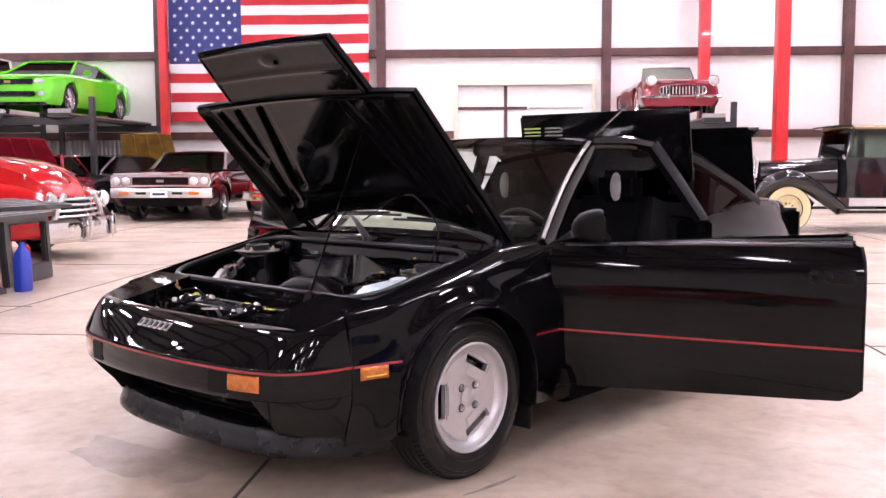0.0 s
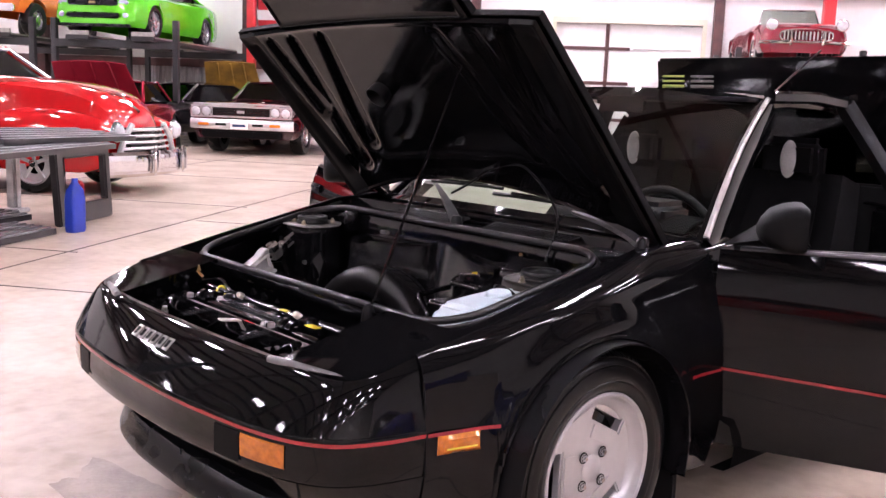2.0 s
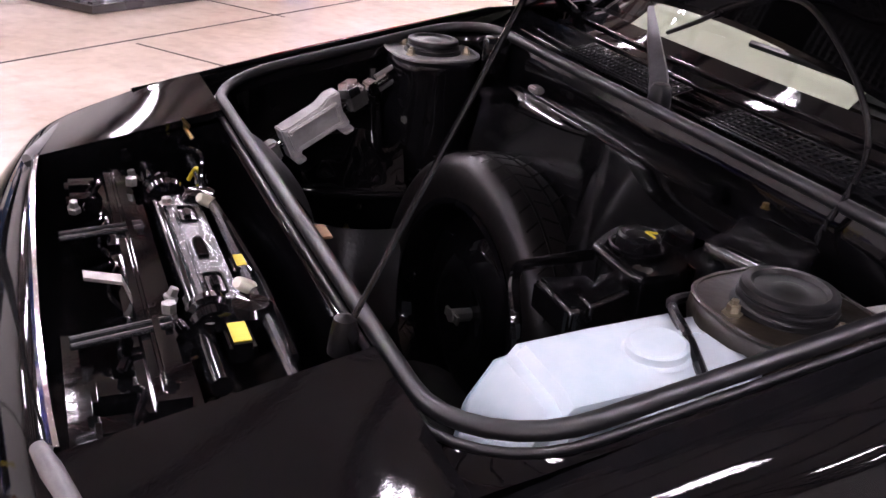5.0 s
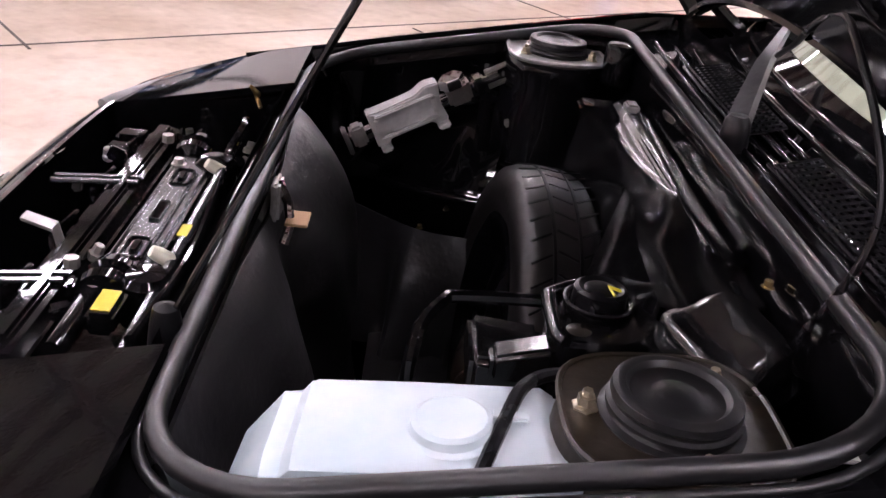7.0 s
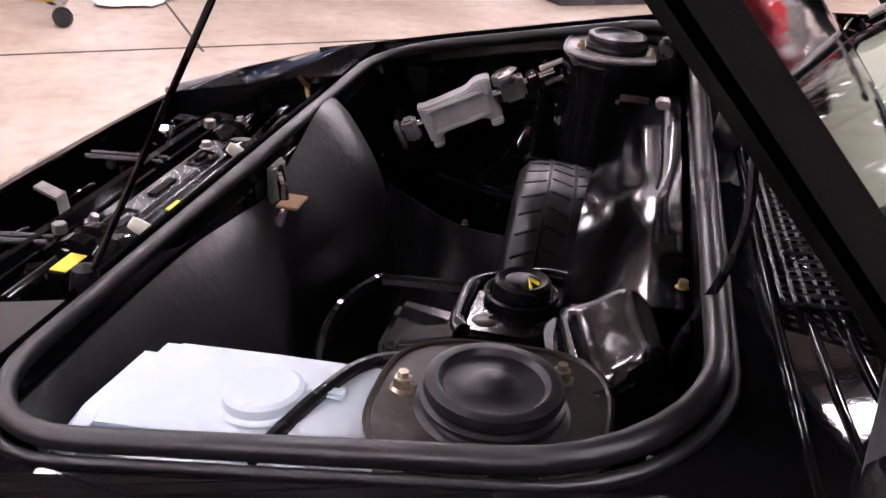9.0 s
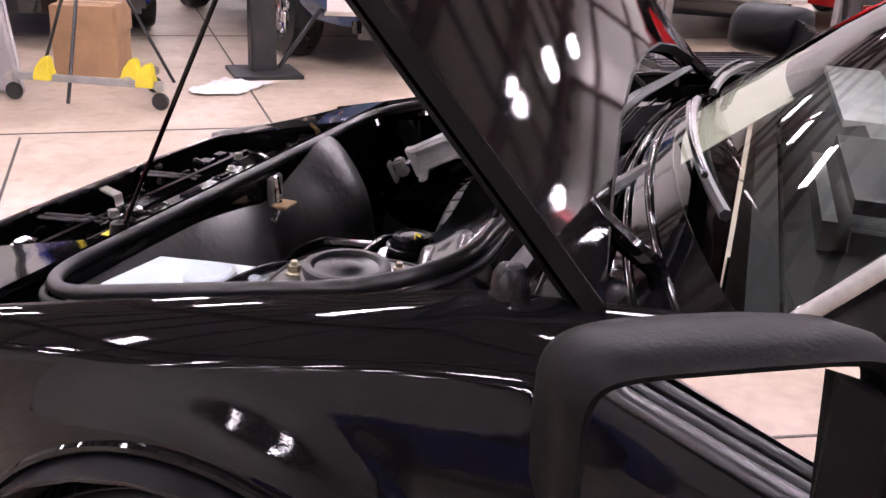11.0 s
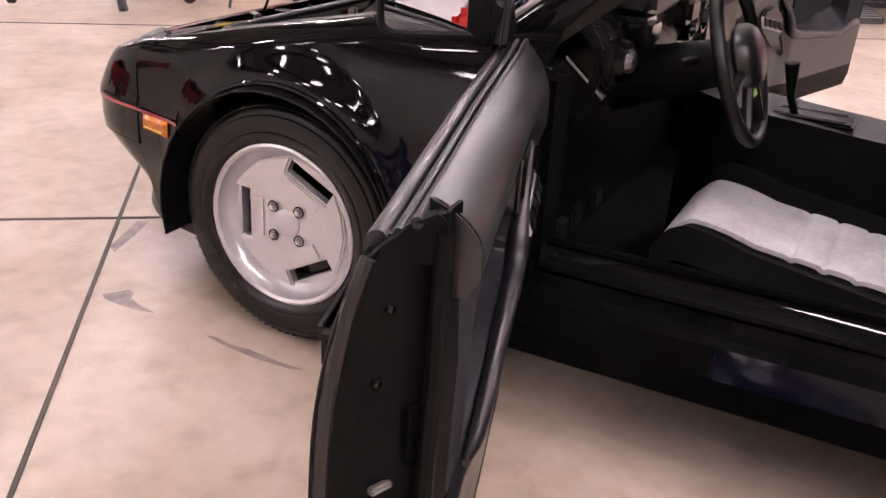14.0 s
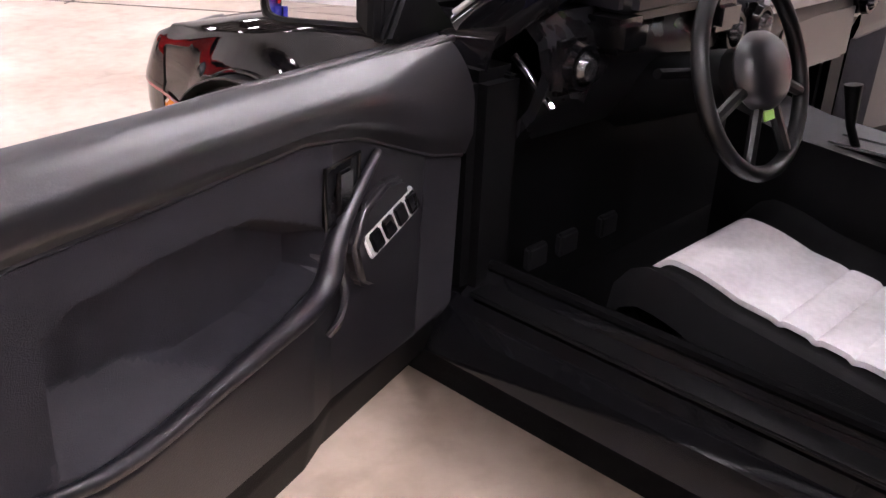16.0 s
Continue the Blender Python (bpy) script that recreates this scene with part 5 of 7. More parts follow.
for x, c in ((0.605, 0.745), (-0.605, 0.745), (0.1, 0.745), (-0.02, 0.745)):
    v = part("air_vent", box(x, 0.682, c, 0.1, 0.03, 0.09, 0.01), SATIN, DASH)
    part("vent_ball", lathe([(0, 0.03), (0.018, 0.026), (0.024, 0.016), (0.027, 0)], 20, "y", m=Matrix.Translation((x, 0.694, c))), POLISHED, v)
    part("vent_ring", lathe([(0.028, 0.0), (0.03, 0.016), (0.038, 0.016), (0.042, 0.0)], 24, "y", m=Matrix.Translation((x, 0.694, c))), BLACK, v)
part("vent_trim", tube([(0.645, 0.593, 0.751), (0.645, 0.681, 0.678)], 0.007, 8), CHROME, DASH, "bright edge beside the vent")
part("instrument_binnacle", box(0.33, 0.63, 0.84, 0.34, 0.17, 0.08, 0.025, 3), TRIMGREY, DASH)
for x in (0.16, 0.49):
    part("switch_wing", box(x, 0.68, 0.785, 0.09, 0.09, 0.06, 0.012), SATIN, DASH)
# the pad's grey is made paler to stand for light through the windscreen
part("passenger_pad", box(-0.34, 0.65, 0.805, 0.58, 0.14, 0.09, 0.02), JACKGREY, DASH, "grey padded dash roll, paled for light through the screen")
part("column_shroud", tube([(0.33, 0.6, 0.64), (0.33, 0.83, 0.715)], [0.07, 0.05], 12), CABIN, CAR)
for s in (1, -1):
    part("stalk", tube([(0.33, 0.79, 0.715), (0.33 + s * 0.17, 0.78, 0.735)], 0.009, 8), CABIN, CAR)
SWM = Matrix.Translation((0.33, 0.867, 0.73)) @ Euler((radians(-70), 0, 0)).to_matrix().to_4x4() @ Matrix.Rotation(math.pi, 4, "Z")
def torus(R, r, n=48, k=12, m=None):
    def at(i, j):
        a, b = 2 * math.pi * i / n, 2 * math.pi * j / k
        p = Vector(((R + r * math.cos(b)) * math.cos(a), (R + r * math.cos(b)) * math.sin(a), r * math.sin(b)))
        return m @ p if m is not None else p
    return grid(at, range(n), range(k), cu=True, cv=True)
SW = part("steering_wheel", torus(0.175, 0.0145, m=SWM), LEATHER, CAR, "black leather steering wheel")
hub = lathe([(0, 0.046), (0.045, 0.044), (0.066, 0.036), (0.078, 0.022), (0.08, 0.006), (0.07, -0.004)], 28)
for vv in hub.verts:
    vv.co.y *= 0.86
bmesh.ops.transform(hub, matrix=SWM, verts=hub.verts)
part("hub_pad", hub, TRIMGREY, SW)
for a in (-160, -20, -115, -65):
    e = Vector((0.17 * math.cos(radians(a)), 0.17 * math.sin(radians(a)), 0))
    part("spoke", tube([SWM @ Vector((e.x * 0.3, e.y * 0.3, 0.012)), SWM @ e], 0.011, 8), LEATHER, SW)
part("wheel_label", box(0, -0.075, 0.015, 0.035, 0.02, 0.003, m=SWM), mat("green_label", (0.35, 0.7, 0.12), 0.5), SW, "green inspection label")
# console, gear lever, pedals
part("console", loft([[(0.1 * a, 0.72, z) for a, z in ((1, 0.22), (1, 0.6), (-1, 0.6), (-1, 0.22))], [(0.12 * a, 0.85, z) for a, z in ((1, 0.22), (0.9, 0.57), (-0.9, 0.57), (-1, 0.22))],
                       [(0.12 * a, 1.15, z) for a, z in ((1, 0.22), (0.9, 0.545), (-0.9, 0.545), (-1, 0.22))], [(0.12 * a, 1.6, z) for a, z in ((1, 0.22), (0.9, 0.52), (-0.9, 0.52), (-1, 0.22))]]), CABIN, CAR)
GG = part("gear_gate", box(0.03, 1.0, 0.553, 0.1, 0.2, 0.02, 0.006), CABIN, CAR)
for o in (-0.035, 0.035):
    part("gate_rail", tube([(0.03 + o, 0.92, 0.5635), (0.03 + o, 1.08, 0.5635)], 0.003, 6), POLISHED, GG)
part("gear_lever", tube([(0.04, 0.97, 0.55), (0.05, 0.95, 0.6), (0.055, 0.94, 0.68)], [0.009, 0.009, 0.018], 10), CABIN, CAR)
for x in (0.28, 0.42, 0.52):
    part("pedal", box(x, 0.58, 0.34, 0.06, 0.02, 0.05, 0.006), RUBBER, CAR)
part("sun_visor", box(0.3, 1.08, 1.19, 0.36, 0.14, 0.015, 0.006), TRIMCLOTH, CAR)
part("sun_visor", box(-0.3, 1.08, 1.19, 0.36, 0.14, 0.015, 0.006), TRIMCLOTH, CAR)
part("inner_mirror", box(0, 1.0, 1.16, 0.2, 0.02, 0.05, 0.01), CABIN, CAR)
part("headliner", box(0, 1.38, 1.185, 0.96, 0.62, 0.012, 0.004), TRIMCLOTH, CAR)
# for-sale sheet behind the screen
ps = grid(lambda u, v: ws(u, v) + Vector((0, 0.012, -0.006)), lin(-0.66, 0.275, 10), lin(0.0, 0.2, 4))
tagged(part("paper_sheet", thick(ps, 0.001), PAPER), "cream paper sheet standing behind the windscreen", "paper")

# ---- luggage bay contents ----
def strut(x, rust, s):
    t = root("strut_tower")
    t.parent = CAR
    t.matrix_basis = Matrix.Translation((x, 0.055 if s > 0 else 0.085, -0.012 if s > 0 else 0.004))
    wall = [[(r * math.cos(2 * math.pi * k / 32) * (1 + 0.18 * (abs(math.cos(2 * math.pi * k / 32)) > 0.7)), r * math.sin(2 * math.pi * k / 32), z) for k in range(32)]
            for r, z in ((0.115, 0.3), (0.1, 0.6), (0.086, 0.66), (0.092, 0.69), (0.09, 0.706), (0.084, 0.712), (0.045, 0.713))]
    part("tower", loft(wall), rust, t)
    cap = [(0.058, 0.714), (0.058, 0.7175), (0.052, 0.7195), (0.0505, 0.7225), (0.0535, 0.7245), (0.0535, 0.7275), (0.0495, 0.7295), (0.0495, 0.732), (0.0515, 0.7345),
           (0.0505, 0.7405), (0.046, 0.7425), (0.041, 0.742), (0.037, 0.7375), (0.022, 0.7365), (0.016, 0.7395), (0.008, 0.742), (0, 0.7425)]
    part("mount_rubber", lathe(cap, 44), RUBBER, t, "ribbed rubber mount cap")
    pl = []
    for k in range(48):
        a = 2 * math.pi * k / 48
        c, q = math.cos(a), math.sin(a)
        r = 0.088 / (abs(c) ** 3.2 + abs(q) ** 3.2) ** (1 / 3.2)
        pl.append((r * c * (1.0 + 0.1 * s * q), r * q))
    part("mount_plate", prism(pl, 0.7125, 0.7165), rust if s > 0 else WORN, t)
    part("plate_bead", tube([(px * 0.985, py * 0.985, 0.716) for px, py in pl + pl[:1]], 0.003, 6, caps=False), rust if s > 0 else WORN, t)
    for a in ((268, 8, 138) if s > 0 else (215, 300, 60)):
        T = Matrix.Translation((0.068 * math.cos(radians(a)), 0.068 * math.sin(radians(a)), 0.7165))
        part("mount_nut", lathe([(0, 0.016), (0.0042, 0.016), (0.0045, 0.011), (0.0072, 0.0105), (0.0075, 0.003), (0.011, 0.0015), (0.011, -0.002)], 6, m=T), ZINC, t, "zinc-plated nut")


ZINC = mat("pale_yellow_zinc", (0.72, 0.64, 0.47), 0.28, 0.9, var=0.2, scale=40)
TOWERRUST = mat("worn_black_tower", (0.01, 0.009, 0.008), 0.3, var=0.2, scale=9, color2=(0.02, 0.0145, 0.008), bump=0.2, bscale=70, rvar=0.14)
strut(0.49, TOWERRUST, 1)
strut(-0.582, BLACK, -1)

tk = bmesh.new()
prof = [(-0.3, 0.53), (-0.285, 0.62), (-0.245, 0.676), (-0.14, 0.684), (-0.03, 0.69), (-0.005, 0.675), (-0.005, 0.48), (-0.27, 0.46)]
loft([[(0.565, y, z - 0.012) for y, z in prof], [(0.53, y, z) for y, z in prof], [(0.43, y * 0.96 - 0.005, z - 0.004) for y, z in prof], [(0.415, y * 0.92 - 0.01, z - 0.03) for y, z in prof]], tk, cap0=True, cap1=True)
bmesh.ops.recalc_face_normals(tk, faces=tk.faces)
bmesh.ops.bevel(tk, geom=[e for e in tk.edges if e.is_manifold and e.calc_face_angle(0) > 0.5], offset=0.014, segments=4, affect="EDGES")
WT = part("washer_tank", tk, TANK, CAR, "translucent white washer tank with blue fluid")
part("cap", lathe([(0, 0.007), (0.02, 0.008), (0.027, 0.0095), (0.031, 0.007), (0.032, 0), (0.036, -0.003)], 28, m=Matrix.Translation((0.506, -0.115, 0.687)) @ Euler((0.1, 0, 0)).to_matrix().to_4x4()), TANK, WT, "white filler cap")
part("cap_tab", box(0.493, -0.07, 0.692, 0.012, 0.03, 0.005, 0.002), TANK, WT)

# spare wheel, standing across the bay
sp = root("spare_wheel", pose(-0.15, 0.024, 0.357, -5, 0, 4), "narrow black space-saver spare wheel standing in the luggage bay", "spare wheel")
tp = [(0.2, -0.05), (0.225, -0.062), (0.26, -0.06), (0.277, -0.048), (0.284, -0.03), (0.286, 0), (0.284, 0.03), (0.277, 0.048), (0.26, 0.06), (0.225, 0.062), (0.2, 0.05)]
st_ = part("tyre", lathe(tp, 64, "y"), mat("unused_tyre_rubber", (0.01, 0.009, 0.009), 0.3, var=0.2, bump=0.1, bscale=90, spec=0.25), sp)
blk = bmesh.new()
for k in range(52):
    a = 2 * math.pi * k / 52
    for j, (y, tilt, ln) in enumerate(((-0.036, 32, 0.034), (0.0, -24, 0.03), (0.036, 32, 0.034))):
        R = Matrix.Rotation(-(a + j * 0.035), 4, "Y") @ Matrix.Translation((0, y, 0.2858 - 0.9 * abs(y) ** 2)) @ Matrix.Rotation(radians(90 + tilt), 4, "Z")
        box(0, 0, 0, ln, 0.0032, 0.0014, m=R, bm=blk)
for y in (-0.018, 0.018):
    join(blk, lathe([(0.2848, y - 0.0022), (0.2862, y - 0.002), (0.2862, y + 0.002), (0.2848, y + 0.0022)], 64, "y"))
tagged(part("tread_groove", blk, CABIN, st_, smooth=False), kind="stuff")
part("rim", lathe([(0.2, -0.05), (0.206, -0.056), (0.195, -0.058), (0.185, -0.04), (0.18, -0.0), (0.165, 0.01), (0.13, -0.012), (0.1, -0.03), (0.07, -0.032), (0.035, -0.01), (0, -0.01)], 48, "y"), BLACK, sp, "gloss black steel rim")
part("hold_down", tube([(0, -0.05, 0), (0, -0.01, 0)], 0.012, 8), STEEL, sp)
part("hold_plate", box(0, -0.045, 0, 0.05, 0.006, 0.02, 0.003), STEEL, sp)

# moulded tray along the back of the bay: a ridge, a valley behind it and a flat edge
def tray(u, v):
    x = -0.4 + 0.69 * u
    ry = smooth_lerp(x, [(-0.4, 0.118), (-0.2, 0.122), (-0.05, 0.124), (0.0, 0.116), (0.05, 0.097), (0.13, 0.089), (0.29, 0.088)])
    rz = smooth_lerp(x, [(-0.4, 0.682), (-0.3, 0.692), (-0.1, 0.712), (0.0, 0.73), (0.06, 0.738), (0.12, 0.732), (0.18, 0.71), (0.23, 0.702), (0.29, 0.7)])
    if v < 0.3:
        w = v / 0.3
        return (x, ry - 0.034 * (1 - w) ** 1.5 - 0.006 * math.sin(x * 14) * (1 - w), rz - 0.19 * (1 - w) ** 1.25)
    w = (v - 0.3) / 0.7
    y = ry + (0.196 - ry) * w
    dip = 0.012 + 0.01 * math.exp(-((x + 0.15) / 0.16) ** 2)
    z = rz + (0.704 - rz) * w ** 0.8 - dip * math.sin(math.pi * min(w / 0.75, 1))
    return (x, y, z)
TRAY = part("moulded_tray", thick(grid(tray, lin(0, 1, 60), [0, 0.1, 0.18, 0.23, 0.265, 0.285, 0.3, 0.315, 0.34, 0.38, 0.44, 0.5, 0.57, 0.64, 0.72, 0.78, 0.8, 0.9, 1.0]), 0.005), SATIN, CAR, "satin black moulded service tray")
part("tray_edge", tube([(x, 0.168, 0.703 + 0.004 * math.sin(x * 9)) for x in lin(-0.2, 0.17, 12)], 0.0035, 6), SATIN, TRAY)
part("tray_bracket", box(-0.36, 0.13, 0.69, 0.05, 0.06, 0.02, 0.006), BLACK, TRAY)
part("tray_bracket", box(-0.29, 0.168, 0.72, 0.03, 0.02, 0.012, 0.003), STEEL, TRAY)
# the domed cover beside the left tower, on a thin flange
DQ = [Vector(p) for p in ((0.3, 0.077, 0.683), (0.307, 0.16, 0.712), (0.415, 0.186, 0.708), (0.445, 0.114, 0.683))]
def dome(u, v):
    c = DQ[0].lerp(DQ[3], 0.5 + 0.5 * u).lerp(DQ[1].lerp(DQ[2], 0.5 + 0.5 * u), 0.5 + 0.5 * v)
    return c
def dome_pt(i, j):
    a = 2 * math.pi * i / 64
    k, dz = ((1.0, -0.07), (1.0, -0.016), (0.985, -0.002), (0.955, 0.009), (0.9, 0.016), (0.8, 0.0195), (0.66, 0.019), (0.5, 0.0185), (0.3, 0.0195), (0.0, 0.02))[j]
    c, q = math.cos(a), math.sin(a)
    f = k / (abs(c) ** 4.5 + abs(q) ** 4.5) ** (1 / 4.5)
    p = dome(f * c, f * q)
    return (p.x, p.y, p.z + dz + (0.006 * math.sin(3.2 * f * q) if j > 3 else 0))
part("tray_dome", grid(dome_pt, range(64), range(10), cu=True), SATIN, TRAY)
fl = []
for i in range(48):
    c, q = math.cos(2 * math.pi * i / 48), math.sin(2 * math.pi * i / 48)
    f = 1.16 / (abs(c) ** 5 + abs(q) ** 5) ** 0.2
    fl.append(dome(f * c, f * q) - Vector((0, 0, 0.012)))
part("dome_flange", loft([[p - Vector((0, 0, 0.004)) for p in fl], fl], cap0=True, cap1=True), SATIN, TRAY)
padp = [(0.318, 0.002), (0.3, -0.006), (0.235, -0.006), (0.222, -0.002), (0.206, 0.018), (0.186, 0.05), (0.182, 0.066), (0.184, 0.088), (0.3, 0.088), (0.318, 0.06)]
pb = prism(padp, 0.6, 0.658, "xy")
bmesh.ops.bevel(pb, geom=[e for e in pb.edges if abs(e.verts[0].co.z - e.verts[1].co.z) < 0.01], offset=0.006, segments=3, affect="EDGES")
part("tray_pad", pb, SATIN, TRAY)
part("pad_rim", tube([(x, y, 0.658) for x, y in padp[:8]], 0.0085, 10, smooth_steps=4), SATIN, TRAY)
st = prism([(0.205, -0.085), (0.3, -0.085), (0.31, -0.006), (0.215, -0.006)], 0.57, 0.618, "xy")
bmesh.ops.bevel(st, geom=st.edges[:], offset=0.008, segments=3, affect="EDGES")
part("pad_step", st, SATIN, TRAY)
sf = prism([(0.278, -0.066), (0.314, -0.066), (0.314, -0.004), (0.278, -0.004)], 0.6, 0.646, "xy")
for vv in sf.verts:
    if vv.co.y < -0.05 and vv.co.z > 0.62:
        vv.co.z -= 0.018
bmesh.ops.bevel(sf, geom=sf.edges[:], offset=0.006, segments=3, affect="EDGES")
part("step_face", sf, SATIN, TRAY)
part("reservoir_neck", lathe([(0.036, 0.662), (0.0375, 0.665), (0.035, 0.6665), (0.032, 0.665), (0.031, 0.65)], 32, m=Matrix.Translation((0.238, 0.045, 0))), PLASTIC, TRAY)
part("reservoir_cap", lathe([(0, 0.68), (0.012, 0.6805), (0.018, 0.678), (0.024, 0.681), (0.028, 0.678), (0.029, 0.66)], 32, m=Matrix.Translation((0.238, 0.045, 0))), PLASTIC, TRAY, "black reservoir cap")
part("cap_tab", tube([(0.24, 0.053, 0.682), (0.252, 0.061, 0.685), (0.243, 0.051, 0.684), (0.258, 0.055, 0.682)], 0.0018, 5), YELLOW, TRAY)
part("drain_hole", lathe([(0, 0.6586), (0.0115, 0.6586), (0.013, 0.658)], 16, m=Matrix.Translation((0.292, 0.018, 0))), TOWERRUST, TRAY)
part("clip_block", box(0.19, 0.185, 0.712, 0.055, 0.03, 0.022, 0.008), BLACK, TRAY)
part("edge_clip", box(0.5, 0.195, 0.69, 0.016, 0.05, 0.004, 0.001, m=None), WHITE, CAR, "small pale metal clip")
part("under_dish", box(0.36, 0.13, 0.56, 0.2, 0.16, 0.14, 0.02), BLACK_IN, CAR)
part("retaining_bar", tube([(0.29, -0.15, 0.52), (0.285, -0.145, 0.59), (0.25, -0.135, 0.622), (0.212, -0.112, 0.632), (0.206, -0.1, 0.634), (0.21, -0.05, 0.64), (0.216, -0.006, 0.645)], 0.0075, 8, smooth_steps=4), BLACK_IN, CAR, "bent black retaining bar")
part("fluid_bottle", lathe([(0, 0.035), (0.022, 0.034), (0.026, 0.028), (0.026, -0.028), (0.022, -0.034), (0, -0.035)], 24, "z", m=Matrix.Translation((-0.485, 0.178, 0.735))), BLACK, CAR)
for p in ((0.292, 0.19, 0.728), (-0.43, -0.128, 0.415)):
    part("bolt", lathe([(0, 0.006), (0.0045, 0.006), (0.0045, 0), (0.007, -0.001)], 8, m=Matrix.Translation(p)), GOLD, CAR)

# jack in its clamp on the right wall
ja = Vector((-0.2, 0.88, 0.44)).normalized()
jh = Vector((0.2, -0.4, 0.9))
jh = (jh - ja * jh.dot(ja)).normalized()
jn = ja.cross(jh)
Mj = Matrix((ja, jn, jh)).transposed().to_4x4() @ Matrix.Diagonal((1.12, 1, 0.84, 1))
jk = root("scissor_jack", Matrix.Translation((-0.53, -0.172, 0.592)), "grey painted jack clamped on the wall of the luggage bay", "jack")
bodyj = prism([(-0.062, -0.046), (-0.046, -0.05), (-0.036, -0.034), (0.03, -0.034), (0.046, -0.05), (0.062, -0.044), (0.056, 0.0), (0.062, 0.046), (0.04, 0.05), (0.02, 0.038), (-0.05, 0.034), (-0.062, 0.04)], -0.016, 0.014, "xz")
bmesh.ops.bevel(bodyj, geom=bodyj.edges[:], offset=0.003, segments=2, affect="EDGES")
bmesh.ops.transform(bodyj, matrix=Mj, verts=bodyj.verts)
part("body", bodyj, JACKGREY, jk)
for sgn in (-1, 1):
    wb = bmesh.new()
    for cx, cz, sx, sz in ((-0.002, 0.027, 0.1, 0.009), (-0.002, -0.025, 0.1, 0.009), (-0.05, 0.001, 0.009, 0.046), (0.046, 0.001, 0.009, 0.046)):
        box(cx, sgn * 0.0185, cz, sx, 0.01, sz, 0.0025, m=Mj, bm=wb)
    part("web", wb, JACKGREY, jk)
    part("flange_ear", box(-0.05, sgn * 0.012, -0.05, 0.018, 0.03, 0.012, 0.003, m=Mj), JACKGREY, jk)
    part("flange_ear", box(0.05, sgn * 0.012, -0.05, 0.02, 0.03, 0.012, 0.003, m=Mj), JACKGREY, jk)
part("screw", tube([Mj @ Vector((-0.1, 0, 0.0)), Mj @ Vector((0.16, 0, 0.0))], 0.009, 10), CHROME, jk)
part("end_block", box(0.09, 0, 0.0, 0.04, 0.034, 0.05, 0.006, m=Mj), STEEL, jk)
part("hex_head", lathe([(0, 0.012), (0.02, 0.011), (0.022, 0.006), (0.022, -0.012)], 6, m=Mj @ Matrix.Translation((0.085, 0, 0.03))), CHROME, jk)
part("end_block", box(0.125, 0, 0.0, 0.02, 0.03, 0.036, 0.004, m=Mj), CHROME, jk)
part("hook_eye", tube([Mj @ Vector(p) for p in ((0.14, 0, -0.018), (0.18, 0, -0.018), (0.18, 0, 0.018), (0.14, 0, 0.018))], 0.005, 8), STEEL, jk)
part("foot_clamp", box(-0.085, 0, -0.004, 0.024, 0.028, 0.05, 0.005, m=Mj), WORN, jk)
part("foot_clamp", box(-0.105, 0, -0.008, 0.008, 0.03, 0.06, 0.003, m=Mj), WORN, jk)
# right-hand wall pressings: the rounded shelf over the wheelhouse, ribs and the panel under it
def shelf(u, v):
    x = smooth_lerp(u, [(0, -0.605), (0.3, -0.56), (0.65, -0.47), (1, -0.4)])
    y = smooth_lerp(u, [(0, -0.3), (0.3, -0.225), (0.65, -0.12), (1, -0.02)])
    o = (0.16, 0.09, 0.045, 0.02, 0.006, 0.0, 0.001, 0.004, 0.03)[v]
    z = 0.44 + 0.05 * u + (0.075, 0.035, 0.016, 0.011, 0.006, -0.004, -0.014, -0.03, -0.26)[v]
    return (x - o * 0.85, y + o * 0.2, z + 0.02 * (v < 4) * noise.noise(Vector((u * 6, v * 1.3, 4))))
part("wheelhouse_shelf", grid(shelf, lin(0, 1, 40), range(9)), BLACK_IN, CAR, "glossy black wheelhouse shelf")
part("shelf_bead", tube([Vector(shelf(u, 5)) + Vector((0.004, -0.002, 0.0)) for u in lin(0, 1, 30)], 0.008, 10), BLACK, CAR, "rolled glossy edge")
part("wall_pressing", tube([(-0.6, -0.03, 0.68), (-0.575, -0.03, 0.6), (-0.52, -0.035, 0.5)], 0.012, 8, smooth_steps=3), BLACK, CAR)
part("wall_pressing", tube([(-0.6, 0.0, 0.67), (-0.57, 0.0, 0.58), (-0.5, -0.01, 0.48)], 0.008, 8, smooth_steps=3), BLACK, CAR)
def side_lining(u, v):
    x = smooth_lerp(u, [(0, -0.55), (0.5, -0.44), (0.8, -0.385), (1, -0.365)])
    y = smooth_lerp(u, [(0, -0.3), (0.5, -0.19), (0.8, -0.118), (1, -0.03)])
    fold = 0.012 * math.sin(u * 19 + 0.8) * v + 0.022 * v * math.exp(-((u - 0.72) / 0.07) ** 2)
    return (x + 0.05 * v + fold, y - fold, 0.418 + 0.015 * u - 0.24 * v)
part("side_lining", thick(grid(side_lining, lin(0, 1, 44), lin(0, 1, 14)), 0.004), VINYL, CAR, "black vinyl side lining")
part("wire_clip", box(-0.52, 0.01, 0.6, 0.03, 0.012, 0.015, 0.003), STEEL, CAR)
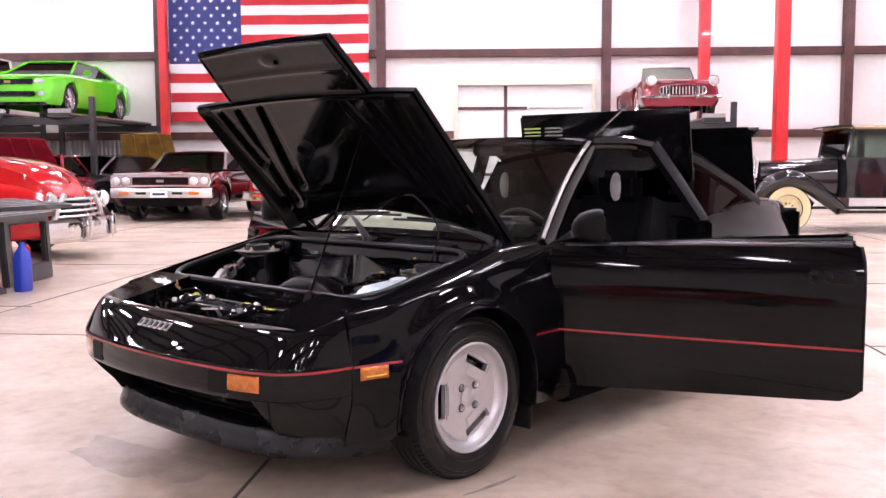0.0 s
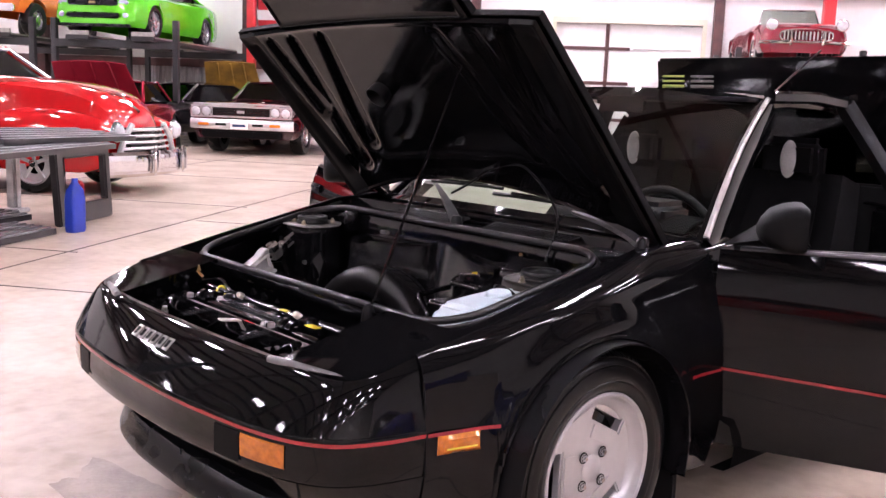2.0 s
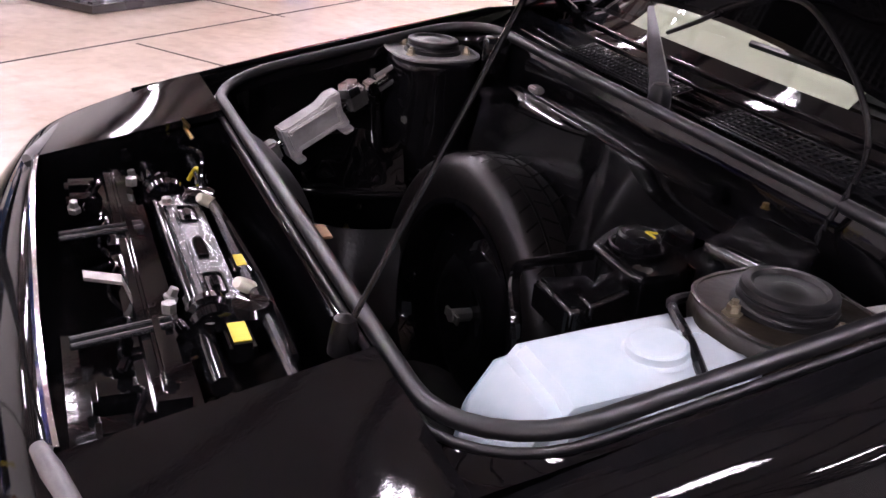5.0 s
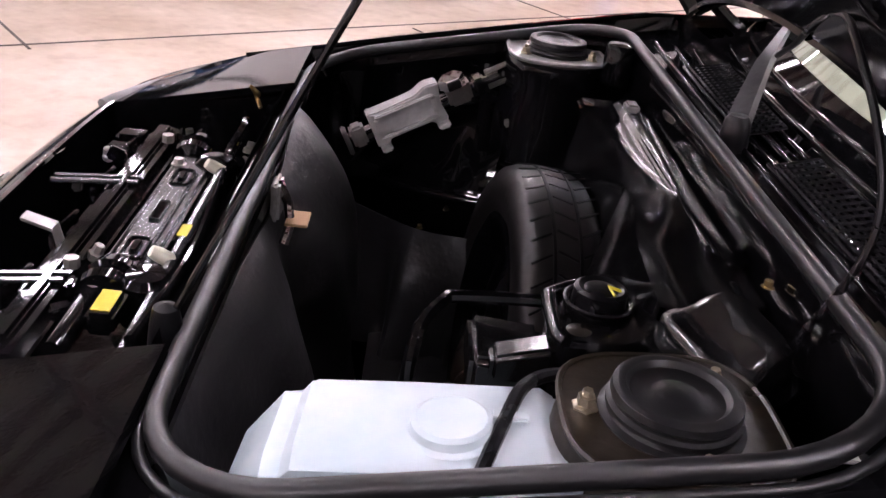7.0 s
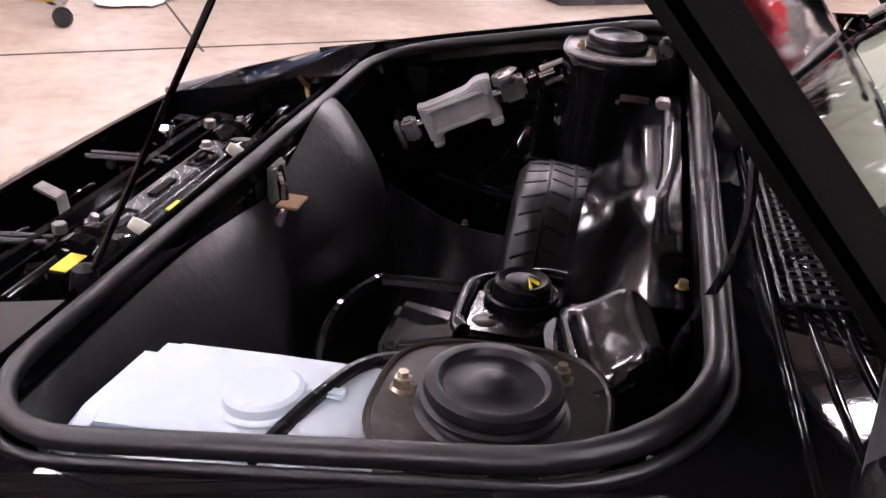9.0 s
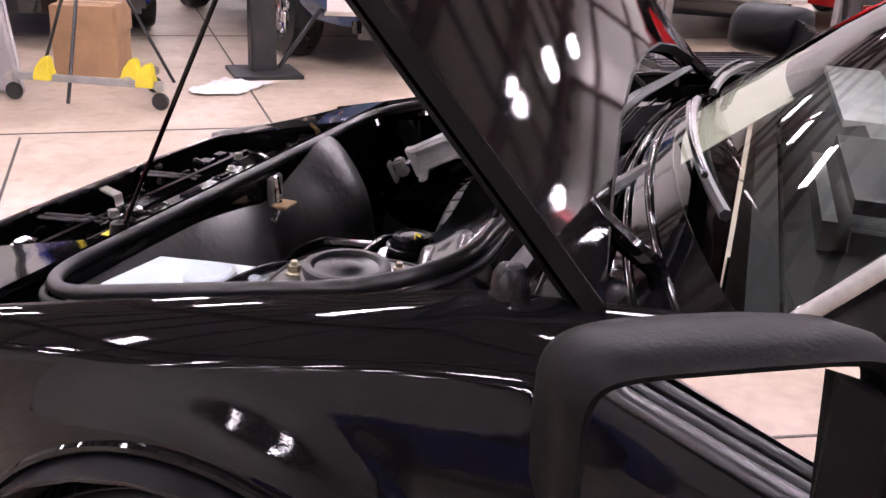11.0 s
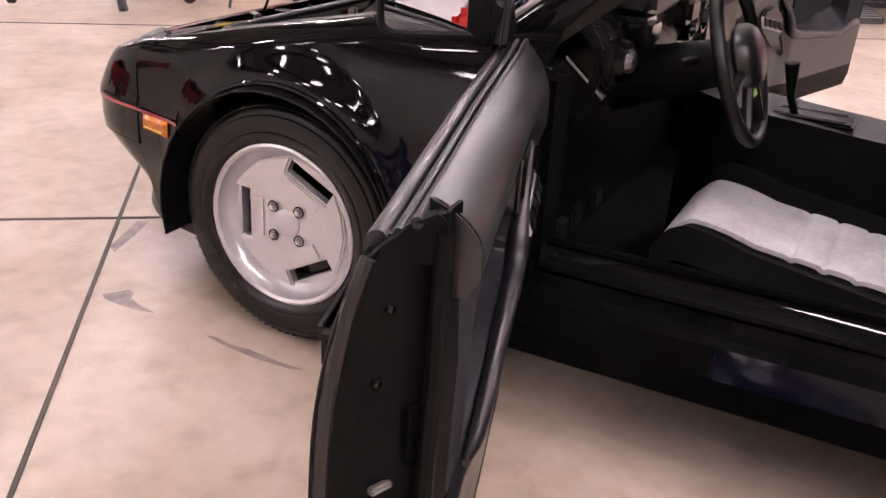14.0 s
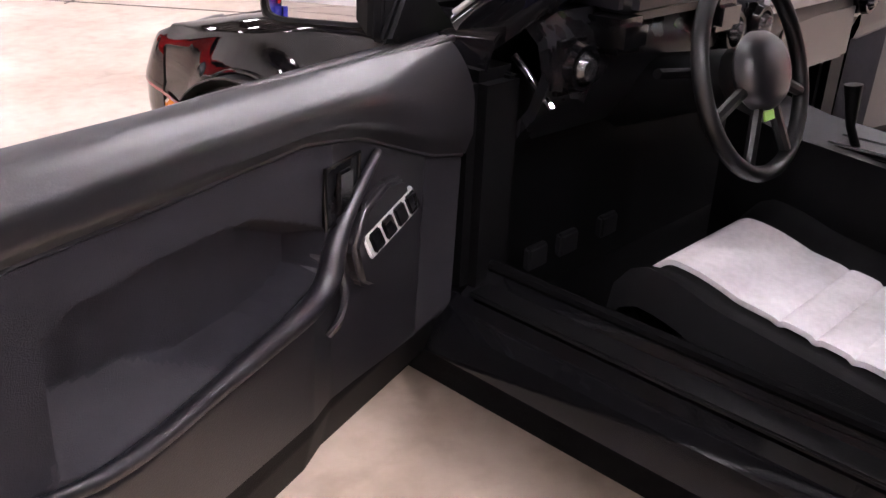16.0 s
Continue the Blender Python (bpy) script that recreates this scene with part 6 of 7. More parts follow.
# vinyl lining on the front wall
def carpet(u, v):
    x = -0.46 + 0.96 * u
    belly = smooth_lerp(x, [(-0.46, 0.02), (-0.38, 0.075), (-0.27, 0.105), (-0.17, 0.085), (-0.09, 0.045), (-0.04, 0.03), (0.02, 0.05), (0.09, 0.08), (0.2, 0.07), (0.32, 0.05), (0.5, 0.03)])
    top = smooth_lerp(x, [(-0.46, 0.52), (-0.4, 0.585), (-0.32, 0.645), (-0.25, 0.648), (-0.17, 0.622), (-0.05, 0.59), (0.05, 0.6), (0.2, 0.617), (0.5, 0.62)])
    z = top - (top - 0.16) * v
    k = math.sin(min(v / 0.42, 1.0) * math.pi / 2) ** 0.8 + 0.35 * max(0.0, v - 0.42)
    wr = 0.012 * math.sin(x * 42 + 5 * v) * v * (1 - v) * 2 + 0.016 * v * noise.noise(Vector((x * 9, v * 4, 1)))
    return (x - 0.05 * v * math.exp(-((x + 0.46) / 0.08) ** 2), -0.342 + belly * k + wr, z)
part("carpet_lining", thick(grid(carpet, lin(0, 1, 90), lin(0, 1, 40)), 0.005), VINYL, CAR, "black vinyl lining, sagging")
part("floor_mat", thick(grid(lambda u, v: (-0.42 + 0.84 * u, -0.2 + 0.26 * v, 0.2 + 0.02 * noise.noise(Vector((u * 5, v * 4, 3)))), lin(0, 1, 30), lin(0, 1, 12)), 0.008), CARPET, CAR)
part("catch_plate", box(-0.06, -0.332, 0.608, 0.045, 0.012, 0.055, 0.004), WORN, CAR, "zinc lid catch")
part("catch_hook", tube([(-0.06, -0.33, 0.63), (-0.04, -0.315, 0.61), (-0.035, -0.31, 0.585), (-0.02, -0.315, 0.56)], 0.007, 8), CHROME, CAR)
part("catch_tag", box(-0.035, -0.3, 0.592, 0.045, 0.03, 0.004, 0.001), mat("tan_card", (0.42, 0.27, 0.14), 0.8), CAR, "small tan card tag")


# ---- the other vehicles ----
LIGHTGLASS = glass_mat("pale_car_glass", (0.75, 0.78, 0.78))
def paint(name, c, rough=0.08):
    return mat(name, c, rough, var=0.06, coat=0.6, bump=0.01, bscale=150)


GREENP, REDP, DKRED = paint("lime_green_paint", (0.1, 0.55, 0.01)), paint("bright_red_paint", (0.55, 0.012, 0.015)), paint("dark_red_paint", (0.2, 0.012, 0.025))
BLUEP, WHITEP, ORANGEP = paint("deep_blue_paint", (0.012, 0.02, 0.25)), paint("white_paint", (0.75, 0.73, 0.7)), paint("orange_paint", (0.7, 0.17, 0.03))
BLKP, MAROON, NAVY = paint("black_car_paint", (0.008, 0.008, 0.009)), paint("black_cherry_paint", (0.03, 0.006, 0.01)), paint("slate_blue_paint", (0.03, 0.06, 0.14))
CREAM = mat("cream_wheel_paint", (0.72, 0.62, 0.36), 0.35, var=0.06)
TAN = mat("tan_roof_cloth", (0.5, 0.36, 0.2), 0.8, var=0.1)
OCHRE = mat("ochre_hood_lining", (0.32, 0.17, 0.02), 0.6, var=0.25, scale=4)
LENS = mat("headlamp_glass", (0.75, 0.75, 0.78), 0.12, 0.3, var=0.15, scale=40)
TAILRED = mat("tail_lamp_red", (0.5, 0.01, 0.01), 0.12, coat=0.6, var=0.2, scale=30)
BRIGHT = mat("bright_chrome", (0.85, 0.84, 0.84), 0.22, 0.65, var=0.08, rvar=0.08)
ALLOY = mat("bright_alloy", (0.6, 0.6, 0.62), 0.2, 0.8, var=0.1, scale=20)


def simple_wheel(parent, x, y, r, w, s, rim_mat=ALLOY, rim_r=0.62, wall=None, spokes=8):
    m = Matrix.Translation((x, y, r))
    g = root("wheel")
    g.parent = parent
    g.matrix_basis = m @ (Matrix.Rotation(math.pi, 4, "Z") if s < 0 else Matrix.Identity(4))
    h = w / 2
    part("tyre", lathe([(r * rim_r, -h), (r * 0.9, -h), (r * 0.985, -h * 0.7), (r, 0), (r * 0.985, h * 0.7), (r * 0.93, h * 0.98), (r * (rim_r + 0.03), h), (r * rim_r, h * 0.8)], 32, "x"), TYRE, g)
    if wall is not None:
        part("whitewall", lathe([(r * (rim_r + 0.03), h + 0.003), (r * 0.8, h + 0.006), (r * 0.93, h * 0.99 + 0.003)], 32, "x"), wall, g)
    rim = part("rim", lathe([(r * rim_r, -h), (r * rim_r, h * 0.75), (r * rim_r * 0.94, h * 0.85), (r * rim_r * 0.86, h * 0.5), (r * rim_r * 0.5, h * 0.3)], 32, "x"), rim_mat, g)
    part("drum", lathe([(0, h * 0.15), (r * rim_r * 0.9, h * 0.12), (r * rim_r * 0.95, -h * 0.3)], 24, "x"), BLACK_IN, g)
    sp = bmesh.new()
    for k in range(spokes):
        a = 2 * math.pi * k / spokes
        box(h * 0.5, 0, r * rim_r * 0.5, h * 0.25, r * rim_r * 0.16, r * rim_r * 0.9, 0.004, 1, m=Matrix.Rotation(a, 4, "X"), bm=sp)
    part("spokes", sp, rim_mat, rim)
    part("hub", lathe([(0, h * 0.85), (r * 0.12, h * 0.82), (r * 0.16, h * 0.6), (r * 0.17, h * 0.3)], 20, "x"), CHROME if rim_mat is not CREAM else CREAM, rim)
    return g


def body_loft(L, width, top, zb, arches, r_arch, zc, shoulder=0.1, round_ends=0.12):
    ys = set(np.round(np.linspace(0, L, 45), 3))
    for c in arches:
        for k in range(17):
            ys.add(round(c - r_arch * math.cos(math.pi * k / 16), 4))
    ys = sorted(y for y in ys if 0 <= y <= L)
    loops = []
    for y in ys:
        w = smooth_lerp(y, width)
        e = min(y, L - y)
        if e < round_ends:
            w -= 0.12 * (1 - e / round_ends) ** 2
        zt = smooth_lerp(y, top)
        zs = zt - shoulder
        zz = zb
        half = [(w * 0.93, zz), (w * 0.99, zz + 0.1), (w, zz + (zs - zz) * 0.35), (w * 0.995, zz + (zs - zz) * 0.7), (w * 0.965, zs), (w * 0.88, zs + shoulder * 0.75), (w * 0.6, zt), (w * 0.25, zt + 0.012)]
        for c in arches:
            d = abs(y - c)
            if d < r_arch:
                za = zc + math.sqrt(r_arch ** 2 - d * d)
                half = [(x + (0.012 if z < za else 0), max(z, za + 0.002 * i)) for i, (x, z) in enumerate(half)]
        loops.append([(x, y, z) for x, z in half] + [(-x, y, z) for x, z in half[::-1]])
    return loft(loops, closed=False, cap0=True, cap1=True)


def greenhouse(parent, bot, top_, glass=DARKGLASS, roof_mat=None, pil=None, name="cabin_glass"):
    """bot, top_: (y0, y1, half0, half1, z) of the glass line at belt and roof."""
    by0, by1, bw0, bw1, bz = bot
    ty0, ty1, tw0, tw1, tz = top_
    B = [Vector(p) for p in ((bw0, by0, bz), (bw1, by1, bz), (-bw1, by1, bz), (-bw0, by0, bz))]
    T = [Vector(p) for p in ((tw0, ty0, tz), (tw1, ty1, tz), (-tw1, ty1, tz), (-tw0, ty0, tz))]
    for i, nm in enumerate(("side_window", "rear_window", "side_window", "windscreen")):
        j = (i + 1) % 4
        bm = bmesh.new()
        bm.faces.new([bm.verts.new(p) for p in (B[i], B[j], T[j], T[i])])
        part(nm, thick(bm, 0.006), glass, parent)
    for b_, t_ in zip(B, T):
        part("pillar", tube([b_, b_.lerp(t_, 0.5), t_], 0.035, 8), pil or roof_mat, parent)
    if roof_mat is not None:
        def rf(u, v):
            y = ty0 - 0.04 + (ty1 - ty0 + 0.08) * v
            w = (tw0 + (tw1 - tw0) * v + 0.03)
            return (u * w, y, tz + 0.05 * (1 - u * u * u * u) * (0.5 + 0.5 * math.sin(math.pi * v)))
        part("roof", thick(grid(rf, lin(-1, 1, 11), lin(0, 1, 10)), 0.03), roof_mat, parent)


def disc(x, y, z, r, d, axis="y", n=24, m=None):
    T = Matrix.Translation((x, y, z))
    return lathe([(0, -d), (r * 0.6, -d * 0.9), (r * 0.9, -d * 0.5), (r, 0), (r, d * 0.3)], n, axis, m=T if m is None else m @ T)


def at_heading(x, y, z, h):
    """Pose of a vehicle whose front bumper's middle stands at x, y and which faces the heading h in degrees."""
    return pose(x, y, z, 0, 0, h + 90)


def muscle_coupe(m):
    c = root("parked_car", m, "lime green modern muscle coupe standing on a four-post lift", "car", "parked cars")
    L = 4.83
    part("body", body_loft(L, [(0, 0.86), (0.5, 0.94), (2.2, 0.95), (4.2, 0.96), (4.83, 0.85)], [(0, 0.72), (0.3, 0.84), (1.4, 0.98), (2.4, 0.99), (3.8, 1.05), (4.83, 0.98)], 0.2, (0.95, 3.8), 0.38, 0.36), GREENP, c)
    greenhouse(c, (1.35, 4.1, 0.78, 0.8, 0.98), (2.15, 3.3, 0.58, 0.56, 1.33), DARKGLASS, GREENP)
    part("grille", box(0, -0.0, 0.68, 1.1, 0.06, 0.12, 0.02), PLASTIC, c)
    part("lower_grille", box(0, 0.0, 0.42, 1.2, 0.06, 0.12, 0.03), PLASTIC, c)
    part("splitter", box(0, 0.05, 0.22, 1.6, 0.2, 0.06, 0.02), PLASTIC, c)
    part("emblem", box(0, -0.035, 0.68, 0.16, 0.02, 0.05, 0.01), GOLD, c, "plain gold emblem bar")
    for s in (1, -1):
        part("headlamp", box(s * 0.66, 0.03, 0.69, 0.22, 0.08, 0.1, 0.03), LENS, c)
        part("fog_lamp", disc(s * 0.7, 0.02, 0.43, 0.07, 0.03), LENS, c)
        part("mirror", box(s * 1.0, 1.75, 1.02, 0.2, 0.12, 0.12, 0.04), GREENP, c)
        for y in (0.95, 3.8):
            simple_wheel(c, s * 0.82, y, 0.36, 0.25, s, ALLOY, 0.72, spokes=5)
    return c


def muscle_front(m, body, lab, group="parked cars"):
    """Mid-sixties hardtop with four headlamps and a chrome bumper."""
    c = root("parked_car", m, lab, "car", group)
    L = 5.0
    part("body", body_loft(L, [(0, 0.93), (0.8, 0.95), (2.5, 0.95), (4.2, 0.95), (5.0, 0.9)], [(0, 0.86), (0.25, 0.92), (1.5, 0.97), (2.3, 0.96), (3.6, 0.98), (5.0, 0.9)], 0.3, (0.95, 3.85), 0.4, 0.36, 0.12, 0.06), body, c)
    greenhouse(c, (1.6, 4.0, 0.76, 0.76, 0.96), (2.15, 3.25, 0.62, 0.6, 1.32), LIGHTGLASS, body, CHROME)
    g = part("grille", box(0, -0.02, 0.77, 1.06, 0.06, 0.15, 0.01), CABIN, c)
    for k in range(4):
        part("grille_bar", box(0, -0.052, 0.725 + 0.03 * k, 1.04, 0.008, 0.006, 0.002), POLISHED, g)
    part("emblem", box(0, -0.06, 0.77, 0.14, 0.02, 0.05, 0.008), BRIGHT, g)
    for z in (0.862, 0.68):
        part("grille_surround", box(0, -0.035, z, 1.86, 0.07, 0.036, 0.01), BRIGHT, c)
    part("bonnet_edge", tube([(-0.9, -0.01, 0.9), (0, -0.03, 0.91), (0.9, -0.01, 0.9)], 0.016, 8), BRIGHT, c)
    part("valance", box(0, 0.02, 0.38, 1.5, 0.12, 0.14, 0.03), CABIN, c)
    for s in (1, -1):
        part("lamp_bezel", box(s * 0.735, -0.03, 0.77, 0.41, 0.06, 0.165, 0.02), BRIGHT, c)
        for x in (0.635, 0.83):
            part("lamp_ring", disc(s * x, -0.055, 0.77, 0.094, 0.02), POLISHED, c)
            part("headlamp", disc(s * x, -0.07, 0.77, 0.082, 0.035), LENS, c)
        part("turn_lamp", box(s * 0.66, -0.145, 0.545, 0.2, 0.02, 0.05, 0.008), AMBER, c)
        part("bumper_slot", box(s * 0.34, -0.138, 0.545, 0.2, 0.012, 0.045, 0.006), CABIN, c)
        for y in (0.95, 3.85):
            simple_wheel(c, s * 0.8, y, 0.34, 0.24, s, ALLOY, 0.6, spokes=5)
        part("hood_scoop", box(s * 0.3, 0.9, 0.98, 0.2, 0.8, 0.04, 0.015), body, c)
    bp = grid(lambda u, k: (u * 0.96, -0.1 + 0.12 * u ** 4 - (0, 0.03, 0.03, 0.0)[k], (0.46, 0.5, 0.6, 0.64)[k]), lin(-1, 1, 21), range(4))
    part("front_bumper", thick(bp, 0.02), BRIGHT, c, "bright metal front bumper")
    part("number_plate", box(0, -0.14, 0.53, 0.32, 0.01, 0.12, 0.004), WHITE, c)
    part("plate_bar", box(0, -0.148, 0.53, 0.24, 0.006, 0.045, 0.002), NAVY, c)
    return c


def fastback_forties(m):
    """Bulbous late-forties car with a toothy chrome grille."""
    c = root("parked_car", m, "bright red late-forties custom car with chrome grille", "car", "parked cars")
    L = 5.1
    part("body", body_loft(L, [(0, 0.62), (0.6, 0.72), (1.6, 0.9), (3.5, 0.92), (4.6, 0.8), (5.1, 0.6)], [(0, 0.9), (0.2, 1.14), (0.6, 1.29), (1.2, 1.36), (1.9, 1.38), (3.5, 1.4), (4.6, 1.1), (5.1, 0.8)], 0.28, (4.0,), 0.36, 0.34, 0.34, 0.3), REDP, c)
    greenhouse(c, (1.75, 4.5, 0.74, 0.5, 1.36), (2.3, 3.6, 0.58, 0.45, 1.76), LIGHTGLASS, REDP)
    part("screen_trim", tube([(-0.7, 1.7, 1.38), (-0.58, 2.24, 1.74), (0.58, 2.24, 1.74), (0.7, 1.7, 1.38)], 0.025, 8), BRIGHT, c)
    for s in (1, -1):
        def fen(v, a, s=s):
            y = -0.05 + 2.6 * v
            k = math.sin(math.pi * min(1, 0.08 + v * 0.92)) ** 0.55
            rx, rz = 0.23 * k + 0.02, 0.44 * k * (1 - 0.35 * v) + 0.03
            zc = 0.62
            return (s * (0.72 + 0.02 * v) + s * rx * math.cos(a), y, max(zc + rz * math.sin(a), (0.36 + math.sqrt(max(0.0, 0.37 ** 2 - (y - 0.95) ** 2)) if abs(y - 0.95) < 0.37 else 0.27)))
        part("front_fender", grid(fen, lin(0, 1, 36), lin(0, 2 * math.pi, 25)[:-1], cv=True), REDP, c)
        part("lamp_ring", disc(s * 0.72, -0.09, 0.77, 0.125, 0.04), CHROME, c)
        part("headlamp", disc(s * 0.72, -0.115, 0.77, 0.1, 0.05), LENS, c)
        for y in (0.95, 4.0):
            simple_wheel(c, s * 0.76, y, 0.36, 0.22, s, BRIGHT, 0.72, spokes=5)
    part("hood_crest", tube([(0, 0.02, 1.0), (0, 0.3, 1.2), (0, 1.4, 1.38)], [0.02, 0.03, 0.015], 8), CHROME, c)
    g = part("grille_surround", thick(grid(lambda u, k: (u * (0.46 + 0.2 * k), -0.14 + 0.1 * u * u, 0.82 - 0.42 * k), lin(-1, 1, 13), (0, 0.5, 1)), 0.02), PLASTIC, c)
    for k in range(5):
        part("grille_bar", tube([(u * (0.44 + 0.05 * k), -0.18 + 0.1 * u * u, 0.79 - 0.075 * k) for u in lin(-1, 1, 11)], 0.02, 8), BRIGHT, g)
    for s in (1, -1):
        part("grille_edge", tube([(s * 0.4, -0.1, 0.85), (s * 0.56, -0.1, 0.7), (s * 0.7, -0.08, 0.44)], 0.04, 8), BRIGHT, g)
    bp = grid(lambda u, k: (u * 1.0, -0.34 + 0.28 * u ** 2 - (0, 0.05, 0.06, 0.05, 0.0)[k], (0.24, 0.28, 0.38, 0.5, 0.54)[k]), lin(-1, 1, 25), range(5))
    part("front_bumper", thick(bp, 0.02), CHROME, c, "heavy chrome bumper")
    for s in (1, -1):
        part("bumper_guard", box(s * 0.36, -0.39, 0.43, 0.12, 0.1, 0.36, 0.045, 3), CHROME, c)
    return c


def sedan_thirties(m):
    c = root("vintage_car", m, "black early-thirties sedan with cream spoked wheels and tan roof", "car", "parked cars")
    part("bonnet", body_loft(1.25, [(0, 0.34), (1.25, 0.46)], [(0, 1.14), (1.25, 1.2)], 0.62, (), 0.1, 0.1, 0.12, 0.01), BLKP, c)
    part("cabin", loft([[(x * w, y, z) for x, z in ((1, 0.55), (1, 1.2), (-1, 1.2), (-1, 0.55))] for y, w in ((1.25, 0.5), (1.5, 0.62), (3.0, 0.68), (3.6, 0.55))], cap0=True, cap1=True), BLKP, c)
    greenhouse(c, (1.3, 3.6, 0.6, 0.6, 1.2), (1.38, 3.5, 0.6, 0.58, 1.68), GLASS, TAN, BLKP)
    for s in (1, -1):
        part("door_post", box(s * 0.62, 2.0, 1.44, 0.05, 0.12, 0.5, 0.01), BLKP, c)
        part("rear_side_panel", box(s * 0.61, 3.1, 1.44, 0.05, 0.7, 0.5, 0.02), BLKP, c)
    part("sun_peak", box(0, 1.28, 1.7, 1.2, 0.24, 0.03, 0.01), BLKP, c)
    part("radiator_shell", box(0, -0.02, 0.9, 0.56, 0.08, 0.62, 0.03), CHROME, c)
    part("radiator_core", box(0, -0.065, 0.88, 0.44, 0.01, 0.5), PLASTIC, c)
    for s in (1, -1):
        part("headlamp", disc(s * 0.42, -0.12, 0.92, 0.13, 0.08), CHROME, c)
        part("fender", tube([(s * 0.7, -0.12, 0.5), (s * 0.7, 0.05, 0.76), (s * 0.7, 0.35, 0.86), (s * 0.7, 0.65, 0.78), (s * 0.7, 0.95, 0.56), (s * 0.7, 1.2, 0.36)], [0.06, 0.13, 0.15, 0.14, 0.12, 0.1], 10, smooth_steps=4), BLKP, c)
        part("running_board", box(s * 0.72, 1.95, 0.34, 0.3, 1.7, 0.05, 0.015), BLKP, c)
        part("fender", tube([(s * 0.7, 2.75, 0.36), (s * 0.7, 2.9, 0.68), (s * 0.7, 3.2, 0.82), (s * 0.7, 3.5, 0.72), (s * 0.7, 3.75, 0.45)], [0.08, 0.13, 0.15, 0.14, 0.1], 10, smooth_steps=4), BLKP, c)
        for y in (0.35, 3.2):
            simple_wheel(c, s * 0.7, y, 0.38, 0.13, s, CREAM, 0.58, CREAM, 10)
    part("front_bumper", tube([(-0.75, -0.3, 0.48), (0, -0.36, 0.48), (0.75, -0.3, 0.48)], 0.03, 8), CHROME, c)
    part("cowl_lamp", disc(0.5, 1.3, 1.2, 0.05, 0.03), CHROME, c)
    part("cowl_lamp", disc(-0.5, 1.3, 1.2, 0.05, 0.03), CHROME, c)
    return c


def roadster_fifties(m):
    c = root("parked_car", m, "cherry red fifties roadster with chrome-tooth grille on a lift", "car", "parked cars")
    part("body", body_loft(4.25, [(0, 0.8), (0.6, 0.88), (2.0, 0.87), (3.6, 0.88), (4.25, 0.75)], [(0, 0.74), (0.3, 0.84), (1.5, 0.9), (2.4, 0.88), (3.6, 0.88), (4.25, 0.75)], 0.25, (0.85, 3.45), 0.37, 0.34, 0.16, 0.16), DKRED, c)
    part("grille_surround", tube([(0.5 * math.cos(a), -0.02, 0.58 + 0.12 * math.copysign(abs(math.sin(a)) ** 0.6, math.sin(a))) for a in lin(0, 2 * math.pi, 33)], 0.022, 8, caps=False), CHROME, c)
    part("grille_core", box(0, 0.02, 0.58, 0.94, 0.04, 0.2, 0.02), PLASTIC, c)
    for k in range(13):
        part("grille_tooth", box(-0.42 + 0.07 * k, -0.03, 0.58, 0.028, 0.05, 0.18, 0.012), CHROME, c)
    for s in (1, -1):
        part("lamp_ring", disc(s * 0.66, -0.02, 0.79, 0.125, 0.05), CHROME, c)
        part("headlamp", disc(s * 0.66, -0.045, 0.79, 0.1, 0.05), LENS, c)
        part("bumper_guard", tube([(s * 0.3, -0.1, 0.4), (s * 0.3, -0.14, 0.52), (s * 0.3, -0.08, 0.66)], 0.025, 8), CHROME, c)
        part("quarter_bumper", tube([(s * 0.3, -0.12, 0.45), (s * 0.6, -0.08, 0.45), (s * 0.86, 0.12, 0.45)], 0.03, 8), CHROME, c)
        for y in (0.85, 3.45):
            simple_wheel(c, s * 0.76, y, 0.33, 0.17, s, CHROME, 0.6, WHITEP, 8)
    ws_ = bmesh.new()
    ws_.faces.new([ws_.verts.new(p) for p in ((-0.62, 1.6, 0.9), (0.62, 1.6, 0.9), (0.54, 1.8, 1.24), (-0.54, 1.8, 1.24))])
    part("windscreen", thick(ws_, 0.006), GLASS, c)
    part("screen_frame", tube([(-0.62, 1.6, 0.9), (-0.54, 1.8, 1.24), (0.54, 1.8, 1.24), (0.62, 1.6, 0.9)], 0.02, 8), CHROME, c)
    return c


def four_post_lift(m, w, l, z, lab="black steel four-post parking lift"):
    g = root("parking_lift", m, lab, "car lift", "car lifts")
    for x in (-w / 2, w / 2):
        for y in (0, l):
            p = part("post", box(x, y, (z + 0.35) / 2, 0.12, 0.12, z + 0.35, 0.01), LIFT, g)
            part("foot_plate", box(x, y, 0.01, 0.36, 0.36, 0.02), LIFT, p)
    for y in (0, l):
        part("cross_beam", box(0, y, z - 0.16, w, 0.14, 0.16, 0.01), LIFT, g)
    for x in (-0.72, 0.72):
        part("runway", box(x, l / 2, z - 0.05, 0.5, l + 0.5, 0.1, 0.01), LIFT, g)
        part("runway_edge", box(x, l / 2, z - 0.02, 0.52, l + 0.4, 0.03, 0.005), STEEL, g)
        part("wheel_stop", box(x, -0.2, z + 0.04, 0.5, 0.05, 0.1, 0.01), STEEL, g)
    return g


LIFTZ = 2.24
four_post_lift(HM(-9.75, 19.85), 2.7, 4.4, LIFTZ)
muscle_coupe(HM(-10.2, 19.8, LIFTZ))
four_post_lift(HM(-12.95, 19.85), 2.7, 4.4, LIFTZ)


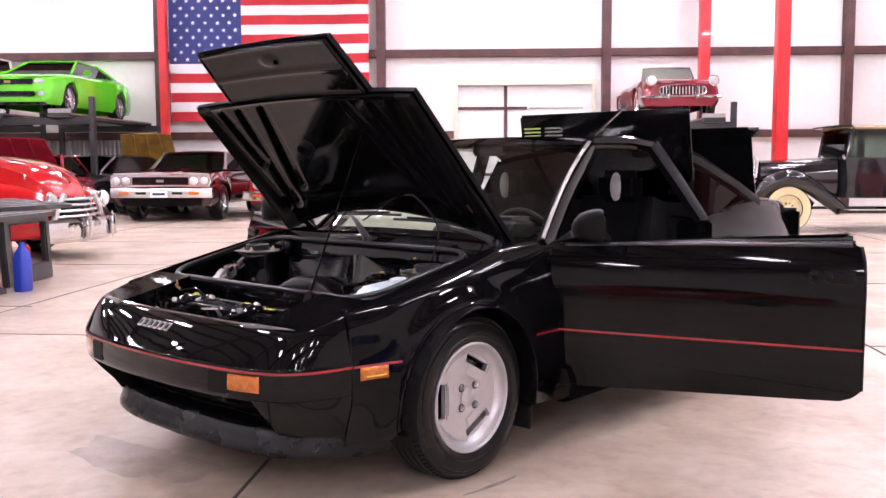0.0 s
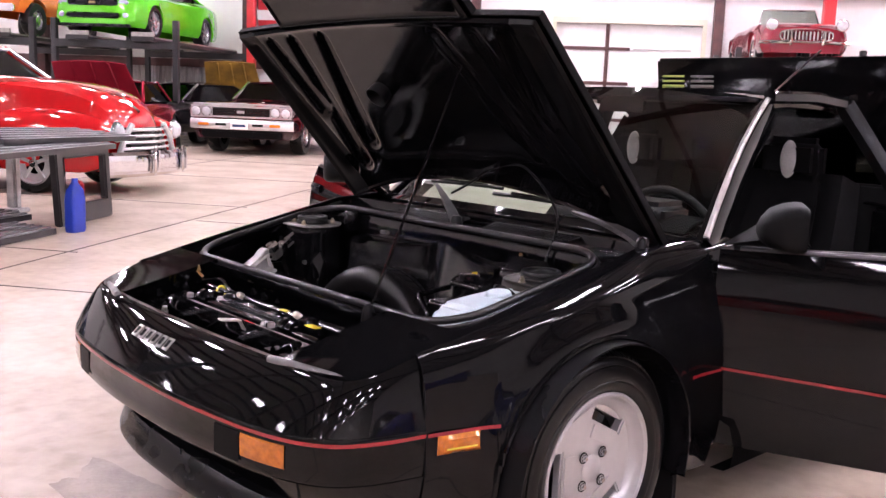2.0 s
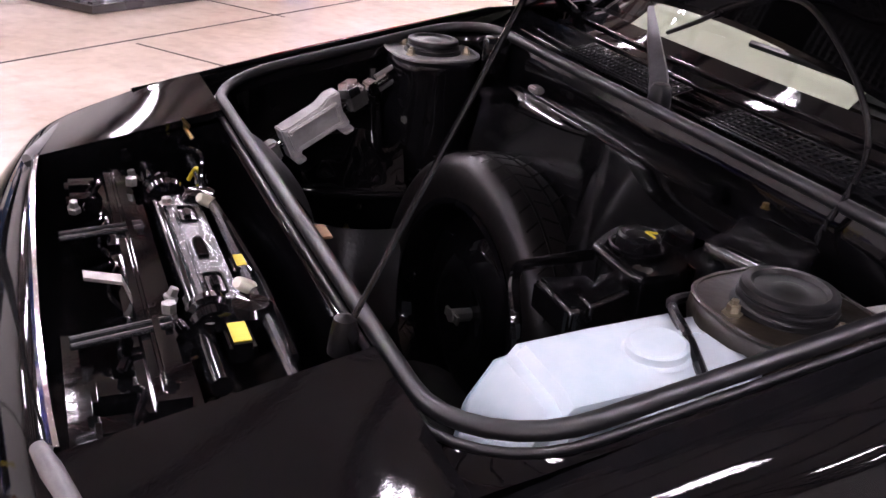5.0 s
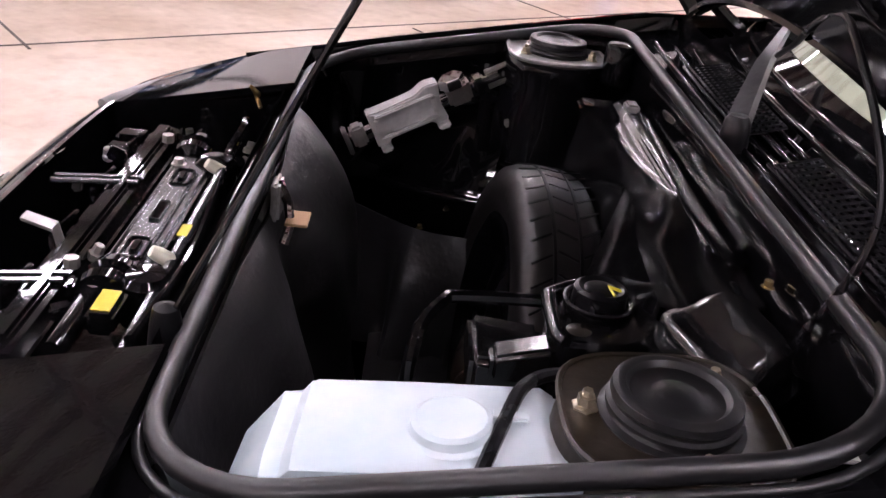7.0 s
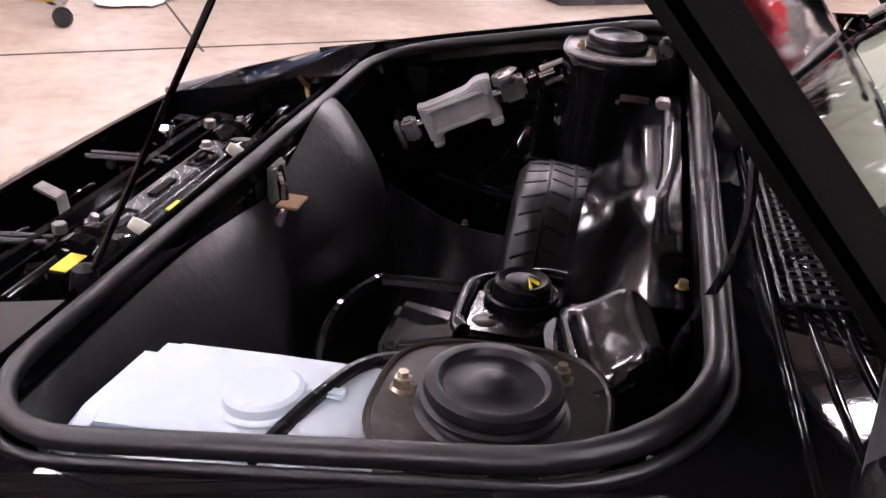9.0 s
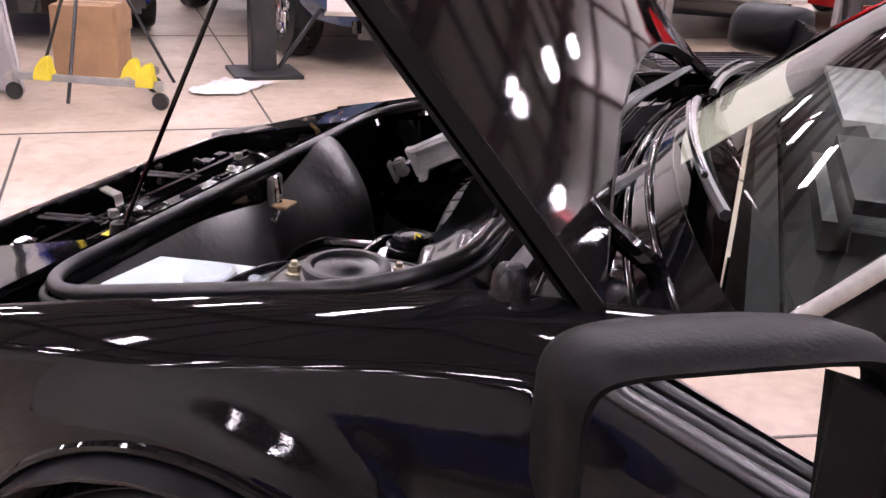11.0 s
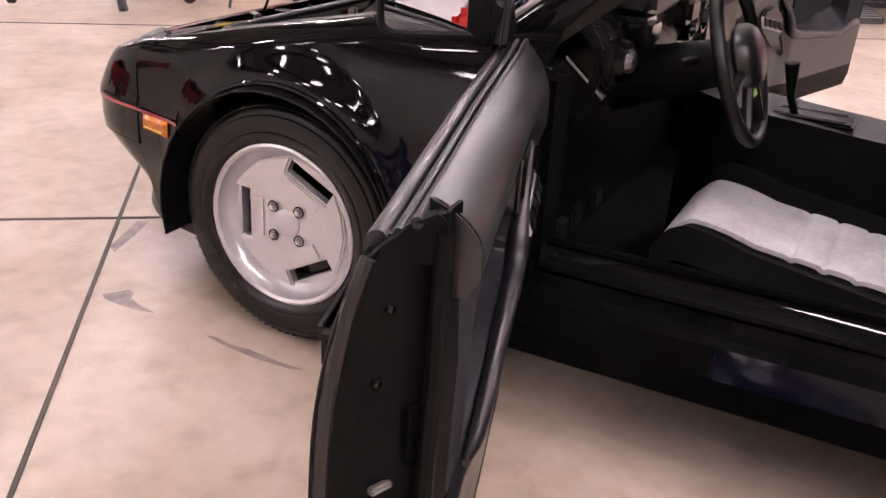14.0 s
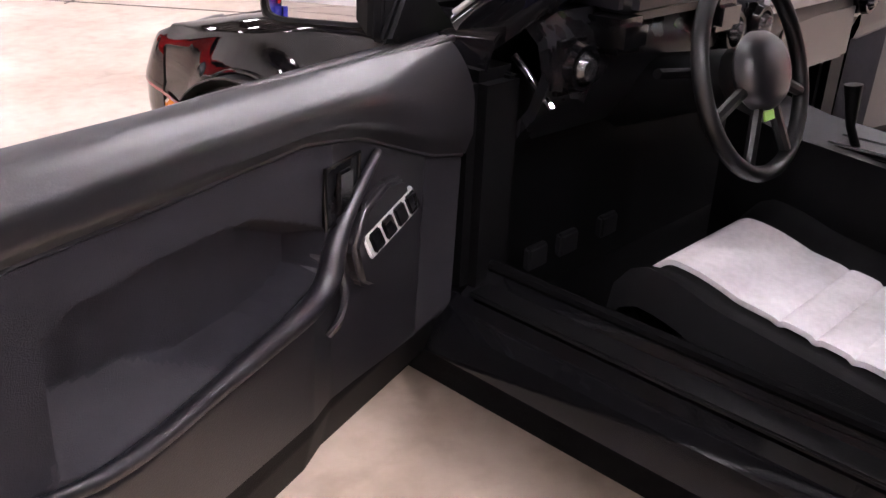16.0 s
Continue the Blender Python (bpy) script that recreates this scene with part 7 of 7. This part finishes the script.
def utility_truck(m):
    c = root("parked_truck", m, "orange utility truck with white roof on a lift", "truck", "parked cars")
    part("body", body_loft(3.9, [(0, 0.82), (1.0, 0.86), (3.9, 0.86)], [(0, 1.0), (0.3, 1.04), (1.3, 1.08), (3.9, 1.05)], 0.5, (0.75, 3.05), 0.42, 0.4, 0.06, 0.05), ORANGEP, c)
    greenhouse(c, (1.35, 3.8, 0.78, 0.78, 1.06), (1.6, 3.75, 0.7, 0.72, 1.62), GLASS, WHITEP, WHITEP)
    part("grille", box(0, -0.01, 0.86, 1.1, 0.04, 0.2, 0.02), WHITEP, c)
    for s in (1, -1):
        part("headlamp", disc(s * 0.6, -0.03, 0.86, 0.1, 0.04), LENS, c)
        for y in (0.75, 3.05):
            simple_wheel(c, s * 0.74, y, 0.38, 0.24, s, ALLOY, 0.55)
    part("front_bumper", box(0, -0.12, 0.58, 1.66, 0.1, 0.16, 0.03), CHROME, c)
    return c


utility_truck(HM(-13.1, 20.4, LIFTZ))
muscle_front(HM(-6.29, 17.96, 0, 0) @ Matrix.Scale(1.05, 4), MAROON, "black cherry mid-sixties hardtop with chrome bumper")
muscle_front(HM(-9.7, 18.9, 0, -24), BLKP, "black sixties convertible under the lift")
fastback_forties(pose(-8.1, 2.88, 0, 0, 0, 127) @ Matrix.Scale(0.9, 4))
sedan_thirties(HM(4.5, 15.75, 0, -90) @ Matrix.Identity(4))
four_post_lift(HM(4.3, 20.8), 2.4, 3.0, 2.11)
roadster_fifties(HM(4.31, 20.48, 2.11))


def raised_hood(m, w, l, ang, top_mat, under, lab):
    """A vehicle seen only by its raised bonnet: nose, bonnet and low body."""
    c = root("parked_car", m, lab, "car", "parked cars")
    part("body", body_loft(4.5, [(0, 0.85), (4.5, 0.85)], [(0, 0.75), (0.4, 0.85), (2.4, 0.92), (4.5, 0.85)], 0.28, (0.9, 3.5), 0.38, 0.34), top_mat, c)
    M = Matrix.Translation((0, 1.5, 0.92)) @ Euler((-radians(ang), 0, 0)).to_matrix().to_4x4()
    def hd(u, v):
        return M @ Vector((u * w * (0.85 + 0.15 * (1 - v)), -l * v, 0.05 - 0.06 * u * u))
    h = part("bonnet", thick(grid(hd, lin(-1, 1, 11), lin(0, 1, 8)), 0.02), under, c)
    for u in (-0.5, 0.0, 0.5):
        part("rib", tube([hd(u, 0.05) + Vector((0, -0.03, 0)), hd(u, 0.95) + Vector((0, -0.03, 0))], 0.025, 6), under, h)
    greenhouse(c, (1.6, 3.8, 0.72, 0.7, 0.92), (2.1, 3.2, 0.58, 0.56, 1.3), DARKGLASS, top_mat)
    for s in (1, -1):
        part("headlamp", disc(s * 0.65, 0.0, 0.62, 0.09, 0.04), LENS, c)
        for y in (0.9, 3.5):
            simple_wheel(c, s * 0.74, y, 0.33, 0.2, s)
    return c


raised_hood(HM(-8.55, 16.0, 0, 10), 0.76, 0.98, 44, DKRED, DKRED, "dark red car with its bonnet raised")
raised_hood(HM(-7.9, 20.6, 0, 0), 0.7, 1.05, 62, BLKP, OCHRE, "black car with ochre-lined bonnet raised")


def pickup_nose(m, body, lab, lens_r=0.13, bump=WHITEP):
    """An older round-lamp car or truck seen from its front quarter."""
    c = root("parked_car", m, lab, "car", "parked cars")
    part("body", body_loft(4.7, [(0, 0.84), (0.7, 0.92), (4.7, 0.9)], [(0, 0.84), (0.25, 0.92), (1.6, 0.98), (4.7, 0.95)], 0.32, (0.95, 3.7), 0.4, 0.36, 0.14, 0.12), body, c)
    greenhouse(c, (1.6, 3.9, 0.78, 0.76, 0.98), (2.2, 3.4, 0.64, 0.62, 1.42), DARKGLASS, body)
    g = part("grille", box(0, -0.01, 0.7, 0.9, 0.05, 0.2, 0.02), PLASTIC, c)
    for k in range(7):
        part("grille_bar", box(-0.39 + 0.13 * k, -0.04, 0.7, 0.02, 0.02, 0.2, 0.004), CHROME, g)
    for s in (1, -1):
        part("lamp_ring", disc(s * 0.64, -0.03, 0.74, lens_r, 0.045), CHROME, c)
        part("headlamp", disc(s * 0.64, -0.05, 0.74, lens_r * 0.84, 0.05), LENS, c)
        part("turn_lamp", box(s * 0.66, -0.13, 0.5, 0.18, 0.04, 0.07, 0.015), AMBER, c)
        part("side_marker", box(s * 0.925, 0.3, 0.66, 0.012, 0.08, 0.05, 0.006), AMBER, c)
        for y in (0.95, 3.7):
            simple_wheel(c, s * 0.8, y, 0.35, 0.22, s, CHROME, 0.6, None, 8)
    bp = grid(lambda u, k: (u * 0.95, -0.13 + 0.12 * u ** 4 - (0, 0.04, 0.04, 0.0)[k], (0.4, 0.43, 0.56, 0.59)[k]), lin(-1, 1, 21), range(4))
    part("front_bumper", thick(bp, 0.02), bump, c)
    part("valance", box(0, 0.02, 0.32, 1.5, 0.1, 0.16, 0.04), BLKP, c)
    return c


pickup_nose(HM(-3.85, 18.5, 0, 4), REDP, "red fifties truck with round chrome headlamps", bump=CHROME)
pickup_nose(at_heading(-4.59, -1.4, 0, 47), NAVY, "slate blue seventies truck with white bumper")
pickup_nose(at_heading(-3.98, -4.2, 0, 42) @ Matrix.Scale(0.9, 4), BLUEP, "deep blue custom car with round headlamps", bump=BLKP)
pickup_nose(at_heading(-7.3, -0.1, 0, 5), BLKP, "black car with round chrome headlamps", 0.1, CHROME)
pickup_nose(at_heading(-7.6, -7.3, 0, 40), GREENP, "green car parked among the others", bump=CHROME)
pickup_nose(at_heading(-9.2, -3.2, 0, 35), DKRED, "dark red car parked behind the lift post", bump=CHROME)


def low_coupe(m, body, lab):
    """A modern low coupe seen from its tail."""
    c = root("parked_car", m, lab, "car", "parked cars")
    part("body", body_loft(4.3, [(0, 0.8), (0.6, 0.87), (2.2, 0.88), (3.8, 0.88), (4.3, 0.82)], [(0, 0.6), (0.4, 0.74), (1.4, 0.86), (2.4, 0.88), (3.6, 0.92), (4.3, 0.84)], 0.2, (0.85, 3.4), 0.35, 0.31, 0.14, 0.2), body, c)
    greenhouse(c, (1.3, 3.8, 0.74, 0.68, 0.86), (2.0, 2.9, 0.54, 0.52, 1.2), DARKGLASS, body)
    for s in (1, -1):
        part("tail_lamp", box(s * 0.64, 4.27, 0.66, 0.4, 0.08, 0.18, 0.05, 3), TAILRED, c)
        part("reverse_lamp", box(s * 0.46, 4.285, 0.72, 0.09, 0.06, 0.1, 0.02), LENS, c)
        part("headlamp", box(s * 0.62, 0.06, 0.6, 0.28, 0.1, 0.08, 0.03), LENS, c)
        for y in (0.85, 3.4):
            simple_wheel(c, s * 0.78, y, 0.31, 0.22, s, ALLOY, 0.68, spokes=6)
    part("rear_bumper", box(0, 4.3, 0.48, 1.6, 0.1, 0.24, 0.05), body, c)
    part("plate_recess", box(0, 4.33, 0.7, 0.34, 0.06, 0.13, 0.01), PLASTIC, c)
    return c


low_coupe(at_heading(6.1, 6.57, 0, 49), paint("crimson_paint", (0.36, 0.01, 0.022)), "crimson low coupe parked behind the black one")
low_coupe(at_heading(7.0, -2.8, 0, -95), BLUEP, "deep blue low coupe parked across the aisle")
low_coupe(at_heading(0.0, -9.0, 0, 180), REDP, "bright red low coupe parked across the aisle")



# ---- flag on the wall ----
fl = root("flag", HM(-5.6, 24.5, 0), "large red, white and blue cloth flag hung on the wall", "flag")
FW, F0, F1 = 5.27, 2.28, 5.52
FR, FWH, FB = mat("flag_red", (0.5, 0.02, 0.03), 0.8, var=0.1, scale=3), mat("flag_white", (0.75, 0.73, 0.73), 0.8, var=0.05, scale=3), mat("flag_blue", (0.025, 0.035, 0.16), 0.8, var=0.1, scale=3)
def wave(x, z):
    return 0.03 * math.sin(x * 2.3 + z) + 0.015 * math.sin(x * 6 + z * 2)
for k in range(13):
    z0, z1 = F1 - (F1 - F0) * (k + 1) / 13, F1 - (F1 - F0) * k / 13
    part("stripe", grid(lambda x, z: (x, wave(x, z), z), lin(-FW / 2 if k > 6 else -FW / 2 + 1.92, FW / 2, 30), (z0, z1)), FR if k % 2 == 0 else FWH, fl)
part("canton", grid(lambda x, z: (x, wave(x, z), z), lin(-FW / 2, -FW / 2 + 1.92, 14), lin(F1 - (F1 - F0) * 7 / 13, F1, 8)), FB, fl)
sb = bmesh.new()
for r in range(9):
    for q in range(6 if r % 2 == 0 else 5):
        x = -FW / 2 + 1.92 * ((0.5 if r % 2 == 0 else 1.0) + q) / 6
        z = F1 - (F1 - F0) * 7 / 13 * (r + 0.6) / 9.2
        c = [sb.verts.new((x + (0.062 if i % 2 == 0 else 0.026) * math.sin(2 * math.pi * i / 10), wave(x, z) - 0.012, z + (0.062 if i % 2 == 0 else 0.026) * math.cos(2 * math.pi * i / 10))) for i in range(10)]
        sb.faces.new(c)
tagged(part("stars", sb, FWH, fl, smooth=False), kind="stuff")

# ---- bed-cover panels, bottle and workshop things on the floor ----
RIBBED = mat("grey_black_composite", (0.04, 0.037, 0.04), 0.3, var=0.15, scale=5, bump=0.1, bscale=50, rvar=0.08)
tb_ = root("truck_bed_cover", pose(-5.7, 1.07, 0, 0, 0, 130.5), "charcoal ribbed truck bed cover panels on an open end frame", "bed cover")
def slab(nm, c00, c10, c11, c01, n, label=""):
    """A ribbed panel between four corners, its ribs along the first edge."""
    q = [Vector(p) for p in (c00, c10, c11, c01)]
    at = lambda u, v: q[0].lerp(q[1], u).lerp(q[3].lerp(q[2], u), v)
    p = part(nm, thick(grid(at, lin(0, 1, 3), lin(0, 1, 3)), 0.045), RIBBED, tb_, label)
    for k in range(n):
        v0, v1 = (k + 0.28) / n, (k + 0.72) / n
        rb = [[at(u, v0), at(u, v0 + 0.08 / n) + Vector((0, 0, 0.014)), at(u, v1 - 0.08 / n) + Vector((0, 0, 0.014)), at(u, v1)] for u in (0.02, 0.98)]
        part("rib", loft(rb, cap0=True, cap1=True), RIBBED, p)
slab("top_panel", (-1.9, -0.1, 0.655), (0.92, -0.06, 0.655), (1.15, 0.95, 0.71), (-1.7, 1.05, 0.71), 9)
slab("upper_panel", (-0.4, 0.2, 0.73), (1.4, -0.02, 0.71), (1.3, 0.55, 0.76), (-0.2, 0.95, 0.78), 5, "loose dark panel on top")
slab("floor_panel", (-1.9, -0.05, 0.05), (-0.36, -0.19, 0.05), (-0.1, 0.38, 0.05), (-1.9, 0.55, 0.05), 6)
slab("floor_panel", (-1.2, 0.42, 0.09), (0.05, 0.26, 0.09), (0.35, 0.85, 0.09), (-1.1, 1.0, 0.09), 6)
def frame_ring(dx0, dx1, z0, z1, y):
    return [(x - 0.13 * z, y, z) for x, z in ((dx0, z0), (dx1, z0), (dx1 + 0.02, z1), (dx0 + 0.01, z1))]
ef = loft([frame_ring(0.0, 0.89, 0.0, 0.63, -0.035), frame_ring(0.0, 0.89, 0.0, 0.63, 0.035), frame_ring(0.12, 0.8, 0.17, 0.565, 0.03), frame_ring(0.12, 0.8, 0.17, 0.565, -0.03), frame_ring(0.0, 0.89, 0.0, 0.63, -0.035)])
bmesh.ops.remove_doubles(ef, verts=ef.verts[:], dist=0.0005)
bmesh.ops.recalc_face_normals(ef, faces=ef.faces[:])
bmesh.ops.bevel(ef, geom=[e for e in ef.edges if e.is_manifold and e.calc_face_angle(0) > 0.5], offset=0.012, segments=3, affect="EDGES")
fr = part("end_frame", ef, RIBBED, tb_, "charcoal frame round an open window")
part("frame_seal", tube([(x, -0.034, z) for x, y, z in frame_ring(0.115, 0.805, 0.165, 0.57, 0) + frame_ring(0.115, 0.805, 0.165, 0.57, 0)[:1]], 0.008, 6), RUBBER, fr)
for x, y in ((-1.0, 0.75), (0.75, 0.85)):
    sp_ = part("support_post", box(x, y, 0.34, 0.1, 0.1, 0.62, 0.02), JACKGREY, tb_, "grey support post")
    part("post_foot", box(x, y, 0.02, 0.2, 0.2, 0.04, 0.01), JACKGREY, sp_)
bo = root("detergent_bottle", pose(-5.4, 1.1, 0, 0, 0, 118) @ Matrix.Diagonal((0.85, 0.9, 1.2, 1)), "blue plastic jug with a red handle on the floor", "bottle")
JUGB = mat("blue_plastic", (0.02, 0.05, 0.42), 0.3, var=0.1)
part("jug", loft([[(x * f, y * f * 0.6, z) for x, y in rrect(0.09, -0.09, 0.09, 0.03, 4)] for f, z in ((0.9, 0.0), (1, 0.02), (1, 0.22), (0.85, 0.28), (0.35, 0.33), (0.3, 0.36))], cap0=True, cap1=True), JUGB, bo)
part("handle", tube([(0.05, 0, 0.33), (0.1, 0, 0.31), (0.105, 0, 0.2), (0.09, 0, 0.15)], 0.016, 8, smooth_steps=4), mat("red_plastic", (0.5, 0.02, 0.03), 0.35), bo)


LADDER = mat("dark_ladder_paint", (0.09, 0.09, 0.095), 0.42, 0.3, var=0.2, scale=12)
ALU = mat("ladder_aluminium", (0.42, 0.42, 0.43), 0.4, 0.7, var=0.15, scale=12)
ld = root("step_ladder", pose(-2.17, -3.68, 0, 0, 0, 20), "dark grey folding step ladder with a black tray", "ladder")
for s in (1, -1):
    part("front_rail", tube([(s * 0.26, 0.32, 0.0), (s * 0.2, 0.05, 1.35)], 0.03, 6), LADDER, ld)
    part("rear_rail", tube([(s * 0.27, -0.42, 0.0), (s * 0.2, -0.02, 1.35)], 0.02, 6), LADDER, ld)
    part("foot", box(s * 0.26, 0.32, 0.015, 0.05, 0.05, 0.03, 0.008), RUBBER, ld)
    part("foot", box(s * 0.27, -0.42, 0.015, 0.05, 0.05, 0.03, 0.008), RUBBER, ld)
for z, y in ((0.3, 0.26), (0.6, 0.2), (0.9, 0.14), (1.2, 0.08)):
    part("step", box(0, y, z, 0.44, 0.1, 0.03, 0.008), PLASTIC, ld)
for z in (0.35, 0.75):
    part("rear_brace", box(0, -0.42 + 0.3 * z, z, 0.5, 0.03, 0.02, 0.004), LADDER, ld)
part("tray", box(0, 0.0, 1.36, 0.44, 0.3, 0.04, 0.01), PLASTIC, ld)
sbt = root("spray_bottle", pose(-2.42, -3.62, 0.915, 0, 0, 20), "white spray bottle with orange liquid on the ladder step", "spray bottle")
part("bottle", lathe([(0.04, 0), (0.045, 0.02), (0.045, 0.12), (0.025, 0.17), (0.015, 0.19)], 16), mat("orange_liquid", (0.6, 0.25, 0.12), 0.3), sbt)
part("trigger", box(0.02, 0, 0.215, 0.07, 0.025, 0.05, 0.01), WHITE, sbt)
cb = root("cardboard_box", pose(-3.36, -3.33, 0, 0, 0, 24), "brown cardboard box on the floor", "box")
CARD = mat("cardboard", (0.4, 0.24, 0.13), 0.85, var=0.12, scale=8)
part("carton", box(0, 0, 0.21, 0.42, 0.36, 0.42, 0.006), CARD, cb)
part("flap", box(0, 0.187, 0.33, 0.41, 0.01, 0.17, 0.002, m=None), CARD, cb)
part("tape", box(0, 0, 0.4215, 0.05, 0.36, 0.003), mat("tan_tape", (0.45, 0.3, 0.15), 0.4), cb)
cr = root("creeper_board", pose(-2.65, -3.4, 0, 8, 0, 80), "light grey padded mechanic's creeper stood on end", "creeper")
part("board", box(0, 0, 0.35, 0.4, 0.05, 0.7, 0.02, 3), mat("grey_board", (0.5, 0.48, 0.5), 0.5, var=0.12, scale=5), cr)
dl = root("engine_dolly", pose(-2.61, -2.80, 0, 0, 0, 102), "grey steel dolly with yellow clamps and casters", "dolly")
part("beam", box(0, 0, 0.13, 0.78, 0.04, 0.035, 0.006), ALU, dl)
part("cross_beam", box(0.2, 0.2, 0.13, 0.04, 0.42, 0.035, 0.006), ALU, dl)
YCL = mat("yellow_clamp", (0.75, 0.6, 0.03), 0.45, var=0.1)
for x, y in ((-0.22, 0.0), (0.2, 0.12), (0.33, 0.0)):
    cl = loft([[(x + a * 0.05, y + b * 0.05, 0.12) for a, b in ((1, 1), (-1, 1), (-1, -1), (1, -1))], [(x + a * 0.04, y + b * 0.035, 0.18) for a, b in ((1, 1), (-1, 1), (-1, -1), (1, -1))], [(x + 0.02 + a * 0.014, y + b * 0.03, 0.24) for a, b in ((1, 1), (-1, 1), (-1, -1), (1, -1))]], cap0=True, cap1=True)
    bmesh.ops.bevel(cl, geom=cl.edges[:], offset=0.008, segments=2, affect="EDGES")
    part("clamp", cl, YCL, dl)
for x, y in ((-0.4, 0.0), (0.4, 0.0), (0.2, 0.4)):
    cs = part("caster_fork", box(x, y, 0.125, 0.05, 0.06, 0.05, 0.01), STEEL, dl)
    part("caster_wheel", lathe([(0, -0.016), (0.04, -0.016), (0.046, -0.008), (0.046, 0.008), (0.04, 0.016), (0, 0.016)], 20, "y", m=Matrix.Translation((x, y, 0.046))), RUBBER, cs)
tagged(part("shop_rag", grid(lambda u, v: (-3.6 + 0.45 * u + 0.05 * math.sin(v * 5), -2.55 + 0.3 * v, 0.01 + 0.03 * abs(noise.noise(Vector((u * 4, v * 4, 0))))), lin(0, 1, 18), lin(0, 1, 14)), FWH), "crumpled white shop rag on the floor", "rag")
lp_ = root("lift_post", pose(-3.92, -2.49, 0, 0, 0, 40), "black steel lift post with a base plate", "lift post")
part("column", box(0, 0, 1.6, 0.14, 0.16, 3.2, 0.01), LIFT, lp_)
part("base_plate", box(0.05, 0, 0.012, 0.42, 0.42, 0.024), LIFT, lp_)
part("brace", tube([(0.0, 0.1, 0.02), (0.0, 0.6, 0.7), (0.0, 1.2, 1.6)], 0.015, 6), LIFT, lp_)
tr_ = root("tripod_stand", pose(-3.0, -3.05, 0), "thin black tripod light stand", "stand")
part("mast", tube([(0, 0, 0.5), (0, 0, 2.2)], 0.012, 6), LIFT, tr_)
for a in (20, 140, 260):
    part("leg", tube([(0.0, 0.0, 0.9), (0.45 * math.cos(radians(a)), 0.45 * math.sin(radians(a)), 0.0)], 0.01, 6), LIFT, tr_)
yp = root("strap_pole", pose(-3.1, -3.75, 0), "yellow striped pole leaning on the car", "pole")
part("pole", tube([(0.12, 0.05, 0), (-0.05, -0.05, 1.3)], 0.018, 8), YCL, yp)


# ---- marks on the slab: an arrow-like scrape, smears, a wet-looking patch with painted shade ----
SMEAR = mat("rubber_smear", (0.16, 0.135, 0.125), 0.5, var=0.2, scale=20, color2=(0.34, 0.28, 0.24))


def floor_mark(pts, z=0.0016):
    b = bmesh.new()
    b.faces.new([b.verts.new((x, y, z)) for x, y in pts])
    bmesh.ops.recalc_face_normals(b, faces=b.faces)
    return tagged(part("floor_mark", b, SMEAR, smooth=False), "dark rubber scuff on the concrete slab", "floor mark", kind="structure")


floor_mark([(0.824, -0.518), (0.8, -0.5), (0.765, -0.478), (0.775, -0.455), (0.8, -0.44), (0.818, -0.39), (0.826, -0.335), (0.838, -0.38), (0.842, -0.44), (0.838, -0.49)])
floor_mark([(0.845, -0.16), (0.838, -0.13), (0.848, -0.08), (0.842, -0.03), (0.85, 0.06), (0.848, 0.13), (0.862, 0.1), (0.868, 0.0), (0.858, -0.1)])
floor_mark([(0.42, -0.79), (0.6, -0.72), (0.62, -0.68), (0.5, -0.72), (0.4, -0.76)])
# a damp stain widened to paint in the car's dark reflection and shadow
DAMPSHADE = mat("damp_shaded_concrete", (0.27, 0.21, 0.165), 0.38, var=0.2, scale=9, color2=(0.44, 0.36, 0.29), bump=0.05, bscale=60, rvar=0.1)
dm = bmesh.new()
ed = []
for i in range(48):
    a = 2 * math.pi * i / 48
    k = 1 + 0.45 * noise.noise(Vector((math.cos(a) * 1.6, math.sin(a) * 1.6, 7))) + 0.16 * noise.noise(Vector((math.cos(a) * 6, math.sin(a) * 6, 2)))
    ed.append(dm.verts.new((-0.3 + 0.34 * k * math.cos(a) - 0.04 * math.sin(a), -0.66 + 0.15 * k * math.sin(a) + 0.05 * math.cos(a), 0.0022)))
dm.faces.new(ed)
bmesh.ops.recalc_face_normals(dm, faces=dm.faces)
tagged(part("floor_mark", dm, DAMPSHADE, smooth=False), "damp stain with painted car shade on the concrete slab", "floor mark", kind="structure")
